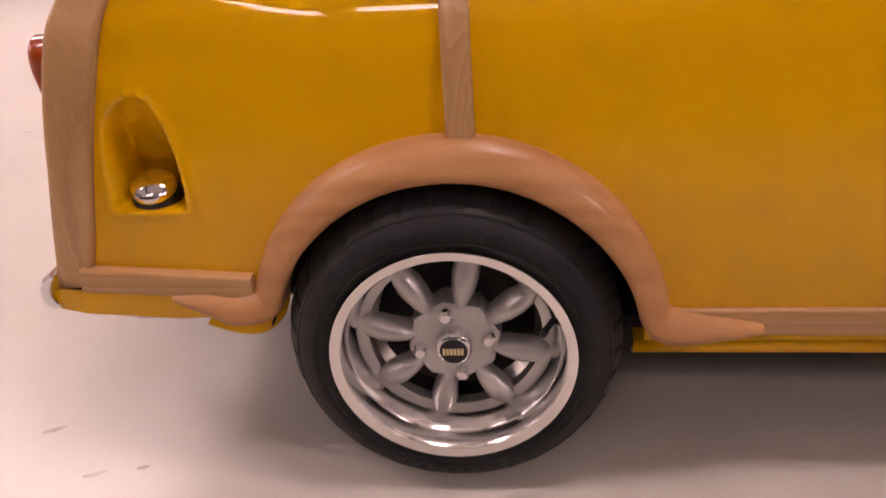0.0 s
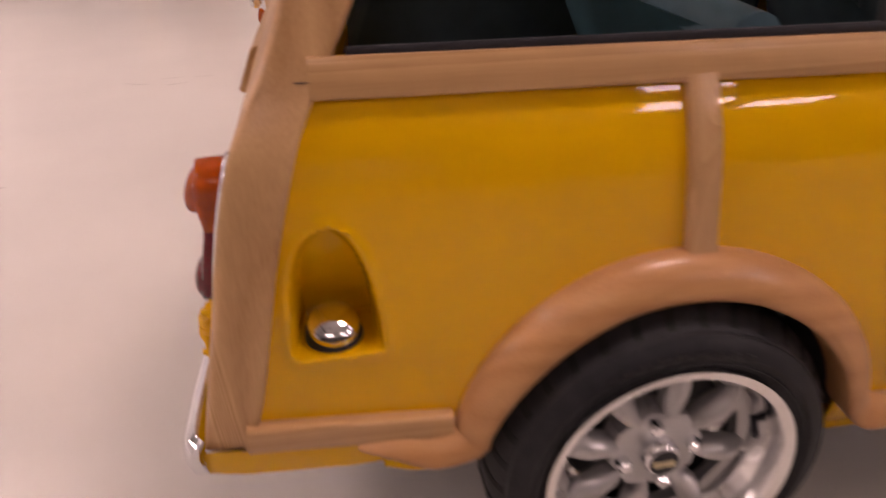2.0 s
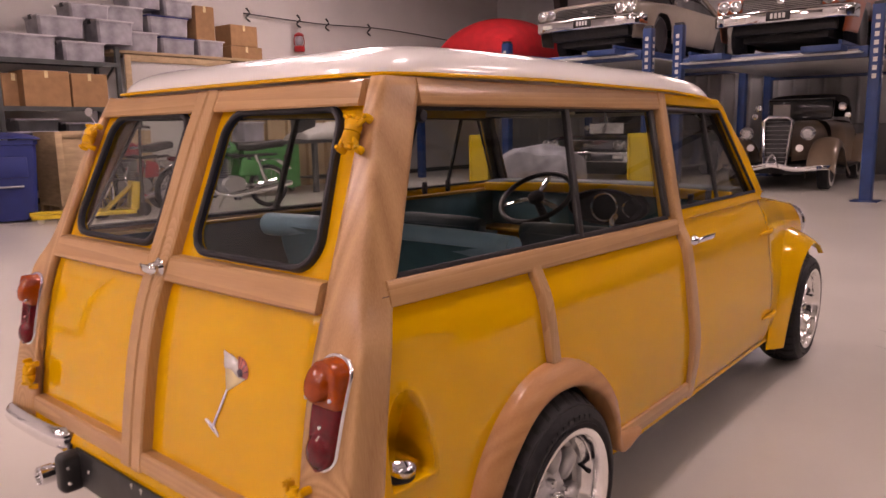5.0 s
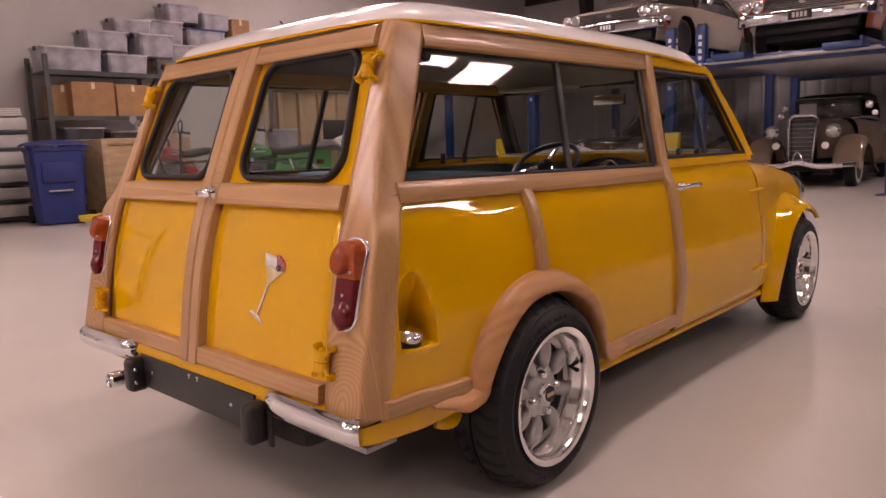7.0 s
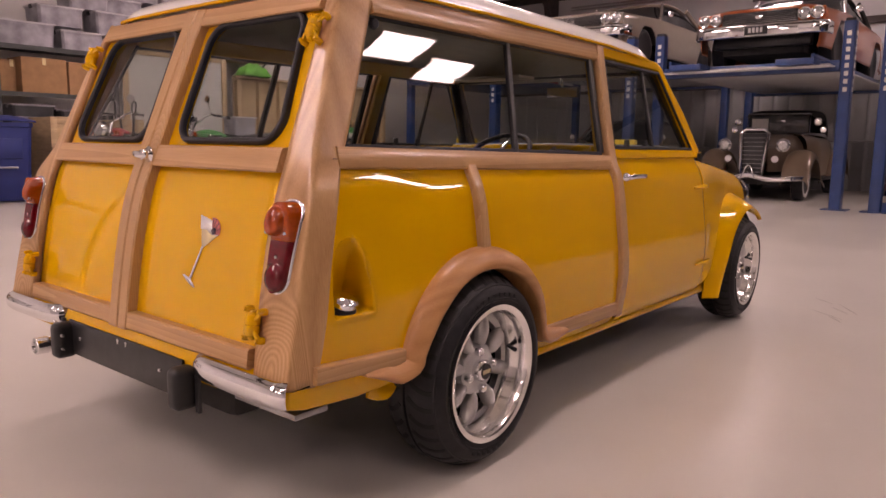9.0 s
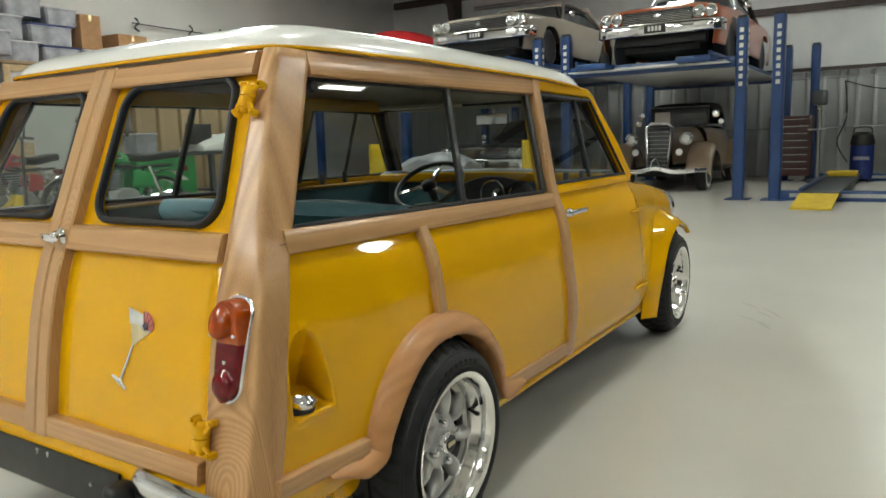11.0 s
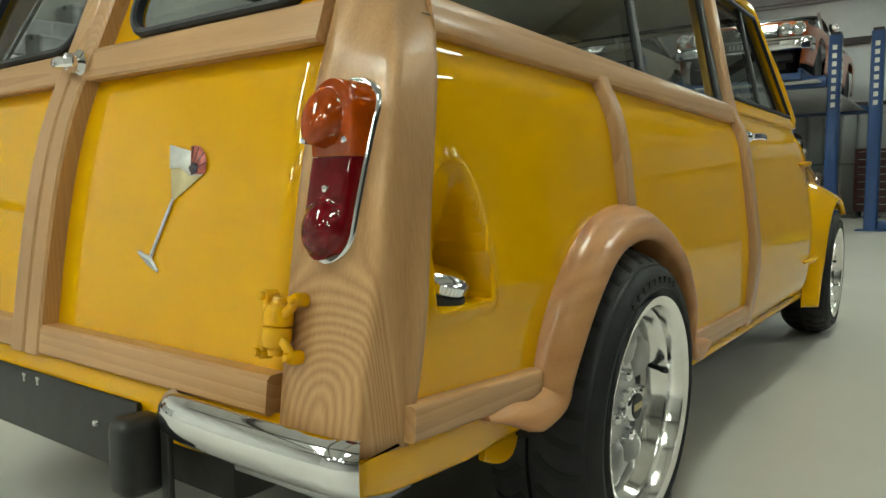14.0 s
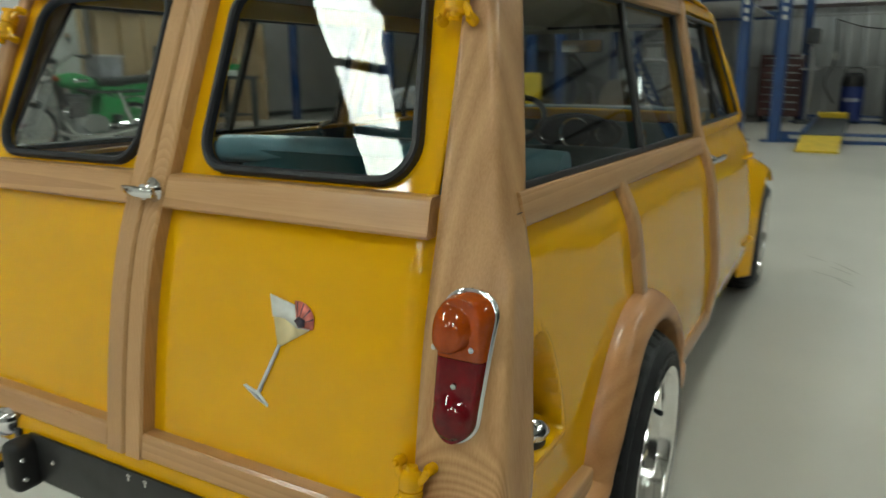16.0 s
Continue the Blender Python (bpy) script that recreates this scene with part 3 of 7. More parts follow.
    # short upright between waist rail and wheel arch
    part("upright_strut", sweep([sp(0.014 + 0.004 * k, 0.755 - 0.20 * k, 0.004, s) for k in np.linspace(0, 1, 14)], rounded(0.037, 0.026, 0.006, 3), up=(0, s, 0.1)), WOOD_Z, car)
    # lower rails
    part("lower_rail", sweep([sp(x, 0.357 - 0.014 * (x + 0.53) / 0.24, 0.002, s) for x in np.linspace(-0.545, -0.29, 8)], rounded(0.036, 0.026, 0.005, 3), up=(0, s, 0)), WOOD_X, car)
    part("lower_rail", sweep([sp(x, 0.277, 0.0, s) for x in np.linspace(0.30, 0.80, 10)], rounded(0.043, 0.024, 0.005, 3), up=(0, s, 0)), WOOD_X, car)
    # bent timber arch with swept feet
    R = 0.287
    path, wide = [], []
    for x, z, k in ((-0.412, 0.331, 0.16), (-0.385, 0.329, 0.42), (-0.352, 0.323, 0.62), (-0.316, 0.313, 0.78)):
        path.append((x, z)), wide.append(k)
    for a in np.linspace(164, 12, 46):
        k = 1.0 - 0.20 * smoothstep(35, 78, abs(a - 88))
        r = R - 0.027 * (1 - k)
        path.append((r * math.cos(radians(a)), AXLE + r * math.sin(radians(a)))), wide.append(k)
    for x, z, k in ((0.286, 0.287, 0.80), (0.302, 0.280, 0.80), (0.325, 0.277, 0.72), (0.360, 0.275, 0.56), (0.395, 0.273, 0.38), (0.425, 0.272, 0.18)):
        path.append((x, z)), wide.append(k)
    line = [Vector((x, s * (ys(min(max(z, 0.3), 0.52)) + 0.004), z)) for x, z in path]
    line = spline(line, 3 * len(line))
    wide = [float(np.interp(i / (len(line) - 1), np.linspace(0, 1, len(wide)), wide)) for i in range(len(line))]
    half = [(-0.026, -0.03), (-0.0265, 0.002), (-0.022, 0.014), (-0.012, 0.026), (0.0, 0.0335), (0.012, 0.0385), (0.021, 0.0395), (0.0265, 0.036), (0.028, 0.028), (0.026, -0.03)]
    half = [(a * -s, b) for a, b in half]
    bm = sweep(line, half, up=(0, s, 0), scale=[(k, 0.24 + 0.76 * k) for k in wide])
    part("wheel_arch", bm, WOOD_ARCH, car, "steam-bent varnished timber wheel arch", smooth=0.9)

    # ---- side window ----
    quad = [(-0.378, 0.806), (-0.246, 1.092), (0.772, 1.096), (0.742, 0.788)]
    part("side_window", grid(lambda u, v, s=s: sp((quad[0][0] + (quad[3][0] - quad[0][0]) * u) * (1 - v) + (quad[1][0] + (quad[2][0] - quad[1][0]) * u) * v, 0.79 + 0.307 * v, -0.012, s), 12, 6), PANE, car)
    part("window_channel", sweep([sp(x, z, -0.006, s) for x, z in ((-0.385, 0.800), (-0.248, 1.094), (0.778, 1.096), (0.745, 0.786))], rounded(0.013, 0.014, 0.003, 2), closed=True, up=(0, s, 0.25)), SEAL, car)
    part("window_divider", sweep([sp(0.250 + 0.05 * k, 0.79 + 0.305 * k, -0.005, s) for k in (0, 0.5, 1)], rounded(0.020, 0.014, 0.003, 2), up=(0, s, 0.25)), BLACK, car)
    part("window_channel", sweep([sp(0.745 + 0.033 * k, 0.79 + 0.305 * k, -0.004, s) for k in (0, 0.5, 1)], rounded(0.026, 0.014, 0.003, 2), up=(0, s, 0.25)), BLACK, car)

for s in (-1, 1):
    line = spline([(-0.375, s * 0.644, 0.281), (-0.335, s * 0.640, 0.264), (-0.300, s * 0.633, 0.262), (-0.278, s * 0.622, 0.285), (-0.274, s * 0.600, 0.325)], 24)
    part("inner_flange", sweep(line, rounded(0.034, 0.008, 0.003, 3), up=(0, s, 0.2)), YELLOW, car)

# filler neck and cap
NECK = Matrix.Translation((-0.429, -0.610, 0.455)) @ Vector((0.05, -0.40, 0.92)).to_track_quat("Z", "Y").to_matrix().to_4x4()
cap = part("fuel_cap", lathe([(0.0, 0.046), (0.016, 0.045), (0.027, 0.041), (0.0315, 0.036), (0.0315, 0.026), (0.028, 0.024), (0.0, 0.024)], 40, "z", m=NECK), CHROME, car, "chrome fuel filler cap")
part("filler_neck", lathe([(0.036, -0.03), (0.036, 0.010), (0.0345, 0.018), (0.031, 0.0235), (0, 0.0235)], 32, "z", m=NECK), SEAL, cap)
bm = bmesh.new()
for k in range(40):
    a = 2 * math.pi * k / 40
    box(-0.0009, 0.0009, 0.0308, 0.0325, 0.027, 0.0355, bm=bm, m=NECK @ Matrix.Rotation(a, 4, "Z"))
part("knurling", bm, CHROME, cap)

# ---- tail: valance, doors ----
def valance(u, v):
    y = -0.655 + 1.31 * u
    k = smoothstep(0.50, 0.66, abs(y))
    a = radians(100 * v)
    return Vector((-0.582 + 0.055 * k ** 2 - 0.016 * math.sin(a), y, 0.352 - 0.062 * v))


part("rear_valance", grid(valance, 40, 8), YELLOW, car, thick=0.004)
part("boot_floor_edge", box(-0.575, -0.50, -0.60, 0.60, 0.296, 0.31, 0.003), YELLOW, car)
SEAM = 0.012
for s in (-1, 1):
    d = part("rear_door", bmesh.new(), YELLOW, car, "yellow rear door in a varnished timber frame" + (" with a cocktail transfer" if s < 0 else ""))
    y_in = -SEAM if s < 0 else SEAM + 0.002

    def dy(z, s=s):
        return s * lerp(EDGE_S, z)

    ya = SEAM - 0.001 if s < 0 else SEAM + 0.001
    bm = grid(lambda u, v, s=s: rp(ya + (dy(0.352 + 0.43 * v) - ya) * u, 0.352 + 0.43 * v, -0.013), 14, 30)
    # window loop with rounded corners
    def corner_loop(grow=0.0, n=10, s=s):
        r = 0.050 + grow
        y0, y1b, y1t, z0, z1 = 0.078 - grow, 0.462 + grow, 0.436 + grow, 0.812 - grow, 1.092 + grow
        out = []
        for cy, cz, a0 in ((1, 0, 270), (1, 1, 0), (0, 1, 90), (0, 0, 180)):
            zz = z1 - r if cz else z0 + r
            yy = ((y1t if cz else y1b) - r) if cy else y0 + r
            for k in range(n + 1):
                a = radians(a0 + 90 * k / n)
                out.append((s * (yy + r * math.cos(a)), zz + r * math.sin(a)))
        return out

    loop = corner_loop()
    mid = (s * 0.26, 0.95)
    rim_out = []
    for y, z in loop:
        ky = (z - mid[1], y - mid[0])
        t = 1e9
        if ky[0]:
            t = min(t, ((1.144 if ky[0] > 0 else 0.775) - mid[1]) / ky[0])
        for lim in (ya, s * 0.505):
            if ky[1] and (lim - mid[0]) / ky[1] > 0:
                t = min(t, (lim - mid[0]) / ky[1])
        rim_out.append((mid[0] + ky[1] * t, mid[1] + ky[0] * t))
    n = len(loop)
    rows = []
    for k in range(7):
        f = k / 6
        rows.append([bm.verts.new(rp(a[0] + (b[0] - a[0]) * f, a[1] + (b[1] - a[1]) * f, -0.013)) for a, b in zip(loop, rim_out)])
    for k in range(6):
        for i in range(n):
            bm.faces.new((rows[k][i], rows[k][(i + 1) % n], rows[k + 1][(i + 1) % n], rows[k + 1][i]))
    panel = part("door_panel", bm, YELLOW, d, thick=0.006)
    part("window_seal", sweep([rp(y, z, -0.004) for y, z in corner_loop(0.002)], [(-0.007, -0.008), (-0.0065, 0.003), (-0.003, 0.007), (0.003, 0.007), (0.0065, 0.003), (0.0075, -0.008)], closed=True, up=(-1, 0, 0.35)), SEAL, d, "black rubber window seal")
    bm = bmesh.new()
    vs = [bm.verts.new(rp(y, z, -0.012)) for y, z in corner_loop()]
    c0 = bm.verts.new(rp(mid[0], mid[1], -0.012))
    for i in range(n):
        bm.faces.new((c0, vs[i], vs[(i + 1) % n]))
    part("window_pane", bm, PANE, d)

    # door timber
    def rail(name, za, zb, y0, y1, s=s, out=0.012, mat=WOOD_Y):
        """A board laid on the door between two heights, ends cut square."""
        bm = bmesh.new()
        n = 16
        sec = []
        for k in range(n):
            f = k / (n - 1)
            lo = [(0, 0.0), (0, out - 0.003), (0.003, out), (1, 0), ]
            ring_ = []
            for zz, oo in ((za, -0.014), (za, out - 0.004), (za + 0.004, out), (zb - 0.004, out), (zb, out - 0.004), (zb, -0.014)):
                y = (y0(zz) if callable(y0) else y0) * (1 - f) + (y1(zz) if callable(y1) else y1) * f
                ring_.append(bm.verts.new(rp(y, zz, oo)))
            sec.append(ring_)
        for a, b in zip(sec, sec[1:]):
            for j in range(6):
                bm.faces.new((a[j], a[(j + 1) % 6], b[(j + 1) % 6], b[j]))
        bm.faces.new(sec[0])
        bm.faces.new(sec[-1][::-1])
        return part(name, bm, mat, d, smooth=0.4)

    def stile(name, y0, y1, za, zb, out=0.014):
        bm = bmesh.new()
        sec = []
        for k in range(30):
            z = za + (zb - za) * k / 29
            sec.append([bm.verts.new(rp(y, z, o)) for y, o in ((y0, -0.014), (y0, out - 0.004), (y0 + 0.004, out), (y1 - 0.004, out), (y1, out - 0.004), (y1, -0.014))])
        for a, b in zip(sec, sec[1:]):
            for j in range(6):
                bm.faces.new((a[j], a[(j + 1) % 6], b[(j + 1) % 6], b[j]))
        bm.faces.new(sec[0])
        bm.faces.new(sec[-1][::-1])
        return part(name, bm, WOOD_Z, d, smooth=0.4)

    ina = -0.030 if s < 0 else 0.056
    rail("door_rail", 0.746, 0.797, ina, lambda z: dy(z) - s * 0.006)
    rail("door_rail", 0.350, 0.392, ina, lambda z: dy(z) - s * 0.010)
    rail("door_rail", 1.096, 1.143, ina, lambda z: dy(z) - s * 0.006)
    if s < 0:
        stile("door_stile", -0.030, SEAM - 0.0012, 0.349, 1.144)
    else:
        stile("door_stile", SEAM + 0.0012, 0.056, 0.349, 1.144)
    # outside hinges
    for z in (1.048, 0.447):
        yk = s * (lerp(EDGE_S, z) + (0.004 if z > 0.8 else 0.009))
        M = Matrix.Translation(rp(yk, z, 0.020)) @ Matrix.Rotation(math.atan2(xr(z + 0.03) - xr(z - 0.03), 0.06), 4, "Y")
        h = part("door_hinge", lathe([(0.0, -0.031), (0.007, -0.030), (0.0085, -0.024), (0.013, -0.021), (0.0160, -0.012), (0.0155, -0.0012), (0.0125, 0.0), (0.0155, 0.0012), (0.0160, 0.012), (0.013, 0.021), (0.0085, 0.024), (0.007, 0.030), (0, 0.031)], 20, "z", m=M), YELLOW, d, "yellow painted cast strap hinge")
        for side in (-1, 1):
            bm = bmesh.new()
            for up in (-1, 1):
                sweep(spline([M @ Vector((-0.004, side * 0.004, up * 0.011)), M @ Vector((-0.003, side * 0.015, up * 0.015)), M @ Vector((0.001, side * 0.022, up * 0.027))], 12), rounded(0.010, 0.008, 0.003, 3), up=(-1, 0, 0.2), bm=bm)
            for up in (-1, 1):
                lathe([(0.0, -0.004), (0.0058, -0.0035), (0.0075, 0.0), (0.0075, 0.012), (0, 0.012)], 16, "x", m=M @ Matrix.Translation((0.001, side * 0.0225, up * 0.029)), bm=bm)
            part("hinge_leaf", bm, YELLOW, h)
            for up in (-1, 1):
                part("bolt", lathe([(0.0, -0.0055), (0.0035, -0.005), (0.0048, -0.002), (0.0048, 0.002), (0, 0.002)], 12, "x", m=M @ Matrix.Translation((-0.003, side * 0.0225, up * 0.029))), YELLOW, h)
# lock handle on the meeting stile
bm = lathe([(0.0, 0.0), (0.017, 0.001), (0.018, 0.006), (0.012, 0.014), (0.011, 0.026), (0, 0.028)], 24, "x", m=Matrix.Translation(rp(-0.012, 0.773, 0.014)) @ Matrix.Diagonal((-1, 1, 1.15, 1)))
sweep(spline([rp(-0.030, 0.772, 0.034), rp(-0.014, 0.772, 0.041), rp(0.015, 0.773, 0.040), rp(0.046, 0.774, 0.031)], 18), rounded(0.018, 0.013, 0.005, 3), up=(-1, 0, 0), scale=[(0.7, 0.8)] + [(1, 1)] * 9 + [(1 - 0.05 * k, 1 - 0.05 * k) for k in range(9)], bm=bm)
part("tail_handle", bm, CHROME, car, "chrome locking handle")

# cocktail transfer on the rear door
def flat(name, pts, mat, lift, label=""):
    bm = bmesh.new()
    f = bm.faces.new([bm.verts.new(rp(y + 0.009, z, -0.0115 + lift)) for y, z in pts])
    return part(name, bm, mat, car, label, recalc=False, thick=0.0003)


flat("cocktail_transfer", [(-0.270, 0.640), (-0.291, 0.572), (-0.297, 0.572), (-0.352, 0.606), (-0.325, 0.632)], DECAL_CREAM, 0.0006, "printed transfer of a cocktail glass")
flat("transfer_rim", [(-0.268, 0.643), (-0.277, 0.612), (-0.300, 0.612), (-0.322, 0.602), (-0.346, 0.602), (-0.345, 0.614), (-0.318, 0.633)], DECAL_WHITE, 0.0009)
flat("transfer_stem", [(-0.291, 0.574), (-0.297, 0.574), (-0.264, 0.498), (-0.257, 0.500)], DECAL_WHITE, 0.0009)
flat("transfer_stem_shade", [(-0.294, 0.570), (-0.2965, 0.570), (-0.2645, 0.500), (-0.262, 0.501)], DECAL_GREY, 0.0012)
flat("transfer_foot", [(-0.229, 0.504), (-0.236, 0.506), (-0.262, 0.499), (-0.281, 0.484), (-0.279, 0.480), (-0.255, 0.489)], DECAL_WHITE, 0.0009)
flat("transfer_foot_shade", [(-0.236, 0.501), (-0.258, 0.495), (-0.274, 0.484), (-0.258, 0.491)], DECAL_GREY, 0.0012)
fan = [(-0.322 - 0.031 * math.cos(a), 0.612 + 0.028 * math.sin(a)) for a in np.linspace(-0.3, 1.8, 9)]
flat("transfer_umbrella", [(-0.324, 0.604)] + fan, DECAL_PINK, 0.0012)
flat("transfer_fruit", [(-0.318, 0.612), (-0.325, 0.619), (-0.336, 0.616), (-0.338, 0.606), (-0.327, 0.603)], DECAL_DARK, 0.0015)
for a in (0.2, 0.7, 1.2, 1.6):
    flat("transfer_rib", [(-0.324, 0.607), (-0.322 - 0.030 * math.cos(a), 0.612 + 0.027 * math.sin(a)), (-0.322 - 0.030 * math.cos(a + 0.07), 0.612 + 0.027 * math.sin(a + 0.07))], DECAL_DARK, 0.0018)

# ---- tail lamps ----
LAMP_SPLIT = 0.6175


def lamp_edges(z, grow=0.0):
    """Inner and outer edge of the lamp's outline at a height."""
    cy = lerp([(0.546, 0.5850), (0.664, 0.5885)], z)
    hw = lerp([(0.546, 0.0295), (0.664, 0.0355)], z) + grow
    if z > 0.662:
        hw *= max(0.0, 1 - ((z - 0.662) / (0.032 + grow)) ** 2.6) ** (1 / 2.2)
    if z < 0.546:
        hw *= max(0.0, 1 - ((0.546 - z) / (0.030 + grow)) ** 2) ** 0.5
    return cy - hw, cy + hw


def lamp_depth(y, z):
    """How far the lens stands off the post: a wedge with a bull's eye above, a flat with a ball below."""
    if z > LAMP_SPLIT:
        d = lerp([(0.617, 0.017), (0.650, 0.029), (0.695, 0.038)], z)
        q = math.hypot((y - 0.5775) / 0.027, (z - 0.6575) / 0.030)
    else:
        d = 0.0175
        q = math.hypot((y - 0.5835) / 0.0275, (z - 0.5475) / 0.0285)
    return max(d, (0.031 if z > LAMP_SPLIT else 0.013) + 0.0155 * math.sqrt(max(0.0, 1 - q * q)) if q < 1 else 0.0)


for s in (-1, 1):
    def shell(z0, z1, grow, depth, s=s):
        """A lens over part of the outline, with upright sides and a rolled edge."""
        nz, nv = 44, 41
        bm = bmesh.new()
        rows = []
        for i in range(nz):
            f = i / (nz - 1)
            z = z0 + (z1 - z0) * (0.5 - 0.5 * math.cos(math.pi * f))
            ya, yb = lamp_edges(z, grow)
            row = []
            for k in range(nv):
                v = math.sin(math.pi * (k / (nv - 1) - 0.5))
                y = (ya + yb) / 2 + (yb - ya) / 2 * v
                row.append(bm.verts.new(rp(s * y, z, 0.003 + depth(y, z) * (1 - abs(v) ** 12) ** 0.5)))
            rows.append(row)
        for a, b in zip(rows, rows[1:]):
            for k in range(nv - 1):
                bm.faces.new((a[k], a[k + 1], b[k + 1], b[k]))
        for row in (rows[0], rows[-1]):
            foot = [bm.verts.new(rp(v.co.y, v.co.z, 0.003)) for v in row]
            for k in range(nv - 1):
                bm.faces.new((row[k], row[k + 1], foot[k + 1], foot[k]))
        bmesh.ops.remove_doubles(bm, verts=bm.verts, dist=0.0001)
        return bm

    lamp = part("tail_lamp", shell(0.5115, 0.6985, 0.0042, lambda y, z: 0.006), CHROME, car, "tail lamp with amber and red lenses in a chrome rim", smooth=0.9)
    part("amber_lens", shell(LAMP_SPLIT + 0.0004, 0.694, 0.0, lamp_depth), AMBER, lamp, "glossy amber indicator lens with a bull's eye", smooth=0.75)
    part("red_lens", shell(0.516, LAMP_SPLIT - 0.0004, 0.0, lamp_depth), RED_LENS, lamp, "dark red lens with a ball-shaped stop lamp", smooth=0.75)
    for cy, cz in ((0.606, 0.634), (0.561, 0.634), (0.585, 0.586)):
        M = Matrix.Translation(rp(s * cy, cz, lamp_depth(cy, cz) + 0.003))
        part("screw", lathe([(0.0, -0.003), (0.0035, -0.002), (0.0045, 0.001), (0.0045, 0.004), (0, 0.004)], 14, "x", m=M), CHROME, lamp)

# ---- bumpers, plate board, tailpipe ----
for s in (-1, 1):
    plan = [(-0.580, 0.345), (-0.600, 0.352), (-0.610, 0.39), (-0.614, 0.46), (-0.615, 0.54), (-0.614, 0.60), (-0.611, 0.630), (-0.602, 0.644)]
    line = spline([(x, s * y - 0.016, 0.331) for x, y in plan], 64)
    sec = [(0.000, -0.028), (0.010, -0.025), (0.017, -0.017), (0.020, -0.004), (0.018, 0.012), (0.010, 0.022), (0.0, 0.026), (-0.003, 0.022), (0.006, 0.012), (0.008, -0.004), (0.004, -0.018), (-0.003, -0.024)]
    part("quarter_bumper", sweep(line, [(a * -s, b) for a, b in sec]), CHROME, car, "chrome quarter bumper")
    yo = -0.318 if s < 0 else 0.266
    ov = part("overrider", box(-0.648, -0.590, yo - 0.023, yo + 0.023, 0.226, 0.322, 0.016, 4), BLACK, car, "black rubber-faced overrider")
    part("overrider_flange", box(-0.606, -0.598, yo + s * 0.034 - 0.008, yo + s * 0.034 + 0.008, 0.220, 0.326, 0.002), BLACK, ov)
    for z in (0.255, 0.292):
        part("screw", lathe([(0.0, 0.004), (0.004, 0.003), (0.0055, 0.0), (0.0055, -0.004), (0, -0.004)], 12, "z", m=Matrix.Translation((-0.632, yo - s * 0.024, z)) @ Matrix.Rotation(radians(90 * s), 4, "X")), CHROME, ov)
plate = part("plate_board", sweep([(-0.602, -0.296, 0.282), (-0.602, 0.262, 0.282)], rounded(0.006, 0.092, 0.002, 2)), BLACK, car, "black licence plate board with two white scratches")
for y in (-0.045, -0.005):
    bm = box(-0.6065, -0.6052, y - 0.0016, y + 0.0016, 0.310, 0.322)
    box(-0.6065, -0.6052, y - 0.005, y + 0.004, 0.318, 0.321, bm=bm)
    part("scratch", bm, OFF_WHITE, plate)
for y in (-0.20, 0.20):
    part("screw", lathe([(0.0, -0.004), (0.004, -0.003), (0.005, 0.0), (0, 0.001)], 12, "x", m=Matrix.Translation((-0.6055, y, 0.285))), CHROME, plate)
pipe = part("tailpipe", lathe([(0.018, 0.14), (0.018, 0.0), (0.020, -0.003), (0.023, 0.0), (0.023, 0.03), (0.020, 0.034), (0.020, 0.14)], 28, "x", m=Matrix.Translation((-0.655, 0.36, 0.244))), CHROME, car, "chrome tailpipe end")
part("pipe_bore", lathe([(0.0, 0.02), (0.0178, 0.02), (0.0178, 0.05), (0, 0.05)], 24, "x", m=Matrix.Translation((-0.655, 0.36, 0.244))), SOOT_AND_GROOVE, pipe)
part("silencer", lathe([(0.0, -0.20), (0.05, -0.195), (0.06, -0.18), (0.06, 0.18), (0.05, 0.195), (0, 0.20)], 28, "x", m=Matrix.Translation((-0.33, 0.36, 0.235))), STEEL, car)
part("tow_plate", box(-0.53, -0.44, -0.590, -0.36, 0.240, 0.254, 0.003), STEEL, car)
part("underbody", box(-0.54, 2.45, -0.39, 0.39, 0.19, 0.30, 0.03), DARK, car)
part("fuel_tank", box(-0.50, -0.26, -0.52, 0.52, 0.235, 0.31, 0.02), DARK, car)
part("axle_beam", rod((0.0, -0.56, AXLE), (0.0, 0.56, AXLE), 0.03), DARK, car)
part("axle_beam", rod((BASE, -0.56, AXLE), (BASE, 0.56, AXLE), 0.03), DARK, car)

# ---- roof ----
def roof_plan(th, grow=0.0):
    n = 13.0
    c, s_ = math.cos(th), math.sin(th)
    ax_, by_ = 0.838 + grow, 0.518 + grow
    r = (abs(c) ** n + abs(s_) ** n) ** (-1 / n)
    x, y = c * r, s_ * r
    bow = 0.02 * (1 - y * y) if x < 0 else 0.03 * (1 - y * y)
    return 0.515 + ax_ * x + (-bow if x < 0 else bow) * abs(x), by_ * y


def gutter_z(x):
    return lerp([(-0.4, 1.152), (0.2, 1.158), (0.9, 1.152), (1.2, 1.138), (1.40, 1.105)], x)


def dome(u, v):
    th = 2 * math.pi * u
    x, y = roof_plan(th, -0.004)
    r = math.sin(v * math.pi / 2)
    xc, yc = 0.515 + (x - 0.515) * r, y * r
    z = gutter_z(xc) + 0.073 * (1 - abs(r) ** 9.0) ** 0.5
    return Vector((xc, yc, z))


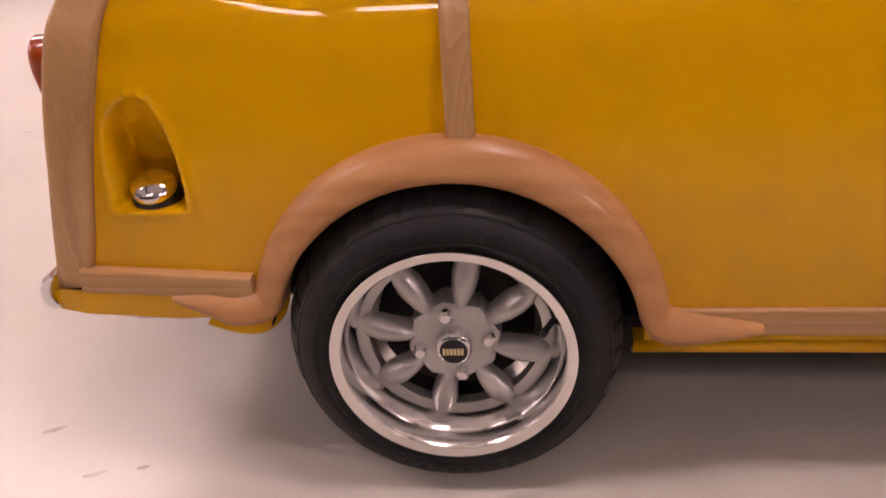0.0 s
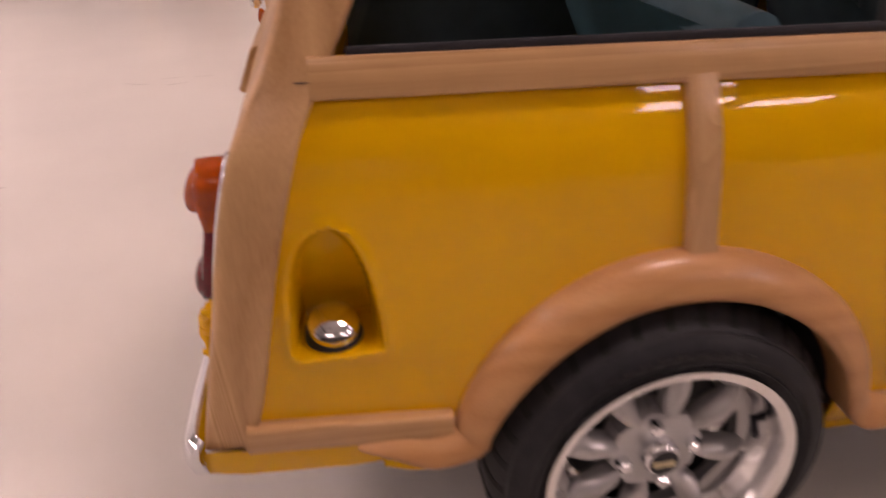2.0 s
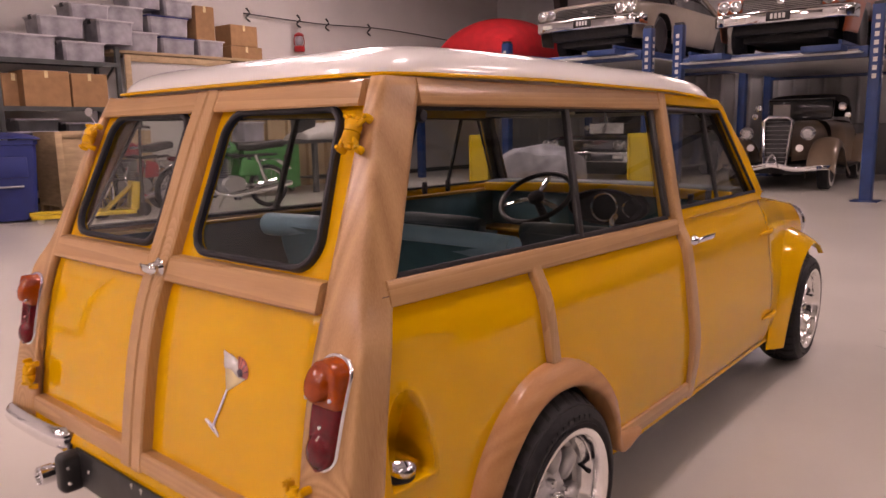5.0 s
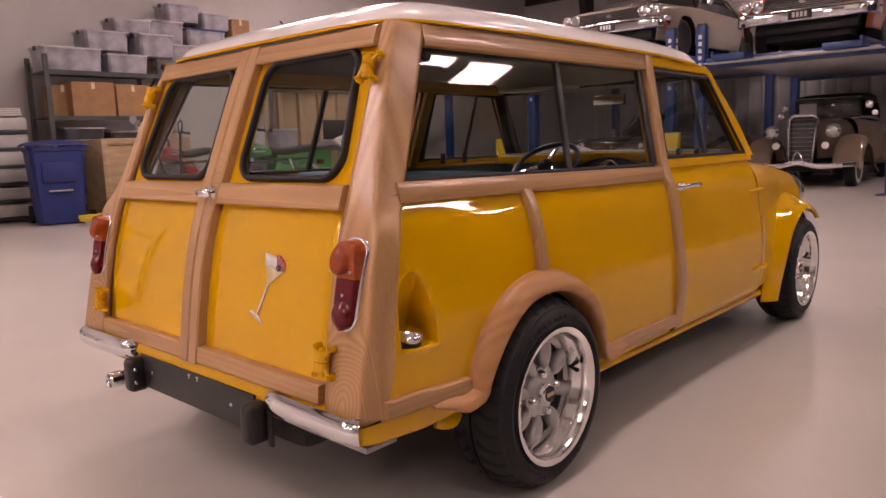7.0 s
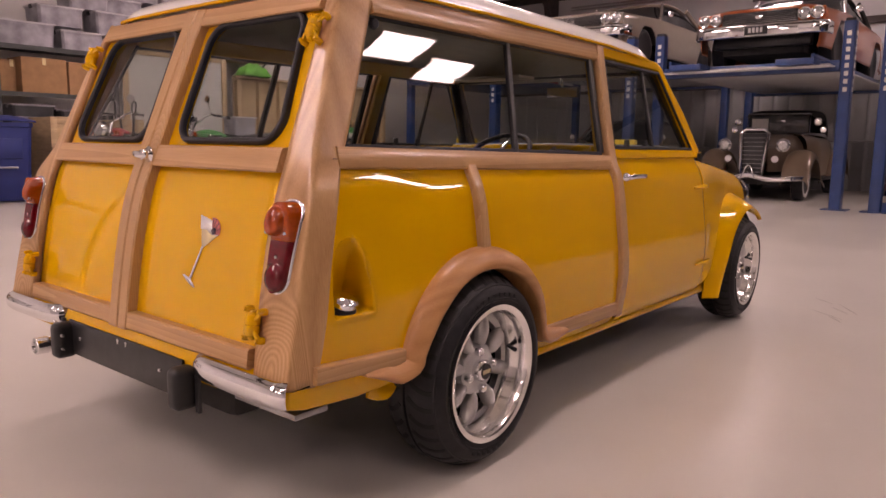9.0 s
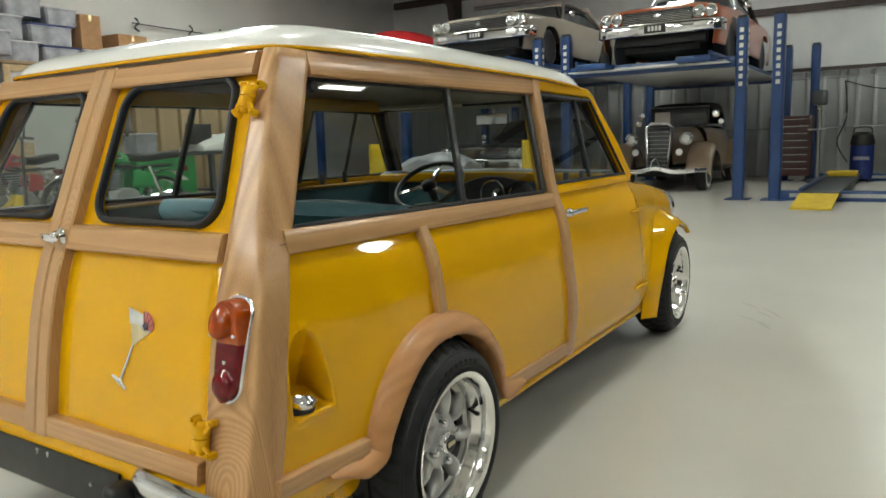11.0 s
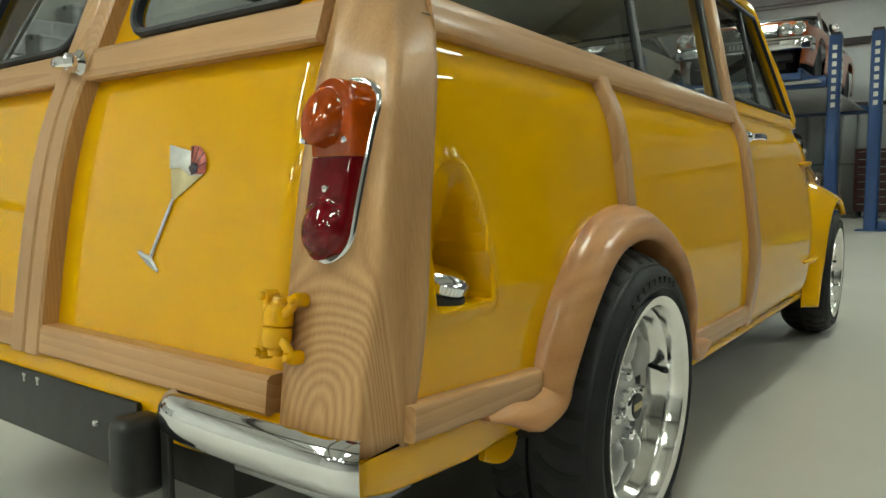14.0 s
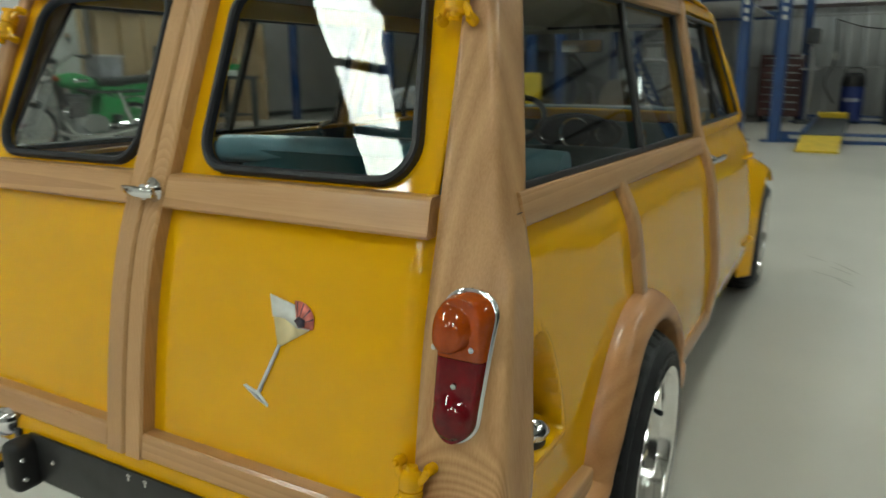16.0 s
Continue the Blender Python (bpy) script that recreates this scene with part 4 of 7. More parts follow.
part("roof", grid(dome, 160, 40, wrap_u=True), WHITE_PAINT, car, "glossy white roof panel")
gutter = []
for k in range(160):
    x, y = roof_plan(2 * math.pi * k / 160, 0.004)
    gutter.append((x, y, gutter_z(x)))
part("rain_gutter", sweep(gutter, rounded(0.013, 0.008, 0.003, 2), closed=True), YELLOW, car, "yellow rain gutter")
part("headlining", grid(lambda u, v: dome(u, 0.03 + 0.97 * v) - Vector((0, 0, 0.022)), 60, 12, wrap_u=True), HEADLINING, car)
# windscreen and front pillars
for s in (-1, 1):
    part("front_pillar", sweep(spline([(1.565, s * 0.585, 0.79), (1.47, s * 0.552, 0.93), (1.355, s * 0.498, 1.095)], 16), rounded(0.040, 0.040, 0.012, 3), up=(0, s, 0)), YELLOW, car)
part("windscreen", grid(lambda u, v: Vector((1.60 - 0.24 * v + 0.06 * (1 - (2 * u - 1) ** 2), (2 * u - 1) * (0.575 - 0.085 * v), 0.79 + 0.315 * v)), 16, 6), PANE, car)
part("windscreen_seal", sweep([(1.605, -0.575, 0.79), (1.665, 0, 0.79), (1.605, 0.575, 0.79), (1.36, 0.49, 1.10), (1.42, 0, 1.10), (1.36, -0.49, 1.10)], rounded(0.018, 0.014, 0.004, 2), closed=True, up=(1, 0, 0.6)), SEAL, car)
part("scuttle", grid(lambda u, v: Vector((1.54 + 0.13 * v, (2 * u - 1) * 0.58, 0.785 + 0.01 * v)), 12, 3), YELLOW, car, thick=0.004)
for s in (-1, 1):
    hl = part("headlamp", lathe([(0.0, 0.050), (0.05, 0.045), (0.085, 0.022), (0.092, 0.0), (0.085, -0.02), (0, -0.02)], 32, "x", m=Matrix.Translation((2.52, s * 0.43, 0.57))), LAMP_GLASS, car)
    part("headlamp_rim", lathe([(0.086, 0.018), (0.097, 0.012), (0.100, -0.01), (0.094, -0.02)], 32, "x", closed=True, m=Matrix.Translation((2.52, s * 0.43, 0.57))), CHROME, hl)

# ---- cabin ----
part("cargo_floor", box(-0.545, 0.24, -0.56, 0.56, 0.36, 0.385, 0.004), CARPET, car)
part("cabin_floor", box(0.2, 1.62, -0.58, 0.58, 0.21, 0.235, 0.004), CARPET, car)
for s in (-1, 1):
    part("trim_panel", box(-0.36, 0.76, s * 0.565 - 0.006, s * 0.565 + 0.006, 0.38, 0.775, 0.004), GREY_VINYL, car)
    part("door_trim", box(0.82, 1.50, s * 0.565 - 0.006, s * 0.565 + 0.006, 0.24, 0.77, 0.004), TURQ, car)
    part("trim_cap", box(-0.40, 0.78, min(s * 0.555, s * 0.592), max(s * 0.555, s * 0.592), 0.772, 0.782, 0.003), YELLOW_IN, car)
    part("trim_cap", box(0.80, 1.52, min(s * 0.545, s * 0.585), max(s * 0.545, s * 0.585), 0.770, 0.782, 0.003), YELLOW_IN, car)
    part("inner_post", sweep([sp(xr(z) + 0.045, z, -0.024, s) for z in np.linspace(0.40, 1.12, 10)], rounded(0.03, 0.014, 0.005, 3), up=(0, s, 0)), YELLOW_IN, car)
    part("inner_cant", sweep([sp(x, 1.118, -0.03, s) for x in np.linspace(-0.25, 1.30, 8)], rounded(0.05, 0.02, 0.006, 2), up=(0, s, 0.2)), YELLOW_IN, car)
    part("inner_pillar", sweep([sp(0.79 + 0.05 * k, 0.78 + 0.34 * k, -0.03, s) for k in (0, 0.5, 1)], rounded(0.05, 0.02, 0.006, 2), up=(0, s, 0.2)), YELLOW_IN, car)
    part("wheel_box", grid(lambda u, v, s=s: Vector((0.30 * math.cos(radians(180 * u)), s * (0.57 - 0.20 * v), 0.26 + 0.29 * math.sin(radians(180 * u)))), 20, 4), GREY_VINYL, car)
    for k in (0, 1):
        part("window_catch", box(0.98 + 0.15 * k, 1.0 + 0.15 * k, s * 0.562 - 0.008, s * 0.562 + 0.008, 0.785, 0.835, 0.004), BLACK, car)


def seat(x0, y0, w, back_h, mat, base=0.30, lean=0.16, depth=0.42, roll=0.035):
    t = part("seat", box(x0, x0 + depth, y0 - w / 2, y0 + w / 2, base, base + 0.13, 0.045, 4), mat, car, "vinyl seat")
    bm = bmesh.new()
    def at(u, v):
        a = 2 * math.pi * v
        z = base + 0.08 + back_h * u
        k = 1 - 0.12 * u ** 3
        c, s_ = math.cos(a), math.sin(a)
        e = 0.5
        yy = w / 2 * k * math.copysign(abs(s_) ** e, s_)
        xx = (0.055 - 0.012 * u) * math.copysign(abs(c) ** e, c)
        return Vector((x0 - lean * u + xx, y0 + yy, z))
    grid(at, 14, 36, wrap_v=True, bm=bm)
    ends = [v for v in bm.verts if abs(v.co.z - (base + 0.08 + back_h)) < 1e-6]
    bmesh.ops.contextual_create(bm, geom=ends)
    part("backrest", bm, mat, t)
    # the rear bench's roll gets the paler vinyl to look lit from above
    part("top_roll", sweep([(x0 - lean, y0 + (w * 0.43 * (2 * k - 1) if mat is not TURQ else -0.45 + 0.97 * k), base + 0.08 + back_h - 0.006 * (2 * k - 1) ** 4) for k in np.linspace(0, 1, 12)], ring(roll, 14)), TURQ_LIT if mat is TURQ else mat, t)
    return t


rear_seat = seat(0.34, 0.0, 1.02, 0.345, TURQ, base=0.335, lean=0.17, depth=0.40, roll=0.037)
tagged(rear_seat, "turquoise vinyl rear bench seat")
for s in (-1, 1):
    f = seat(0.88, s * 0.29, 0.46, 0.34, GREY_VINYL, base=0.29, lean=0.13, depth=0.44, roll=0.034)
    tagged(f, "grey-blue vinyl front seat")
    part("seat_lever", sweep(spline([(0.62, s * 0.50, 0.64), (0.60, s * 0.52, 0.72), (0.56, s * 0.51, 0.78), (0.60, s * 0.50, 0.80)], 14), ring(0.008, 8)), CHROME, f)
# dark inner trim of the doors and windscreen pillars
for s in (-1, 1):
    loop = spline([sp(x, z, -0.020, s) for x, z in ((0.845, 0.80), (0.868, 1.085), (0.90, 1.108), (1.29, 1.100), (1.325, 1.08), (1.505, 0.80))], 40)
    part("inner_door_trim", sweep(loop, rounded(0.040, 0.010, 0.003, 2), up=(0, s, 0.2)), SEAL, car)
    part("inner_pillar_trim", sweep(spline([(1.545, s * 0.560, 0.79), (1.45, s * 0.527, 0.93), (1.335, s * 0.475, 1.095)], 16), rounded(0.036, 0.020, 0.008, 3), up=(0, s, 0)), SEAL, car)
part("inner_screen_trim", sweep(spline([(1.335, -0.475, 1.098), (1.385, 0, 1.108), (1.335, 0.475, 1.098)], 16), rounded(0.03, 0.014, 0.005, 2)), SEAL, car)
# steering wheel, dash, mirror
SW = Matrix.Translation((1.25, 0.185, 0.768)) @ Matrix.Rotation(radians(-36), 4, "Y")
wheel_ = part("steering_wheel", sweep([SW @ Vector((0.152 * math.cos(a), 0.152 * math.sin(a), 0)) for a in np.linspace(0, 2 * math.pi, 40, endpoint=False)], ring(0.011, 10), closed=True, up=tuple(SW.to_3x3() @ Vector((0, 0, 1)))), BLACK, car, "black steering wheel with three drilled alloy spokes")
for a in (0.0, 2.0, 4.28):
    part("wheel_spoke", box(0.02, 0.147, -0.012, 0.012, -0.003, 0.003, 0.002, m=SW @ Matrix.Rotation(a, 4, "Z")), CHROME, wheel_)
part("horn_boss", lathe([(0, 0.022), (0.02, 0.02), (0.032, 0.01), (0.034, -0.01), (0, -0.01)], 24, "z", m=SW), BLACK, wheel_)
part("steering_column", rod(SW @ Vector((0, 0, 0)), SW @ Vector((0, 0, -0.42)), 0.018), BLACK, car)
part("dash_top", sweep(spline([(1.47, -0.55, 0.795), (1.53, 0, 0.80), (1.47, 0.55, 0.795)], 20), rounded(0.16, 0.045, 0.018, 3)), GREY_VINYL, car)
part("dash_rail", sweep(spline([(1.395, -0.55, 0.790), (1.455, 0, 0.796), (1.395, 0.55, 0.790)], 20), rounded(0.022, 0.040, 0.009, 3)), YELLOW, car, "glossy yellow dash rail")
part("dash_panel", sweep(spline([(1.46, -0.55, 0.69), (1.52, 0, 0.69), (1.46, 0.55, 0.69)], 20), rounded(0.03, 0.15, 0.012, 2)), TURQ, car)
part("parcel_shelf", box(1.34, 1.52, -0.56, 0.56, 0.60, 0.612, 0.004), YELLOW_IN, car)
GM = Matrix.Translation((1.475, -0.03, 0.722))
gauge = part("instrument_binnacle", lathe([(0.0, -0.035), (0.085, -0.034), (0.098, -0.045), (0.106, -0.03), (0.10, 0.03), (0, 0.03)], 36, "x", m=GM @ Matrix.Diagonal((1, 1.7, 0.72, 1))), BLACK, car)
part("dial_rim", lathe([(0.052, -0.05), (0.058, -0.055), (0.062, -0.048), (0.058, -0.034)], 36, "x", closed=True, m=GM), CHROME, gauge)
for y in (-0.115, 0.115):
    part("dial_rim", lathe([(0.028, -0.048), (0.032, -0.053), (0.035, -0.045), (0.032, -0.03)], 30, "x", closed=True, m=GM @ Matrix.Translation((0, y, 0))), CHROME, gauge)
mir = part("rear_view_mirror", box(1.385, 1.400, -0.135, 0.020, 1.018, 1.064, 0.006, 3), BLACK, car, "rear-view mirror")
part("mirror_glass", box(1.3825, 1.3845, -0.131, 0.016, 1.021, 1.061, 0.0), CHROME, mir)
part("mirror_stem", rod((1.396, -0.055, 1.05), (1.37, -0.055, 1.125), 0.007), CHROME, mir)
part("hook", lathe([(0, 0.0), (0.010, 0.002), (0.014, 0.010), (0.010, 0.018), (0, 0.020)], 16, "y", m=Matrix.Translation((-0.231, -0.525, 1.077))), SEAL, car)
part("sun_visor", box(1.22, 1.345, 0.06, 0.42, 1.098, 1.11, 0.005, m=None), HEADLINING, car)

# ---- wheels ----
def make_wheel(ax, s):
    """Deep-dish eight-spoke alloy wheel, built with its axle along y and its face outwards."""
    M = Matrix.Translation((ax - (0.004 if ax == 0 else 0.0), s * (0.714 if ax == 0 else 0.664), TYRE_R + 0.001)) @ Matrix.Diagonal((1, -s, 1, 1)) @ Matrix.Rotation(0.020, 4, "Z") @ Matrix.Rotation(0.018, 4, "X")
    # local y runs inwards from the rim lip
    rim = part("wheel", lathe([(0.1605, 0.001), (0.168, -0.002), (0.1745, -0.003), (0.1755, 0.004), (0.172, 0.012), (0.172, 0.16), (0.150, 0.16), (0.142, 0.10), (0.1415, 0.070), (0.1430, 0.060), (0.1465, 0.046), (0.1490, 0.043), (0.1520, 0.030), (0.1545, 0.027), (0.1575, 0.006)], 96, "y", closed=True), POLISHED, car, "deep polished alloy wheel with eight silver spokes", loc=M, smooth=0.5)
    shoulder = [(0.174, 0.008), (0.1848, 0.001), (0.198, -0.002), (0.211, 0.002), (0.2217, 0.012), (0.2315, 0.026), (0.2385, 0.040), (0.243, 0.054), (0.2445, 0.068)]
    prof = shoulder + [(0.2445, 0.080), (0.238, 0.081), (0.238, 0.087), (0.2445, 0.088)] + [(r, 0.172 - h) for r, h in shoulder[::-1]]
    tyre = part("tyre", lathe(prof, 120, "y", closed=True), RUBBER, rim, "low-profile black tyre", smooth=0.5)
    crown = sorted((h, r) for r, h in shoulder[3:])
    # tread grooves as black strips on the crown, their shade put into the colour
    bm = bmesh.new()
    for k in range(34):
        a = 2 * math.pi * k / 34
        for side in (0, 1):
            line, ups = [], []
            for t in np.linspace(0, 1, 7):
                h = 0.018 + 0.056 * t
                turn = Matrix.Rotation(a + 0.13 * t ** 2 + 0.09 * side, 4, "Y")
                line.append(turn @ Vector((lerp(crown, h) + 0.0002, h if side == 0 else 0.172 - h, 0)))
                ups.append(tuple(turn.to_3x3() @ Vector((1, (-0.4 if side == 0 else 0.4) * (1 - t), 0))))
            sweep(line, rounded(0.0115, 0.0014, 0.0004, 1), up=ups, bm=bm)
    tagged(part("tread_groove", bm, SOOT_AND_GROOVE, tyre), kind="stuff")
    # mould rings and raised sidewall lettering as plain bars
    part("mould_ring", lathe([(0.2205, 0.0105), (0.2225, 0.0105), (0.2240, 0.0155)], 96, "y", closed=True), RUBBER, tyre)
    part("mould_ring", lathe([(0.186, -0.0005), (0.1875, -0.0025), (0.189, -0.0005)], 96, "y", closed=True), RUBBER, tyre)
    mark = None
    for k in range(9):
        for turn in (0, math.pi):
            M2 = Matrix.Rotation(radians(60 + 6.5 * k) + turn, 4, "Y")
            if mark is None:
                mark = part("sidewall_bar", box(0.195, 0.205, -0.0032, -0.0005, -0.008, 0.004), RUBBER, tyre, loc=M2)
            else:
                share("sidewall_bar", mark, tyre, M2)
    part("brake_drum", lathe([(0, 0.100), (0.115, 0.102), (0.12, 0.108), (0.12, 0.15), (0, 0.15)], 40, "y"), DARK, rim)
    # centre disc and spokes
    part("hub_disc", lathe([(0.0, 0.048), (0.060, 0.048), (0.068, 0.051), (0.071, 0.062), (0.071, 0.088), (0, 0.088)], 8, "y", m=Matrix.Rotation(radians(11 + 22.5), 4, "Y")), SILVER, rim, smooth=0.3)
    part("spoke_ring", lathe([(0.129, 0.066), (0.1475, 0.060), (0.1475, 0.086), (0.129, 0.086)], 80, "y", closed=True), SILVER, rim)
    def pod(u, v):
        a = math.pi * (v * 1.0)
        w = lerp([(0, 0.004), (0.08, 0.0095), (0.35, 0.0175), (0.62, 0.0205), (0.82, 0.0170), (0.94, 0.0095), (1, 0.002)], u)
        r = 0.052 + 0.094 * u
        h = lerp([(0, 0.014), (0.2, 0.028), (0.5, 0.031), (0.8, 0.024), (1, 0.004)], u)
        return Vector((r, 0.067 - h * math.sin(a) ** 0.8, w * math.cos(a)))
    pod_bm = grid(pod, 22, 13)
    TURN = Matrix.Rotation(radians(11), 4, "Y")
    first = part("spoke", pod_bm, SILVER, rim, loc=TURN)
    web = part("spoke_web", box(0.05, 0.148, 0.060, 0.080, -0.011, 0.011, 0.003), SILVER, rim, loc=TURN)
    for k in range(1, 8):
        share("spoke", first, rim, Matrix.Rotation(radians(45 * k + 11), 4, "Y"))
        share("spoke_web", web, rim, Matrix.Rotation(radians(45 * k + 11), 4, "Y"))
    nut = lathe([(0.0, 0.030), (0.007, 0.031), (0.0105, 0.035), (0.0110, 0.050), (0.0125, 0.052), (0.0125, 0.060), (0, 0.060)], 16, "y")
    n0 = part("wheel_nut", nut, CHROME, rim, loc=Matrix.Rotation(radians(-11), 4, "Y") @ Matrix.Translation((0.0508, 0, 0)))
    for k in range(1, 4):
        share("wheel_nut", n0, rim, Matrix.Rotation(radians(-11 + 90 * k), 4, "Y") @ Matrix.Translation((0.0508, 0, 0)))
    cap_ = part("centre_cap", lathe([(0.0, 0.024), (0.021, 0.025), (0.0245, 0.027), (0.0270, 0.031), (0.0280, 0.040), (0.0285, 0.060), (0, 0.06)], 32, "y"), CHROME, rim)
    bm = lathe([(0.0, 0.0225), (0.020, 0.0230), (0.0205, 0.026), (0, 0.026)], 28, "y")
    part("cap_badge", bm, BLACK, rim, "black centre badge with unreadable gold bars")
    bm = bmesh.new()
    for k in range(6):
        box(-0.0155 + 0.0052 * k, -0.0115 + 0.0052 * k, 0.0212, 0.0230, -0.005, 0.005, bm=bm)
    part("badge_lettering", bm, DECAL_CREAM, rim)
    V = Matrix.Rotation(radians(-12), 4, "Y")
    bm = rod(V @ Vector((0.149, 0.058, 0)), V @ Vector((0.134, 0.030, 0.002)), 0.0055, 12, 0.0045)
    rod(V @ Vector((0.134, 0.030, 0.002)), V @ Vector((0.130, 0.021, 0.003)), 0.0058, 12, bm=bm)
    part("tyre_valve", bm, SEAL, rim)
    return rim


wheels = [make_wheel(ax, s) for s in (-1, 1) for ax in (0.0, BASE)]


# ---- the workshop ----
X0, X1, Y0, Y1, H = -13.0, 15.5, -12.0, 10.6, 5.2


def structure(name, bm, mat, label, thick=0.0):
    return tagged(part(name, bm, mat, None, thick=thick), label, kind="structure")


structure("floor", box(X0 - 0.2, X1 + 0.2, Y0 - 0.2, Y1 + 0.2, -0.1, 0.0), FLOOR_MAT, "glossy pale grey-beige epoxy floor with faint scuffs")
structure("ceiling", box(X0 - 0.2, X1 + 0.2, Y0 - 0.2, Y1 + 0.2, H, H + 0.1), CEIL_MAT, "off-white insulated ceiling")
structure("wall_north", box(0.6, X1, Y1, Y1 + 0.15, 0, H), WALL_MAT, "plain off-white painted wall")
structure("wall_north_west", box(X0, 0.6, 7.2, 7.35, 0, H), WALL_MAT, "off-white painted partition wall")
structure("wall_return", box(0.6, 0.75, 7.35, Y1, 0, H), WALL_MAT, "off-white painted return wall")
structure("wall_south", box(X0, X1, Y0 - 0.15, Y0, 0, H), WALL_DARK, "dark grey painted wall")
structure("wall_west", box(X0 - 0.15, X0, Y0, 7.35, 0, H), WALL_MAT, "off-white painted wall")
# ribbed metal end wall, in section
pts = []
y = Y0
while y < Y1:
    pts += [(y, 0.0), (y + 0.24, 0.0), (y + 0.255, 0.012), (y + 0.285, 0.012), (y + 0.30, 0.0)]
    y += 0.30
bm = bmesh.new()
lo = [bm.verts.new((X1 - d, yy, 0)) for yy, d in pts]
hi = [bm.verts.new((X1 - d, yy, H)) for yy, d in pts]
for i in range(len(pts) - 1):
    bm.faces.new((lo[i], lo[i + 1], hi[i + 1], hi[i]))
east = structure("wall_east", bm, METAL_WALL, "white ribbed sheet-metal wall with dark girts", 0.05)
part("upper_liner", box(X1 - 0.085, X1 - 0.07, Y0, Y1, 2.18, H), METAL_WALL, east)
for z, h in ((2.16, 0.07), (3.38, 0.13)):
    part("girt", sweep([(X1 - 0.14, Y0 + 0.1, z), (X1 - 0.14, Y1 - 0.1, z)], [(-0.05, -h / 2), (0.05, -h / 2), (0.05, -h / 2 + 0.015), (-0.03, -h / 2 + 0.015), (-0.03, h / 2), (-0.05, h / 2)]), GIRT, east)
for z in (1.0, 1.98):
    part("conduit", rod((X1 - 0.06, Y0 + 0.2, z), (X1 - 0.06, 3.0, z), 0.012), STEEL, east)
for yy in (-0.43, -3.6):
    part("conduit", rod((X1 - 0.05, yy, 0.9), (X1 - 0.05, yy, 3.30), 0.014), STEEL, east)
    part("outlet_box", box(X1 - 0.10, X1 - 0.03, yy - 0.06, yy + 0.06, 1.14, 1.28, 0.005), OFF_WHITE, east)
for z in (4.18, 4.25):
    part("pipe_run", rod((X1 - 0.16, -9.0, z), (X1 - 0.16, 8.0, z + 0.03), 0.018, 8), STEEL, east)
part("eave_strut", box(X1 - 0.20, X1 - 0.10, Y0 + 0.1, Y1 - 0.1, 4.50, 4.68, 0.01), GIRT, east)
# roof beams
for i, xx in enumerate((-8.5, -2.5, 3.5, 9.5)):
    b_ = tagged(part("roof_beam", sweep([(xx, Y0, 4.98), (xx, Y1, 4.98)], [(-0.1, -0.2), (0.1, -0.2), (0.1, -0.185), (0.006, -0.185), (0.006, 0.185), (0.1, 0.185), (0.1, 0.2), (-0.1, 0.2), (-0.1, 0.185), (-0.006, 0.185), (-0.006, -0.185), (-0.1, -0.185)]), GIRT), "dark red-oxide steel roof beam", kind="structure")
for yy in (-9.0, -6.8, -4.6, -2.4, 0.2, 2.6, 4.9, 7.4, 9.4):
    tagged(part("purlin", box(X0, X1, yy - 0.035, yy + 0.035, 5.02, H - 0.004), GIRT), "dark steel roof purlin", kind="structure")
for yy in (-4.3, 3.38, 8.6):
    def haunch(z, d):
        return [(X1 - 0.12 - d, yy - 0.09, z), (X1 - 0.12 - d, yy + 0.09, z), (X1 - 0.12, yy + 0.20, z), (X1 - 0.12, yy - 0.20, z)]

    bm = bmesh.new()
    rows = [[bm.verts.new(p) for p in haunch(z, d)] for z, d in ((3.95, 0.16), (4.35, 0.26), (4.70, 0.62), (H - 0.2, 1.30))]
    for a, b_ in zip(rows, rows[1:]):
        for k in range(4):
            bm.faces.new((a[k], a[(k + 1) % 4], b_[(k + 1) % 4], b_[k]))
    bm.faces.new(rows[0]), bm.faces.new(rows[-1])
    col = tagged(part("wall_column", bm, GIRT), "dark red-oxide steel column widening into the roof beam", kind="structure")
structure("baseboard", box(0.76, X1 - 0.1, Y1 - 0.02, Y1 - 0.002, 0, 0.10), SHELF_GREY, "dark rubber wall base")

# fluorescent high-bay lamps
def make_lamp(x, y, tube=TUBE):
    t = thing("ceiling_lamp", "fluorescent high-bay lamp with six bright tubes hung from the roof", "ceiling lamp", (x, y, 4.55), "ceiling lamps")
    part("housing", box(-0.56, 0.56, -0.29, 0.29, 0.03, 0.085, 0.01), REFLECTOR, t)
    for k in range(6):
        yy = -0.235 + 0.094 * k
        part("tube", sweep([(-0.51, yy, 0.02), (0.51, yy, 0.02)], [(-0.037, 0.0), (-0.030, -0.014), (-0.014, -0.022), (0.014, -0.022), (0.030, -0.014), (0.037, 0.0)]), tube, t)
    for sx in (-0.52, 0.52):
        part("end_plate", box(sx - 0.012, sx + 0.012, -0.28, 0.28, -0.03, 0.04, 0.003), OFF_WHITE, t)
        part("chain", rod((sx * 0.8, 0, 0.08), (sx * 0.8, 0, 0.64), 0.004, 6), STEEL, t)
    return t


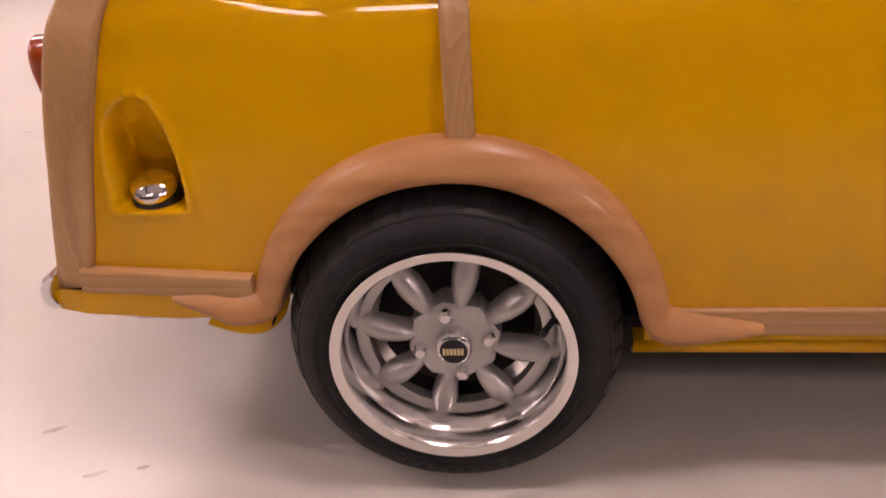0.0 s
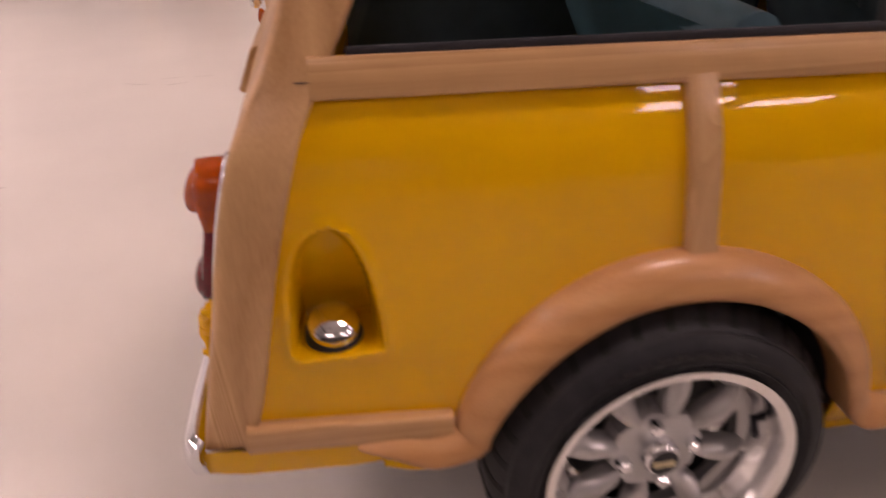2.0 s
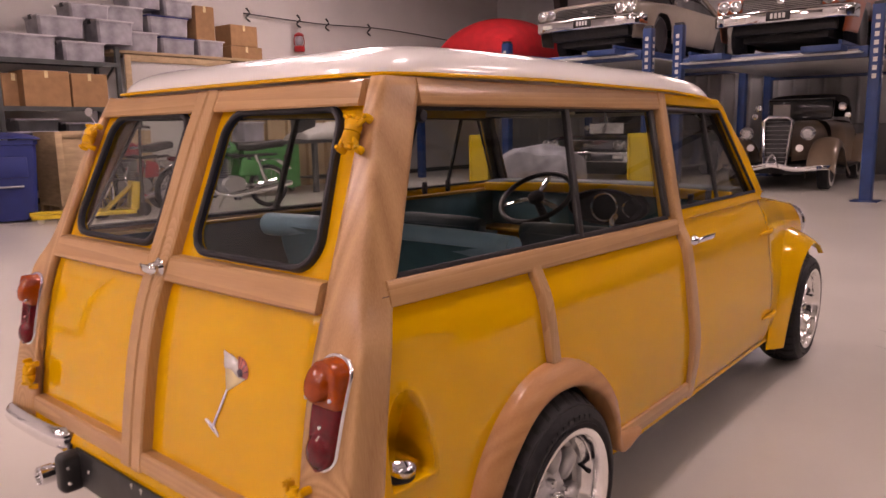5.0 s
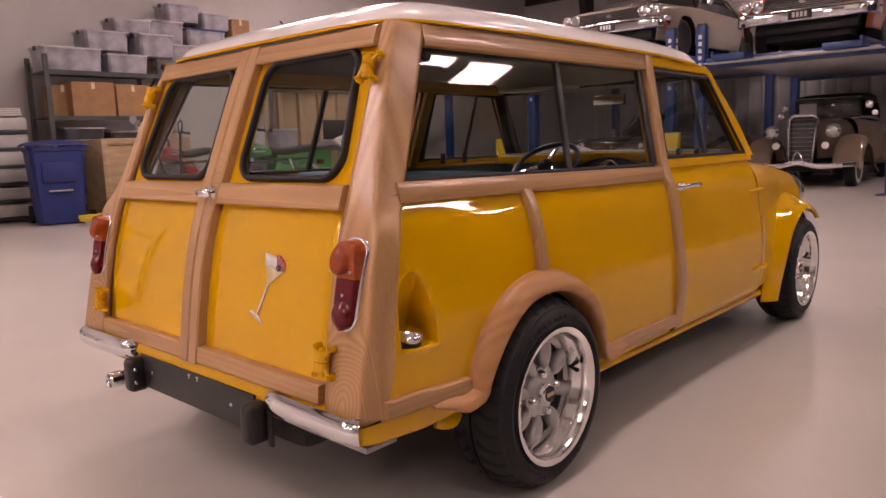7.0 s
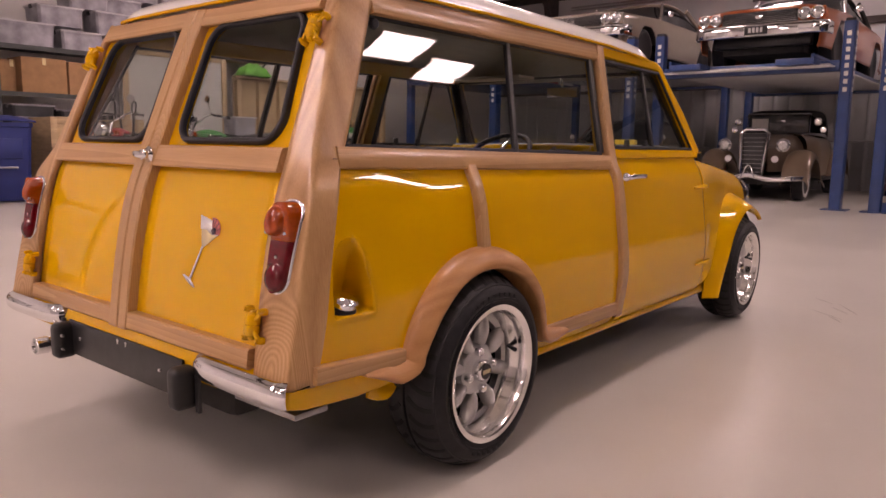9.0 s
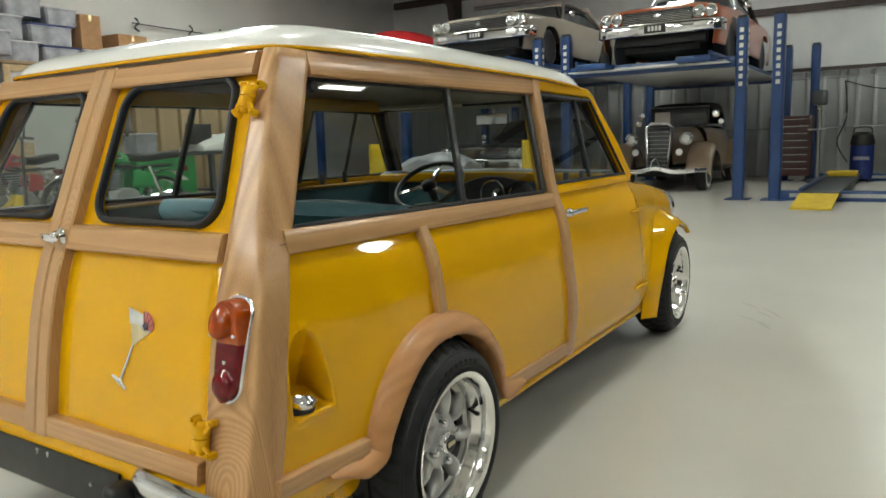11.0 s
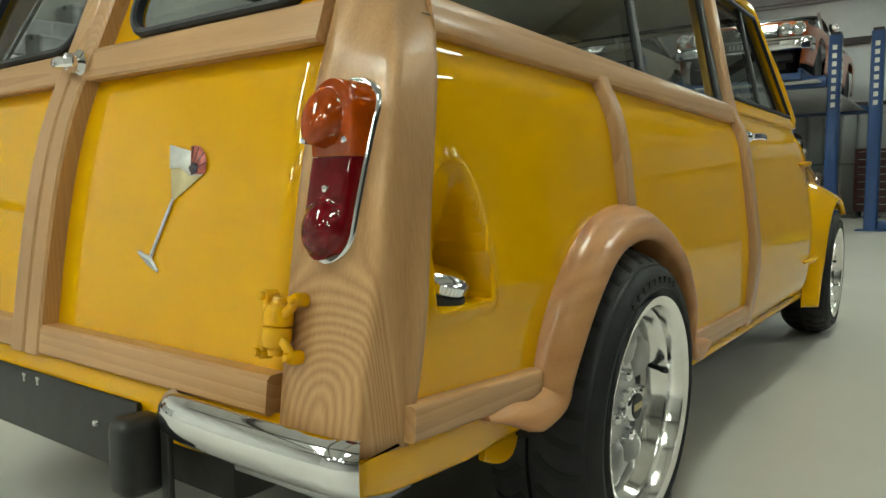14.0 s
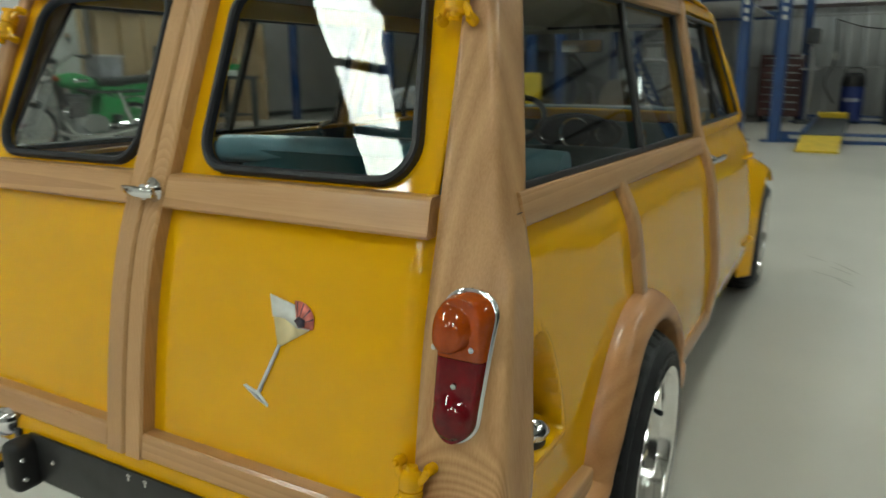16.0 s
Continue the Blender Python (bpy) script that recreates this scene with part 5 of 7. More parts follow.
lamp0 = make_lamp(5.8, -5.0)
# unseen lamps west of the car and at (1.0, -1.05) are added as fill
for x, y in ((7.15, -5.4), (-9.6, -2.6), (-8.8, -0.9), (-7.4, -0.7), (-9.8, 3.6), (-3.6, -1.3), (1.0, -1.05), (1.6, 3.4), (3.0, 3.7), (7.4, 3.5), (7.2, 7.8), (-7.4, 1.2), (12.5, 2.4), (9.2, 6.0), (12.4, -1.6), (3.4, 6.2)):
    copy_thing(lamp0, Matrix.Translation((x, y, 4.55)))
for x, y in ((-3.3, 3.10), (-4.4, 3.43), (-5.5, 3.80)):
    copy_thing(lamp0, Matrix.Translation((x, y, 4.55)) @ Matrix.Rotation(radians(-17), 4, "Z"))
# south lamps, dimmed for the flank's sake; the one at (5.0, -2.4) is added fill
lamp1 = make_lamp(-0.9, -5.6, TUBE_DIM)
for x, y in ((-2.4, -5.9), (3.3, -6.4), (4.7, -6.8), (5.0, -2.4)):
    copy_thing(lamp1, Matrix.Translation((x, y, 4.55)))


# ---- car lifts ----
def post_lift(y0, y1, deck, label, xf=9.75, xb=14.2, ramps=True):
    t = thing("car_lift", label, "car lift", (0, 0, 0), "four-post car lifts")
    for x in (xf, xb):
        for y in (y0, y1):
            p = part("post", sweep([(x, y, 0.012), (x, y, 2.52)], rounded(0.15, 0.16, 0.02, 2), up=(1, 0, 0)), LIFT_BLUE, t)
            part("base_plate", box(x - 0.16, x + 0.16, y - 0.16, y + 0.16, 0, 0.014, 0.002), LIFT_BLUE, p)
            part("top_cap", box(x - 0.06, x + 0.06, y - 0.06, y + 0.06, 2.52, 2.56, 0.004), BLACK, p)
            if x == xf:
                bar = None
                side = -0.0805 if y < (y0 + y1) / 2 else 0.0805
                for k in range(8):
                    z = 2.36 - 0.105 * k
                    if bar is None:
                        bar = part("lettering_bar", box(-0.003, 0.003, -0.026, 0.026, -0.030, 0.030), OFF_WHITE, p, loc=(x - 0.0785, y, z))
                    else:
                        share("lettering_bar", bar, p, Matrix.Translation((x - 0.0785, y, z)))
                    share("lettering_bar", bar, p, Matrix.Translation((x, y + side, z)) @ Matrix.Rotation(radians(90), 4, "Z"))
    for x in (xf, xb):
        c = part("cross_beam", box(x - 0.07, x + 0.07, y0 + 0.085, y1 - 0.085, deck - 0.16, deck - 0.012, 0.01), LIFT_BLUE, t)
        part("stripe", box(x - 0.076, x - 0.071, y0 + 0.2, y1 - 0.2, deck - 0.10, deck - 0.05), STEEL, c)
    mid = (y0 + y1) / 2
    if deck > 1:
        part("drip_tray", box(xf - 0.30, xb + 0.1, y0 + 0.14, y1 - 0.14, deck - 0.105, deck - 0.09, 0.004), METAL_WALL, t, "pale grey steel drip tray")
    for s in (-1, 1):
        r = part("runway", box(xf - 0.45, xb + 0.25, mid + s * 0.75 - 0.24, mid + s * 0.75 + 0.24, deck - 0.085, deck, 0.006), LIFT_BLUE if deck > 1 else MACHINE, t)
        part("runway_rail", box(xf - 0.45, xb + 0.25, mid + s * 0.75 + s * 0.225 - 0.02, mid + s * 0.75 + s * 0.225 + 0.02, deck + 0.002, deck + 0.05, 0.004), LIFT_BLUE, r)
    if ramps == "up":
        for s in (-1, 1):
            part("ramp", box(xf - 0.50, xf - 0.46, mid + s * 0.75 - 0.23, mid + s * 0.75 + 0.23, deck - 0.25, deck + 0.65, 0.008), RAMP_YELLOW, t)
    return t


lift_a = post_lift(0.50, 3.13, 2.03, "blue four-post car lift raised with an orange car on it", ramps=False)
lift_b = post_lift(3.62, 6.30, 2.22, "blue four-post car lift raised with a pewter car on it", ramps=False)
lift_c = post_lift(-2.68, 0.02, 0.15, "empty blue four-post car lift lowered to the floor", ramps=False)
for yy in (-0.58, -2.08):
    part("ramp", sweep([(8.35, yy, 0.015), (9.30, yy, 0.125)], rounded(0.46, 0.02, 0.004, 1)), RAMP_YELLOW, lift_c, "yellow approach ramp")
    part("ramp_wedge", box(12.9, 13.25, yy - 0.23, yy + 0.23, 0.153, 0.24, 0.01), RAMP_YELLOW, lift_c)
for yy, z0 in ((6.58, 0.0), (3.48, 0.0)):
    t = thing("loading_ramp", "safety-yellow steel ramp stood on end beside a lift post", "ramp", (9.3, yy, 0), "stood-up ramps")
    part("tread_plate", box(-0.02, 0.02, -0.22, 0.22, 0.0, 0.93, 0.006), RAMP_YELLOW, t)
    for s in (-1, 1):
        part("side_flange", box(-0.06, -0.022, s * 0.20 - 0.012, s * 0.20 + 0.012, 0.0, 0.93, 0.004), RAMP_YELLOW, t)


# ---- parked cars ----
def car_wheel(parent, x, s, half, r=0.33, w=0.20, rim_mat=None):
    M = Matrix.Translation((x, s * (half - 0.06), r)) @ Matrix.Diagonal((1, -s, 1, 1))
    wh = part("wheel", lathe([(0.0, 0.03), (0.05, 0.028), (0.10, 0.05), (r * 0.60, 0.04), (r * 0.66, 0.0), (r * 0.68, 0.01), (r * 0.66, w), (0, w)], 32, "y"), rim_mat or CHROME, parent, loc=M)
    part("tyre", lathe([(r * 0.66, 0.0), (r * 0.75, -0.012), (r * 0.9, -0.008), (r * 0.98, 0.01), (r, 0.03), (r, w - 0.03), (r * 0.97, w - 0.01), (r * 0.66, w)], 40, "y"), RUBBER, wh)
    return wh


def saloon(name, label, at, paint, roof_mat, L=4.9, W=1.90, hood=0.98, roof=1.36, lamps=4, stripes=False, group="parked cars"):
    """A sixties two-door hardtop; local x runs back from its nose."""
    t = thing(name, label, "car", at, group)
    h = W / 2
    top = [(0.0, hood - 0.24), (0.03, hood - 0.16), (0.15, hood - 0.10), (1.5, hood - 0.02), (3.6, hood - 0.03), (L - 0.2, hood - 0.07), (L, hood - 0.20)]
    wid = [(0.0, 0.90), (0.12, 0.955), (0.6, 1.0), (L - 0.8, 1.0), (L - 0.1, 0.94), (L, 0.88)]

    def under(x):
        z = 0.24
        for ax in (0.92, 3.75):
            if abs(x - ax) < 0.39:
                z = max(z, 0.33 + math.sqrt(max(0, 0.39 ** 2 - (x - ax) ** 2)))
        return min(z, 0.70)

    def shell(u, v):
        x = L * u
        zt, w, zb = lerp(top, x), h * lerp(wid, x), under(x)
        k = abs(2 * v - 1)
        s = -1 if v < 0.5 else 1
        if k > 0.5:
            f = (1 - k) / 0.5
            z = zb + (zt - 0.09 - zb) * f
            return Vector((x, s * w * (0.955 + 0.045 * math.sin(math.pi * min(1, max(0, (z - 0.2) / 0.75)))), z))
        f = k / 0.5
        return Vector((x, s * w * 0.97 * f ** 0.9, zt - 0.09 * f ** 5))

    part("body", grid(shell, 90, 60), paint, t, thick=0.006)
    part("underbody", box(0.25, L - 0.2, -h * 0.62, h * 0.62, 0.20, 0.42, 0.02), DARK, t)
    for x in (0.92, 3.75):
        part("wheel_house", box(x - 0.40, x + 0.40, -h * 0.66, h * 0.66, 0.3, 0.72, 0.03), DARK, t)
    # cabin
    pl = [(1.75, hood - 0.03, 0.80), (2.15, roof - 0.05, 0.66), (2.45, roof, 0.64), (3.05, roof - 0.01, 0.64), (3.35, roof - 0.06, 0.66), (3.95, hood - 0.02, 0.76)]

    def cab(u, v):
        x = 1.75 + 2.2 * u
        z = lerp([(a, b) for a, b, _ in pl], x)
        w = lerp([(a, c) for a, _, c in pl], x) * h / 0.95
        a = math.pi * v
        return Vector((x, -w * math.copysign(abs(math.cos(a)) ** 0.35, math.cos(a)), hood - 0.06 + (z - hood + 0.06) * abs(math.sin(a)) ** 0.3))

    part("greenhouse", grid(cab, 36, 25), DARK_GLASS, t)

    def lid(u, v):
        x = 2.10 + 1.30 * u
        z = lerp([(a, b) for a, b, _ in pl], x)
        return Vector((x, (2 * v - 1) * 0.635 * h / 0.95, z + 0.012 - 0.03 * abs(2 * v - 1) ** 4))

    part("roof", grid(lid, 14, 12), roof_mat, t, thick=0.03)
    for s in (-1, 1):
        part("pillar", sweep([(1.76, s * 0.80 * h / 0.95, hood - 0.04), (2.14, s * 0.665 * h / 0.95, roof - 0.04)], rounded(0.05, 0.04, 0.012, 2)), CHROME, t)
        part("rear_pillar", sweep([(3.95, s * 0.755 * h / 0.95, hood - 0.02), (3.30, s * 0.665 * h / 0.95, roof - 0.04)], rounded(0.05, 0.10, 0.02, 2)), roof_mat, t)
        part("side_mirror", lathe([(0, -0.03), (0.05, -0.02), (0.055, 0.0), (0.04, 0.03), (0, 0.04)], 16, "x", m=Matrix.Translation((1.80, s * (h + 0.03), hood + 0.03))), CHROME, t)
        for x in (0.92, 3.75):
            car_wheel(t, x, s, h)
    # front: grille, lamps, bumper
    zc = hood - 0.26
    g = part("grille", box(-0.015, 0.05, -h * 0.56, h * 0.56, zc - 0.10, zc + 0.08, 0.01), BLACK, t)
    for k in range(7):
        part("grille_bar", box(-0.022, -0.016, -h * 0.55, h * 0.55, zc - 0.088 + 0.025 * k, zc - 0.080 + 0.025 * k), CHROME, g)
    part("grille_badge", lathe([(0, -0.012), (0.05, -0.008), (0.055, 0.004), (0, 0.004)], 20, "x", m=Matrix.Translation((-0.018, 0, zc)) @ Matrix.Diagonal((1, 1, 0.6, 1))), CHROME, g)
    for s in (-1, 1):
        part("lamp_panel", box(-0.012, 0.05, min(s * h * 0.57, s * h * 0.95), max(s * h * 0.57, s * h * 0.95), zc - 0.10, zc + 0.08, 0.015), paint, t)
        for k in (0.66, 0.84)[: lamps // 2]:
            hl = part("headlamp", lathe([(0, -0.03), (0.05, -0.026), (0.078, -0.01), (0.08, 0.02), (0, 0.02)], 28, "x", m=Matrix.Translation((-0.010, s * h * k, zc - 0.005))), HEADLAMP, t)
            part("headlamp_rim", lathe([(0.076, -0.02), (0.090, -0.024), (0.095, 0.0), (0.088, 0.01)], 28, "x", closed=True, m=Matrix.Translation((-0.010, s * h * k, zc - 0.005))), CHROME, hl)
    bm = sweep(spline([(0.25, -h * 0.99, zc - 0.20), (0.0, -h * 0.93, zc - 0.20), (-0.07, -h * 0.5, zc - 0.20), (-0.09, 0, zc - 0.20), (-0.07, h * 0.5, zc - 0.20), (0.0, h * 0.93, zc - 0.20), (0.25, h * 0.99, zc - 0.20)], 40), rounded(0.05, 0.18, 0.02, 3))
    bp = part("front_bumper", bm, CHROME, t)
    part("plate", box(-0.135, -0.118, -0.16, 0.16, zc - 0.27, zc - 0.14, 0.004), BLACK, bp)
    bm = bmesh.new()
    for k in range(4):
        box(-0.139, -0.1355, -0.10 + 0.055 * k, -0.065 + 0.055 * k, zc - 0.24, zc - 0.17, bm=bm)
    part("plate_bars", bm, OFF_WHITE, bp)
    for s in (-1, 1):
        part("side_lamp", box(-0.115, -0.06, s * h * 0.70 - 0.09, s * h * 0.70 + 0.09, zc - 0.235, zc - 0.175, 0.01), OFF_WHITE, bp)
    part("front_valance", box(0.12, 0.30, -h * 0.74, h * 0.74, 0.30, zc - 0.26, 0.02), BLACK, t)
    if stripes:
        for s in (-1, 1):
            part("bonnet_stripe", grid(lambda u, v, s=s: shell(0.035 + 0.3 * u, 0.5 + s * (0.04 + 0.09 * v)) + Vector((0, 0, 0.004)), 20, 4), BLACK, t)
    return t


saloon("parked_car", "burnt-orange seventies coupe with black stripes raised on a lift", (10.15, 1.82, 2.034), ORANGE_CAR, SOFT_TOP, stripes=True)
saloon("parked_car", "pewter-grey sixties hardtop with chrome bumper, raised on a lift", (10.15, 4.96, 2.224), TAN_CAR, TAN_CAR, L=5.2, W=1.98, hood=1.0)
saloon("parked_car", "black coupe parked under the raised pewter car", (10.3, 5.0, 0.0), DARK_CAR, DARK_CAR)


def thirties_car(at):
    t = thing("vintage_car", "taupe-brown thirties roadster with black soft top and whitewall tyres", "car", at, "parked cars")

    def hood(u, v):
        x = 0.12 + 1.45 * u
        w = lerp([(0.1, 0.22), (0.7, 0.33), (1.6, 0.50)], x)
        a = math.pi * v
        return Vector((x, -w * math.copysign(abs(math.cos(a)) ** 0.6, math.cos(a)), 0.45 + lerp([(0.1, 0.60), (1.6, 0.66)], x) * abs(math.sin(a)) ** 0.6))

    part("bonnet", grid(hood, 16, 24), BROWN_CAR, t)

    def tub(u, v):
        x = 1.55 + 2.45 * u
        w = lerp([(1.5, 0.52), (2.0, 0.68), (3.0, 0.70), (3.7, 0.60), (4.0, 0.42)], x)
        a = math.pi * v
        return Vector((x, -w * math.copysign(abs(math.cos(a)) ** 0.35, math.cos(a)), 0.36 + lerp([(1.5, 0.74), (3.0, 0.74), (3.7, 0.62), (4.0, 0.30)], x) * abs(math.sin(a)) ** 0.35))

    part("body", grid(tub, 24, 30), BROWN_CAR, t)

    def soft(u, v):
        x = 1.72 + 1.75 * u
        w = lerp([(1.7, 0.55), (2.2, 0.60), (3.0, 0.60), (3.5, 0.52)], x)
        a = math.pi * v
        z1 = lerp([(1.7, 1.42), (1.95, 1.52), (2.6, 1.55), (3.1, 1.47), (3.5, 1.12)], x)
        zb = lerp([(1.7, 1.40), (2.0, 1.36), (2.75, 1.34), (2.85, 1.06), (3.5, 1.04)], x)
        return Vector((x, -w * math.copysign(abs(math.cos(a)) ** 0.4, math.cos(a)), zb + (z1 - zb) * abs(math.sin(a)) ** 0.5))

    part("soft_top", grid(soft, 26, 20), SOFT_TOP, t)
    part("windscreen", box(1.66, 1.675, -0.50, 0.50, 1.10, 1.42, 0.003), DARK_GLASS, t)
    part("screen_frame", sweep([(1.66, -0.52, 1.08), (1.70, -0.52, 1.44), (1.70, 0.52, 1.44), (1.66, 0.52, 1.08)], ring(0.016, 8), up=(1, 0, 0.1), closed=True), CHROME, t)
    part("screen_card", box(1.645, 1.65, 0.16, 0.44, 1.14, 1.36), OFF_WHITE, t)
    grille = part("grille", grid(lambda u, v: Vector((0.02 + 0.10 * u, (2 * v - 1) * (0.20 - 0.045 * (1 - u)), 0.34 + 0.76 * u)), 10, 8), BLACK, t, thick=0.06)
    for k in range(11):
        u = (k + 0.5) / 11
        part("grille_bar", rod((0.005 + 0.10 * u, -0.19 + 0.045 * (1 - u), 0.34 + 0.76 * u), (0.005 + 0.10 * u, 0.19 - 0.045 * (1 - u), 0.34 + 0.76 * u), 0.0035, 8), STEEL, grille)
    part("grille_shell", sweep([(0.0, -0.16, 0.33), (0.10, -0.21, 1.07), (0.12, -0.14, 1.13), (0.12, 0.14, 1.13), (0.10, 0.21, 1.07), (0.0, 0.16, 0.33)], ring(0.030, 10), up=(1, 0, 0.05)), CHROME, grille)
    for s in (-1, 1):
        def fender(u, v, s=s):
            p = spline([(-0.02, 0, 0.36), (0.10, 0, 0.62), (0.40, 0, 0.82), (0.78, 0, 0.74), (1.10, 0, 0.46), (1.45, 0, 0.33)], 20)
            q = p[min(len(p) - 1, round(u * (len(p) - 1)))]
            c = math.pi * v
            return Vector((q.x, s * (0.66 + 0.21 * math.cos(c) * -1), q.z - 0.16 * (1 - math.sin(c) ** 0.7)))

        part("front_wing", grid(fender, 21, 14), BROWN_CAR, t, thick=0.01)

        def rear_f(u, v, s=s):
            p = spline([(2.62, 0, 0.34), (2.80, 0, 0.68), (3.15, 0, 0.84), (3.55, 0, 0.70), (3.80, 0, 0.40)], 20)
            q = p[min(len(p) - 1, round(u * (len(p) - 1)))]
            c = math.pi * v
            return Vector((q.x, s * (0.74 - 0.17 * math.cos(c)), q.z - 0.14 * (1 - math.sin(c) ** 0.7)))

        part("rear_wing", grid(rear_f, 21, 12), BROWN_CAR, t, thick=0.01)
        part("running_board", box(1.35, 2.75, min(s * 0.58, s * 0.82), max(s * 0.58, s * 0.82), 0.30, 0.34, 0.01), BLACK, t)
        for x in (0.48, 3.18):
            w = car_wheel(t, x, s, 0.80, 0.34, 0.17, RED_PAINT)
            part("whitewall", lathe([(0.235, -0.014), (0.29, -0.016), (0.29, -0.010), (0.235, -0.008)], 40, "y", closed=True), OFF_WHITE, w)
        hl = part("headlamp", lathe([(0, -0.05), (0.07, -0.045), (0.105, -0.02), (0.11, 0.0), (0.10, 0.05), (0.05, 0.12), (0, 0.15)], 28, "x", m=Matrix.Translation((0.06, s * 0.45, 0.88))), CHROME, t)
        part("headlamp_lens", lathe([(0, -0.056), (0.07, -0.05), (0.098, -0.026), (0.09, -0.02), (0, -0.02)], 24, "x", m=Matrix.Translation((0.06, s * 0.45, 0.88))), HEADLAMP, hl)
        part("horn", lathe([(0.055, -0.03), (0.03, 0.0), (0.018, 0.05), (0.015, 0.12), (0, 0.12)], 20, "x", m=Matrix.Translation((0.0, s * 0.36, 0.66))), CHROME, t)
        part("bumper_iron", rod((-0.12, s * 0.34, 0.36), (0.15, s * 0.34, 0.36), 0.02), STEEL, t)
        part("spot_lamp", lathe([(0, -0.04), (0.05, -0.035), (0.07, -0.01), (0.06, 0.03), (0, 0.06)], 20, "x", m=Matrix.Translation((1.58, s * 0.66, 1.30))), CHROME, t)
        part("side_mirror", lathe([(0, -0.02), (0.05, -0.015), (0.05, 0.01), (0, 0.02)], 18, "x", m=Matrix.Translation((1.66, s * 0.74, 1.16))), CHROME, t)
    part("front_bumper", sweep(spline([(0.02, -0.80, 0.37), (-0.10, -0.62, 0.36), (-0.14, -0.3, 0.34), (-0.16, 0, 0.40), (-0.14, 0.3, 0.34), (-0.10, 0.62, 0.36), (0.02, 0.80, 0.37)], 40), rounded(0.025, 0.075, 0.01, 3)), CHROME, t)
    part("bumper_centre", sweep(spline([(-0.17, -0.10, 0.36), (-0.17, -0.04, 0.52), (-0.17, 0.0, 0.56), (-0.17, 0.04, 0.52), (-0.17, 0.10, 0.36)], 20), ring(0.012, 8), up=(1, 0, 0)), CHROME, t)
    part("chassis", box(0.2, 3.9, -0.4, 0.4, 0.24, 0.40, 0.02), DARK, t)
    return t


thirties_car(Matrix.Translation((10.95, 2.02, 0)) @ Matrix.Rotation(radians(3), 4, "Z"))
# red cover over a far vehicle
t = thing("covered_vehicle", "far vehicle under a bright red cloth cover on a blue lift", "covered vehicle", (10.9, 8.1, 0))
part("cover", grid(lambda u, v: Vector((2.6 * u, -0.95 + 1.9 * v, 2.22 + 1.15 * (math.sin(math.pi * u) * math.sin(math.pi * v)) ** 0.22 + 0.02 * math.sin(17 * u + 9 * v))), 30, 24), RED_CLOTH, t, thick=0.01)
part("deck", box(-0.3, 3.2, -1.1, 1.1, 2.08, 2.2, 0.01), LIFT_BLUE, t)
for x in (-0.2, 3.0):
    for y in (-1.15, 1.15):
        part("post", box(x - 0.07, x + 0.07, y - 0.07, y + 0.07, 0, 2.4, 0.01), LIFT_BLUE, t)

# ---- along the north wall ----
def shelf_unit(x0, x1, y0, y1, label):
    t = thing("shelf_unit", label, "shelf", (0, 0, 0))
    for x in (x0, x1):
        for y in (y0, y1):
            part("upright", sweep([(x, y, 0), (x, y, 2.32)], [(-0.03, -0.03), (0.03, -0.03), (0.03, -0.024), (-0.024, -0.024), (-0.024, 0.03), (-0.03, 0.03)], up=(1, 0, 0)), SHELF_GREY, t)
    for z in (0.35, 0.92, 1.45, 2.10):
        part("shelf_board", box(x0, x1, y0, y1, z - 0.02, z, 0.003), SHELF_GREY, t)
        part("shelf_lip", box(x0, x1, y0 - 0.034, y0 - 0.031, z - 0.06, z + 0.005), SHELF_GREY, t)
    return t


shelf_unit(2.55, 4.22, 9.55, 10.25, "dark grey steel shelf rack packed with boxes and tubs")


def storage_bin(x, y, z, w, d, h, label="cloudy plastic storage bin with a snap lid", lid=None, body=None):
    t = thing("storage_bin", label, "storage bin", (x, y, z), "storage bins")
    b = bmesh.new()
    for k, (f, zz) in enumerate(((0.90, 0.0), (0.97, h - 0.03), (1.0, h - 0.03), (1.0, h - 0.005))):
        pass
    rows = []
    for f, zz in ((0.92, 0.002), (0.94, 0.0), (0.98, h - 0.035), (1.0, h - 0.032), (1.0, h - 0.012)):
        rows.append([b.verts.new((w / 2 * f * px, d / 2 * f * py, zz)) for px, py in ((-1, -0.86), (-0.9, -1), (0.9, -1), (1, -0.86), (1, 0.86), (0.9, 1), (-0.9, 1), (-1, 0.86))])
    for a, c in zip(rows, rows[1:]):
        for i in range(8):
            b.faces.new((a[i], a[(i + 1) % 8], c[(i + 1) % 8], c[i]))
    b.faces.new(rows[0])
    part("tub", b, body or CLEAR_BIN, t)
    part("lid", box(-w / 2 - 0.008, w / 2 + 0.008, -d / 2 - 0.008, d / 2 + 0.008, h - 0.012, h + 0.012, 0.006), lid or BIN_LID, t)
    for s in (-1, 1):
        part("latch", box(s * w * 0.5 - 0.012, s * w * 0.5 + 0.012, -0.05, 0.05, h - 0.04, h + 0.02, 0.004), MACHINE, t)
    return t


def carton(x, y, z, w, d, h, turn=0, label="brown cardboard carton taped shut"):
    t = thing("carton", label, "box", Matrix.Translation((x, y, z)) @ Matrix.Rotation(radians(turn), 4, "Z"), "cartons")
    part("box_body", box(-w / 2, w / 2, -d / 2, d / 2, 0, h, 0.004, 1), CARD, t)
    part("tape", box(-0.025, 0.025, -d / 2 - 0.001, d / 2 + 0.001, h - 0.10, h + 0.0015), DECAL_CREAM, t)
    return t


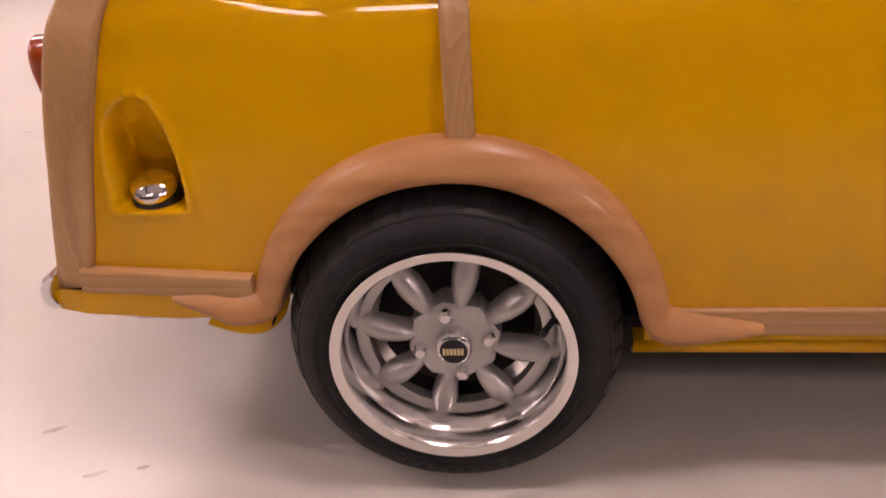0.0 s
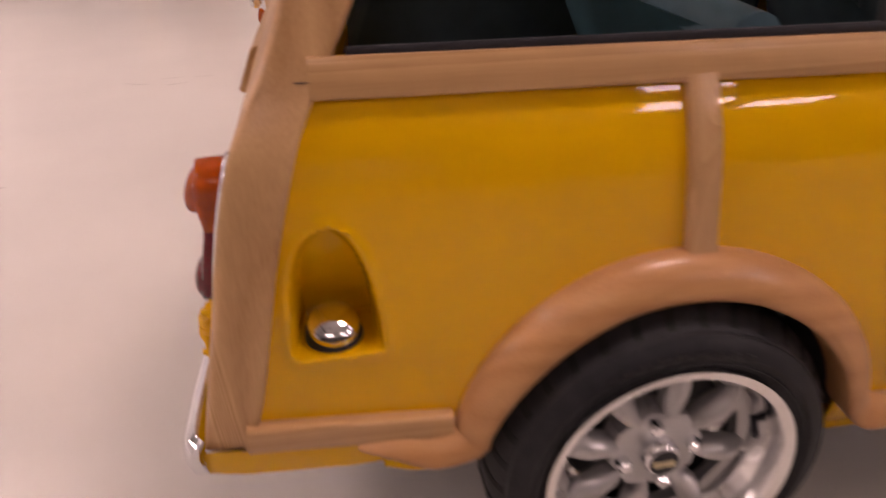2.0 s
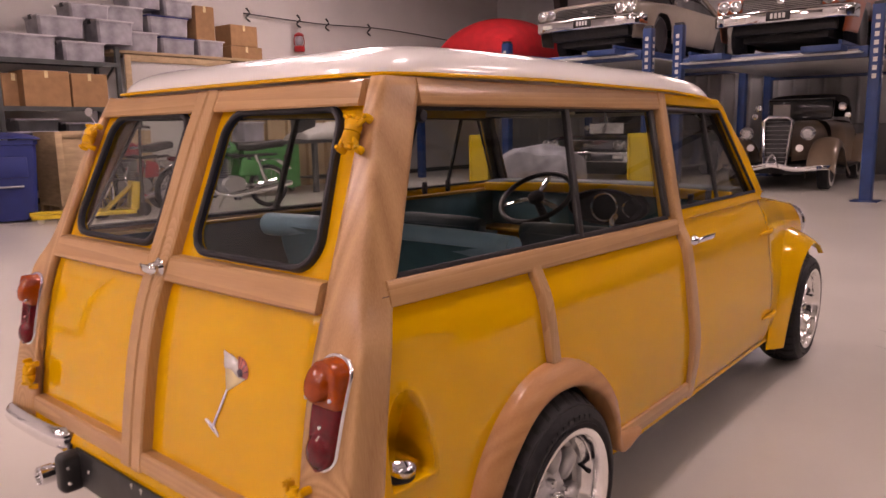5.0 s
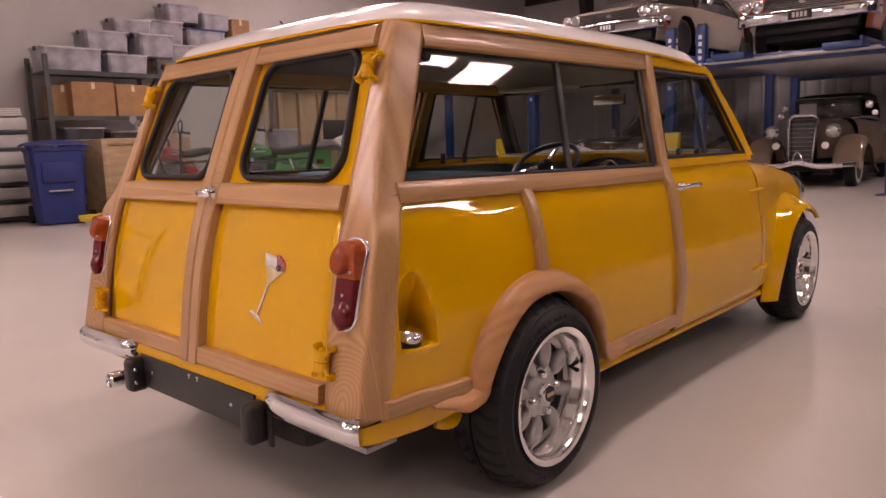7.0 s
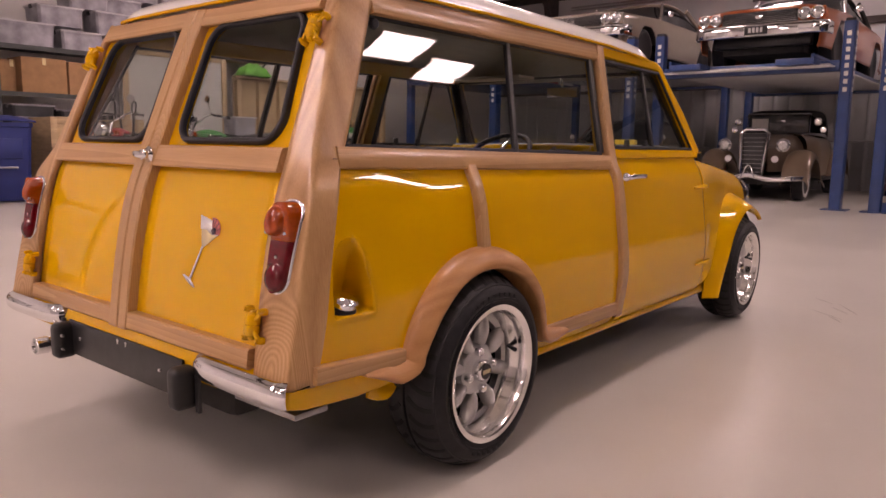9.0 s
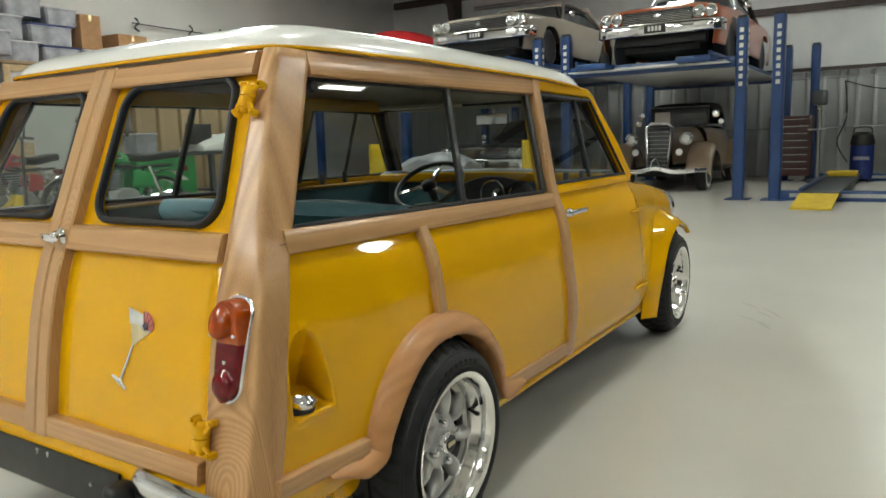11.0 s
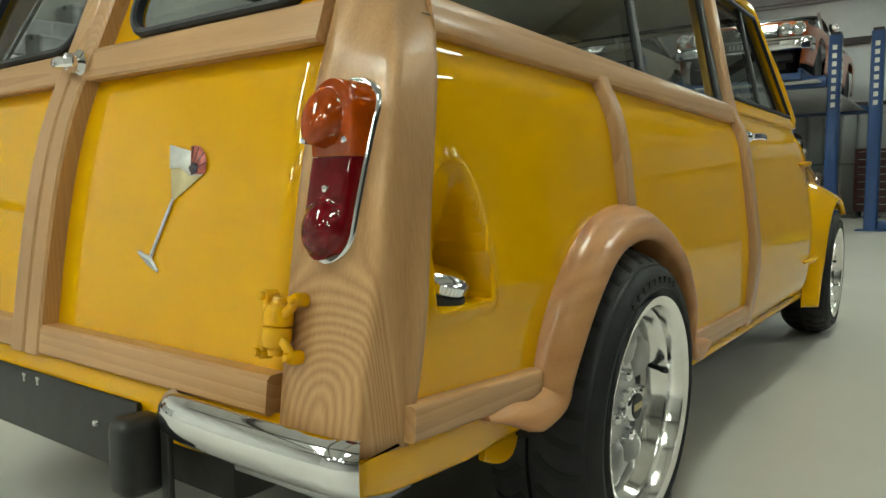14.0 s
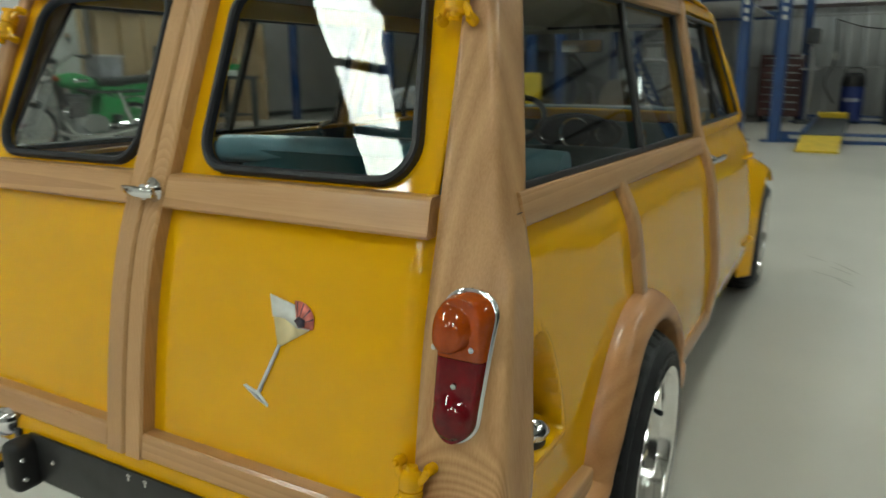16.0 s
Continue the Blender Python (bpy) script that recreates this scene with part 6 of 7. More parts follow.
carton(3.18, 9.80, 1.45, 0.62, 0.5, 0.50), carton(3.78, 9.80, 1.45, 0.52, 0.5, 0.48), carton(2.82, 9.95, 1.45, 0.30, 0.4, 0.46)
for x, y, z, w, h in ((2.98, 9.8, 0.92, 0.6, 0.18), (3.02, 9.8, 1.115, 0.58, 0.16), (3.70, 9.8, 0.92, 0.6, 0.30), (2.95, 9.85, 0.35, 0.6, 0.40), (3.65, 9.85, 0.35, 0.6, 0.40)):
    storage_bin(x, y, z, w, 0.45, h, "grey plastic tub with a clear lid", CLEAR_BIN, MACHINE)
for x, y, z, w, h in ((2.98, 9.9, 2.10, 0.86, 0.34), (3.78, 9.85, 2.10, 0.62, 0.28), (3.55, 10.0, 2.455, 0.66, 0.28), (4.32, 9.95, 2.40, 0.56, 0.34), (4.02, 10.1, 2.77, 0.6, 0.20)):
    storage_bin(x, y, z, w, 0.5, h)
# upper store shelf along the wall, behind the crate panels
st = tagged(part("wall_shelf", box(4.3, 7.6, 9.9, 10.59, 2.30, 2.345, 0.004), PLY), "long plywood store shelf fixed to the wall", "shelf", kind="structure")
for x in (4.5, 5.9, 7.4):
    part("bracket", sweep([(x, 10.56, 1.9), (x, 10.0, 2.29)], rounded(0.03, 0.03, 0.004, 1), up=(1, 0, 0)), SHELF_GREY, st)
for x, z, w, h, blue in ((4.75, 2.345, 0.8, 0.30, 0), (5.50, 2.345, 0.62, 0.26, 1), (6.12, 2.345, 0.50, 0.26, 0), (4.60, 2.67, 0.66, 0.34, 0), (5.35, 2.63, 0.72, 0.30, 1), (4.95, 3.03, 0.58, 0.28, 0), (5.55, 2.955, 0.52, 0.26, 0)):
    storage_bin(x, 10.2, z, w, 0.5, h, "bluish clear storage bin with folded cloth inside" if blue else "cloudy plastic storage bin with a snap lid", BIN_BLUE if blue else BIN_LID)
carton(6.05, 10.2, 2.63, 0.36, 0.4, 0.55), carton(6.85, 10.2, 2.345, 0.66, 0.45, 0.22), carton(6.80, 10.2, 2.57, 0.58, 0.45, 0.36, 3)
# cable with hooks strung along the wall
wire = thing("wall_cable", "thin cable with clips strung along the wall", "cable", (0, 0, 0))
part("cable", sweep(spline([(7.2, 10.5, 3.24), (9.0, 10.5, 3.22), (11.0, 10.5, 3.28), (13.5, 10.5, 3.2)], 24), ring(0.012, 6)), BLACK, wire)
for x in (7.25, 8.45, 9.2, 10.4):
    part("clip", sweep(spline([(x, 10.49, 3.34), (x + 0.05, 10.46, 3.25), (x - 0.04, 10.46, 3.16), (x + 0.06, 10.47, 3.10)], 10), ring(0.018, 6)), BLACK, wire)
t = thing("lantern", "small red hurricane lantern hanging from the wall cable", "lantern", (8.45, 10.46, 2.62))
part("fount", lathe([(0, 0.0), (0.10, 0.0), (0.11, 0.04), (0.10, 0.10), (0.05, 0.12), (0, 0.12)], 20, "z"), RED_PAINT, t)
part("globe", lathe([(0.06, 0.12), (0.085, 0.18), (0.085, 0.24), (0.06, 0.30), (0, 0.30)], 20, "z"), CLEAR_BIN, t)
part("hood", lathe([(0.09, 0.30), (0.10, 0.32), (0.05, 0.37), (0, 0.38)], 20, "z"), RED_PAINT, t)
for s in (-1, 1):
    part("side_tube", sweep(spline([(s * 0.10, 0, 0.08), (s * 0.13, 0, 0.22), (s * 0.08, 0, 0.34)], 10), ring(0.009, 6), up=(0, 1, 0)), RED_PAINT, t)
part("bail", sweep(spline([(-0.08, 0, 0.33), (0, 0, 0.48), (0.08, 0, 0.33)], 12), ring(0.005, 6), up=(0, 1, 0)), STEEL, t)

# wheelie bin
t = thing("wheelie_bin", "dark blue plastic wheelie bin with a closed lid", "bin", Matrix.Translation((2.20, 8.62, 0)) @ Matrix.Rotation(radians(-12), 4, "Z"))
b = bmesh.new()
rows = []
for f, z in ((0.80, 0.04), (0.82, 0.02), (0.97, 0.94), (1.02, 0.95), (1.02, 1.0)):
    rows.append([b.verts.new((0.33 * f * px, 0.36 * f * py, z)) for px, py in ((-1, -0.85), (-0.85, -1), (0.85, -1), (1, -0.85), (1, 0.85), (0.85, 1), (-0.85, 1), (-1, 0.85))])
for a, c in zip(rows, rows[1:]):
    for i in range(8):
        b.faces.new((a[i], a[(i + 1) % 8], c[(i + 1) % 8], c[i]))
b.faces.new(rows[0])
part("tub", b, BIN_BLUE, t)
part("lid", grid(lambda u, v: Vector((-0.36 + 0.72 * u, -0.40 + 0.84 * v, 1.0 + 0.10 * math.sin(math.pi * min(1, 0.1 + 0.7 * v)) * math.sin(math.pi * (0.06 + 0.88 * u)) ** 0.4)), 14, 12), BIN_BLUE, t, thick=0.015)
part("grab_bar", rod((-0.14, -0.345, 0.44), (0.14, -0.345, 0.44), 0.012), STEEL, t)
part("front_panel", box(-0.20, 0.20, -0.352, -0.325, 0.55, 0.80, 0.01), BIN_BLUE, t)
for s in (-1, 1):
    part("bin_wheel", lathe([(0, -0.03), (0.11, -0.03), (0.12, -0.02), (0.12, 0.02), (0.11, 0.03), (0, 0.03)], 24, "x", m=Matrix.Translation((s * 0.29, 0.32, 0.12))), RUBBER, t)
# white tray stack
for k in range(6):
    t = thing("tray", "white plastic stacking tray on dark runners", "tray", (1.72, 9.7, 0.03 + 0.235 * k), "stack of trays")
    part("tray_body", box(-0.45, 0.45, -0.30, 0.30, 0.05, 0.215, 0.015), GREY_PLASTIC, t)
    part("runner", box(-0.46, 0.46, -0.31, 0.31, 0.0, 0.05, 0.01), MACHINE, t)
t = thing("folded_sheets", "loose stack of folded white card sheets", "sheets", (1.72, 9.7, 1.44))
for k in range(4):
    part("sheet", box(-0.42 + 0.02 * k, 0.42 - 0.01 * k, -0.28, 0.28, 0.0 + 0.03 * k, 0.025 + 0.03 * k, 0.004, m=Matrix.Rotation(radians(2 * k - 3), 4, "Z")), OFF_WHITE, t)
# plywood shipping crate
t = thing("shipping_crate", "plywood shipping crate with red stencilled bars, on a pallet", "crate", (3.50, 9.0, 0))
part("crate_body", box(-0.62, 0.66, -0.30, 0.45, 0.12, 1.10, 0.006), PLY, t)
for x in (-0.60, 0.64):
    part("batten", box(x - 0.045, x + 0.045, -0.322, -0.302, 0.12, 1.10, 0.003), PLY, t)
for z in (0.16, 1.06):
    part("batten", box(-0.555, 0.595, -0.322, -0.302, z - 0.045, z + 0.045, 0.003), PLY, t)
for k in range(6):
    part("stencil_bar", box(-0.02 + 0.10 * k, 0.055 + 0.10 * k, -0.3035, -0.3012, 0.86 - 0.006 * k, 0.95 - 0.006 * k), RED_PAINT, t)
part("stencil_mark", lathe([(0, -0.002), (0.06, -0.002), (0.06, 0.0), (0, 0.0)], 20, "y", m=Matrix.Translation((-0.12, -0.3015, 0.91))), RED_PAINT, t)
for y in (-0.25, 0.1, 0.4):
    part("pallet_runner", box(-0.62, 0.66, y - 0.05, y + 0.05, 0.0, 0.10, 0.004), PLY, t)
part("pallet_deck", box(-0.64, 0.68, -0.33, 0.47, 0.10, 0.119, 0.003), PLY, t)
# sack truck
t = thing("hand_truck", "black tubular hand truck leaning against the crate", "hand truck", (3.62, 8.55, 0))
part("frame", sweep(spline([(-0.2, 0.0, 0.06), (-0.2, 0.06, 0.6), (-0.19, 0.10, 1.08), (-0.10, 0.11, 1.16), (0.10, 0.11, 1.16), (0.19, 0.10, 1.08), (0.2, 0.06, 0.6), (0.2, 0.0, 0.06)], 48), ring(0.014, 8), up=(0, 1, 0)), BLACK, t)
for z in (0.3, 0.6, 0.85):
    part("cross_bar", rod((-0.2, 0.03 + 0.05 * z, z), (0.2, 0.03 + 0.05 * z, z), 0.01), BLACK, t)
part("toe_plate", box(-0.2, 0.2, -0.20, 0.02, 0.0, 0.012, 0.002), MACHINE, t)
for s in (-1, 1):
    part("truck_wheel", lathe([(0, -0.03), (0.09, -0.03), (0.11, 0), (0.09, 0.03), (0, 0.03)], 24, "x", m=Matrix.Translation((s * 0.22, 0.12, 0.11))), RUBBER, t)
# pallet jack
t = thing("pallet_jack", "yellow hand pallet jack with a black tiller", "pallet jack", Matrix.Translation((2.75, 7.9, 0)) @ Matrix.Rotation(radians(-18), 4, "Z"))
for s in (-1, 1):
    part("fork", box(-0.55, 0.62, s * 0.20 - 0.08, s * 0.20 + 0.08, 0.06, 0.11, 0.008), RAMP_YELLOW, t)
    part("load_roller", lathe([(0, -0.04), (0.04, -0.04), (0.04, 0.04), (0, 0.04)], 16, "y", m=Matrix.Translation((-0.45, s * 0.2, 0.04))), OFF_WHITE, t)
part("mast", sweep([(0.62, 0, 0.10), (0.66, 0, 0.45)], rounded(0.10, 0.34, 0.02, 2), up=(0, 1, 0)), RAMP_YELLOW, t)
part("brace", sweep([(0.30, 0, 0.11), (0.64, 0, 0.42)], rounded(0.03, 0.20, 0.01, 2), up=(0, 1, 0)), RAMP_YELLOW, t)
part("pump", lathe([(0.05, 0.1), (0.05, 0.5), (0.03, 0.55), (0, 0.55)], 16, "z", m=Matrix.Translation((0.72, 0, 0))), MACHINE, t)
part("tiller", rod((0.74, 0, 0.4), (0.78, 0, 1.15), 0.018), BLACK, t)
part("tiller_loop", sweep(spline([(0.78, 0, 1.10), (0.78, -0.13, 1.16), (0.79, -0.12, 1.28), (0.79, 0.12, 1.28), (0.78, 0.13, 1.16), (0.78, 0, 1.10)], 30), ring(0.013, 8), up=(1, 0, 0)), BLACK, t)
for s in (-1, 1):
    part("steer_wheel", lathe([(0, -0.03), (0.09, -0.03), (0.09, 0.03), (0, 0.03)], 20, "y", m=Matrix.Translation((0.74, s * 0.06, 0.09))), RUBBER, t)
# tall crate side leaning on the wall
t = thing("board_panel", "tall pale plywood panel framed with battens, stood against the wall", "panel", (5.35, 9.70, 0))
part("sheet", box(-0.95, 0.95, 0.0, 0.02, 0.0, 2.26, 0.003), GREY_PLASTIC, t)
for x in (-0.90, 0.90):
    part("batten", box(x - 0.05, x + 0.05, -0.025, -0.002, 0, 2.26, 0.003), PLY, t)
part("batten", box(-0.85, 0.85, -0.025, -0.002, 2.16, 2.26, 0.003), PLY, t)
# framed plywood divider with studs
t = thing("stud_divider", "bare plywood divider with pale timber studs", "divider", (0, 0, 0))
part("sheathing", box(6.55, 10.4, 9.86, 9.88, 0, 1.95, 0.002), PLY, t)
for k in range(9):
    part("stud", box(6.58 + 0.47 * k, 6.67 + 0.47 * k, 9.765, 9.858, 0, 1.91, 0.003), PLY, t)
part("top_plate", box(6.55, 10.4, 9.76, 9.88, 1.951, 1.99, 0.003), PLY, t)
t = thing("green_tarp", "crumpled bright green tarp on top of the divider", "tarp", (6.95, 9.80, 1.99))
part("cloth", grid(lambda u, v: Vector((0.62 * (u - 0.5), 0.4 * (v - 0.5), 0.005 + 0.22 * (math.sin(math.pi * u) * math.sin(math.pi * v)) ** 0.5 + 0.03 * math.sin(19 * u) * math.sin(13 * v))), 20, 14), GREEN_BRIGHT, t, thick=0.01)

# ---- workbench and machines ----
t = thing("workbench", "long dark workbench crowded with tools", "workbench", (7.0, 8.75, 0))
part("top", box(-1.7, 1.7, -0.40, 0.40, 0.84, 0.90, 0.006), MACHINE, t)
for x in (-1.6, 0, 1.6):
    for y in (-0.34, 0.34):
        part("leg", box(x - 0.04, x + 0.04, y - 0.04, y + 0.04, 0, 0.84, 0.003), SHELF_GREY, t)
part("drawer_bank", box(-1.45, -0.35, -0.36, 0.36, 0.12, 0.835, 0.01), GREEN_PAINT, t)
part("lower_shelf", box(0.1, 1.55, -0.34, 0.34, 0.22, 0.25, 0.003), SHELF_GREY, t)
t = thing("monitor", "black flat monitor standing on the workbench", "monitor", (6.95, 8.62, 0.90))
part("screen", box(-0.26, 0.26, -0.02, 0.02, 0.12, 0.46, 0.008), BLACK, t)
part("stand", box(-0.03, 0.03, -0.01, 0.03, 0.014, 0.13, 0.004), BLACK, t)
part("foot", box(-0.12, 0.12, -0.08, 0.08, 0.0, 0.015, 0.004), BLACK, t)
t = thing("white_sheet", "white dust sheet bundled over parts on the workbench", "dust sheet", (7.6, 8.75, 0.90))
part("cloth", grid(lambda u, v: Vector((1.5 * (u - 0.5), 0.7 * (v - 0.5), 0.005 + 0.30 * (math.sin(math.pi * u) * math.sin(math.pi * v)) ** 0.35 + 0.05 * math.sin(11 * u + 3) * math.sin(9 * v))), 30, 20), SHEET, t, thick=0.01)
storage_bin(5.9, 8.75, 0.90, 0.42, 0.36, 0.30)
carton(8.45, 8.7, 0.90, 0.34, 0.3, 0.3)
t = thing("tool_case", "green steel tool case on the workbench", "tool case", (8.15, 8.55, 0.90))
part("case", box(-0.20, 0.20, -0.12, 0.12, 0.0, 0.20, 0.015), GREEN_PAINT, t)
part("case_handle", sweep(spline([(-0.08, 0, 0.19), (-0.07, 0, 0.24), (0.07, 0, 0.24), (0.08, 0, 0.19)], 12), ring(0.009, 6), up=(0, 1, 0)), BLACK, t)
# plastic-wrapped parts on the floor
t = thing("wrapped_parts", "large pieces wrapped in clear plastic on a low trolley", "wrapped parts", (9.0, 5.1, 0))
part("trolley", box(-0.35, 0.35, -0.75, 0.75, 0.10, 0.16, 0.01), MACHINE, t)
for x in (-0.28, 0.28):
    for y in (-0.65, 0.65):
        part("castor", lathe([(0, -0.02), (0.05, -0.02), (0.05, 0.02), (0, 0.02)], 16, "x", m=Matrix.Translation((x, y, 0.05))), RUBBER, t)
part("wrapping", grid(lambda u, v: Vector((0.7 * (u - 0.5), 1.4 * (v - 0.5), 0.162 + 0.58 * (math.sin(math.pi * u) * math.sin(math.pi * v)) ** 0.12 + 0.03 * math.sin(12 * v + 5 * u))), 20, 30), CLEAR_BIN, t, thick=0.008)


# ---- motorcycles ----
def motorbike(at, paint, label):
    t = thing("motorcycle", label, "motorcycle", at, "motorcycles")
    for x, r in ((0.0, 0.32), (1.30, 0.30)):
        w = part("wheel", lathe([(r - 0.065, -0.016), (r - 0.045, -0.022), (r - 0.045, 0.022), (r - 0.065, 0.016)], 40, "y", closed=True, m=Matrix.Translation((x, 0, r))), CHROME, t)
        part("tyre", lathe([(r - 0.055, -0.034), (r - 0.02, -0.048), (r, -0.02), (r, 0.02), (r - 0.02, 0.048), (r - 0.055, 0.034)], 40, "y", closed=True, m=Matrix.Translation((x, 0, r))), RUBBER, w)
        part("hub", lathe([(0, -0.06), (0.06, -0.06), (0.075, -0.03), (0.075, 0.03), (0.06, 0.06), (0, 0.06)], 20, "y", m=Matrix.Translation((x, 0, r))), STEEL, w)
        for k in range(18):
            a = 2 * math.pi * k / 18
            part("wire_spoke", rod((x + 0.05 * math.cos(a), 0.035 * (-1) ** k, r + 0.05 * math.sin(a)), (x + (r - 0.06) * math.cos(a + 0.25), 0, r + (r - 0.06) * math.sin(a + 0.25)), 0.004, 5), CHROME, w)
    for s in (-1, 1):
        part("fork_leg", rod((0.0, s * 0.085, 0.32), (0.20, s * 0.085, 0.72), 0.028), STEEL, t)
        part("fork_tube", rod((0.19, s * 0.085, 0.70), (0.32, s * 0.085, 1.02), 0.020), CHROME, t)
        part("swing_arm", rod((0.76, s * 0.09, 0.36), (1.30, s * 0.09, 0.30), 0.020), CHROME, t)
        part("shock", rod((1.20, s * 0.11, 0.36), (1.06, s * 0.11, 0.74), 0.028), CHROME, t)
        part("down_tube", rod((0.34, s * 0.03, 0.86), (0.50, s * 0.10, 0.30), 0.018), BLACK, t)
        part("frame_rail", sweep(spline([(0.34, s * 0.05, 0.90), (0.75, s * 0.09, 0.74), (1.40, s * 0.10, 0.74)], 16), ring(0.018, 8), up=(0, 1, 0)), BLACK, t)
        part("side_cover", grid(lambda u, v, s=s: Vector((0.78 + 0.30 * u + 0.06 * v, s * (0.125 + 0.02 * math.sin(math.pi * u) * math.sin(math.pi * v)), 0.46 + 0.24 * v * (1 - 0.25 * u))), 10, 8), paint, t, thick=0.008)
        part("grip", rod((0.48, s * 0.30, 1.15), (0.54, s * 0.42, 1.13), 0.018), BLACK, t)
        part("indicator", lathe([(0, -0.03), (0.03, -0.02), (0.035, 0.01), (0, 0.03)], 14, "x", m=Matrix.Translation((0.26, s * 0.20, 0.90))), AMBER, t)
        part("mirror", lathe([(0, -0.01), (0.055, -0.008), (0.055, 0.01), (0, 0.012)], 16, "x", m=Matrix.Translation((0.38, s * 0.34, 1.34))), CHROME, t)
        part("mirror_stem", rod((0.46, s * 0.28, 1.15), (0.39, s * 0.34, 1.31), 0.007, 6), CHROME, t)

    def tank(u, v):
        x = 0.36 + 0.50 * u
        k = math.sin(math.pi * (0.10 + 0.84 * u)) ** 0.6
        a = 2 * math.pi * v
        return Vector((x, 0.135 * k * math.cos(a), 0.86 - 0.05 * u + (0.125 if math.sin(a) > 0 else 0.075) * k * math.sin(a)))

    part("fuel_tank", grid(tank, 18, 24, wrap_v=True), paint, t)
    part("tank_badge", box(0.48, 0.68, -0.138, -0.130, 0.85, 0.89, 0.003), CHROME, t)
    part("seat", sweep(spline([(0.80, 0, 0.86), (1.05, 0, 0.845), (1.30, 0, 0.87), (1.52, 0, 0.89)], 16), rounded(0.23, 0.10, 0.04, 3)), BLACK, t)
    part("rear_mudguard", sweep(spline([(1.02, 0, 0.58), (1.22, 0, 0.66), (1.45, 0, 0.66), (1.66, 0, 0.52)], 16), rounded(0.15, 0.012, 0.005, 1)), CHROME, t)
    part("front_mudguard", sweep(spline([(-0.26, 0, 0.56), (-0.08, 0, 0.67), (0.14, 0, 0.65), (0.30, 0, 0.50)], 16), rounded(0.13, 0.012, 0.005, 1)), CHROME, t)
    part("tail_lamp", box(1.60, 1.67, -0.06, 0.06, 0.64, 0.72, 0.012), RED_LENS, t)
    eng = part("engine", lathe([(0, -0.17), (0.11, -0.17), (0.13, -0.14), (0.13, 0.14), (0.11, 0.17), (0, 0.17)], 20, "y", m=Matrix.Translation((0.70, 0, 0.36)) @ Matrix.Diagonal((1.4, 1, 0.9, 1))), STEEL, t)
    part("crankcase", box(0.46, 0.80, -0.13, 0.13, 0.24, 0.46, 0.04), STEEL, eng)
    part("cylinder", box(0.46, 0.64, -0.12, 0.12, 0.44, 0.72, 0.02), MACHINE, eng)
    for k in range(8):
        part("cooling_fin", box(0.43, 0.67, -0.15, 0.15, 0.47 + 0.030 * k, 0.479 + 0.030 * k, 0.003), STEEL, eng)
    for s in (-1, 1):
        part("exhaust", sweep(spline([(0.46, s * 0.09, 0.62), (0.34, s * 0.14, 0.46), (0.46, s * 0.18, 0.26), (0.80, s * 0.19, 0.24), (1.55, s * 0.20, 0.34)], 30), ring(0.032, 10), scale=[(0.75, 0.75)] * 16 + [(1.3, 1.3)] * 13), CHROME, t)
    part("handlebar", sweep(spline([(0.54, -0.42, 1.13), (0.46, -0.26, 1.16), (0.34, -0.08, 1.04), (0.34, 0.08, 1.04), (0.46, 0.26, 1.16), (0.54, 0.42, 1.13)], 30), ring(0.014, 8)), CHROME, t)
    part("headlamp", lathe([(0, -0.05), (0.07, -0.045), (0.095, -0.01), (0.085, 0.06), (0, 0.11)], 24, "x", m=Matrix.Translation((0.20, 0, 0.93))), CHROME, t)
    for s in (-1, 1):
        part("dial", lathe([(0, -0.03), (0.045, -0.03), (0.05, 0.03), (0, 0.03)], 18, "z", m=Matrix.Translation((0.32, s * 0.055, 1.09))), BLACK, t)
    part("side_stand", rod((0.70, 0.06, 0.28), (0.66, 0.26, 0.012), 0.014), CHROME, t)
    return t


motorbike(Matrix.Translation((3.75, 7.25, 0)) @ Matrix.Rotation(radians(-6), 4, "Z"), GREEN_PAINT, "green vintage motorcycle with chrome wheels and handlebar")
motorbike(Matrix.Translation((2.95, 7.75, 0)) @ Matrix.Rotation(radians(28), 4, "Z"), RED_PAINT, "red vintage motorcycle with chrome wheels")

# ---- by the partition ----
for x in (-1.12, -0.66):
    for z in (0, 0.375):
        storage_bin(x, 6.10, z, 0.42, 0.46, 0.36, "black plastic tote with a yellow lid and white label", TOTE_LID, TOTE)
    for z in (0, 0.375):
        tagged(part("tote_label", box(x - 0.07, x + 0.07, 5.862, 5.8645, z + 0.22, z + 0.29), OFF_WHITE), "blank white paper label stuck on a tote", "label")
tyre_src = None
for k in range(5):
    M = Matrix.Translation((-0.10, 6.35, 0.10 + 0.2 * k))
    if tyre_src is None:
        tyre_src = tagged(part("tyre", lathe([(0.19, -0.09), (0.24, -0.1), (0.29, -0.095), (0.315, -0.07), (0.32, 0.0), (0.315, 0.07), (0.29, 0.095), (0.24, 0.1), (0.19, 0.09)], 40, "z", closed=True), RUBBER, None, loc=M), "black car tyre lying in a stack", "tyre", "stacked tyres")
    else:
        copy_thing(tyre_src, M)
t = thing("timber_cupboard", "reddish-brown timber cupboard standing by the tyres", "cupboard", (0.35, 6.85, 0))
part("carcass", box(-0.02, 0.24, -0.30, 0.30, 0, 1.5, 0.008), BROWN_WOOD, t)
part("door", box(-0.01, 0.23, -0.322, -0.303, 0.05, 1.45, 0.005), BROWN_WOOD, t)
t = thing("brown_door", "brown stained flush door in the partition", "door", (-1.65, 7.14, 0))
part("door_leaf", box(-0.40, 0.40, 0.0, 0.045, 0.01, 2.04, 0.004), BROWN_WOOD, t)
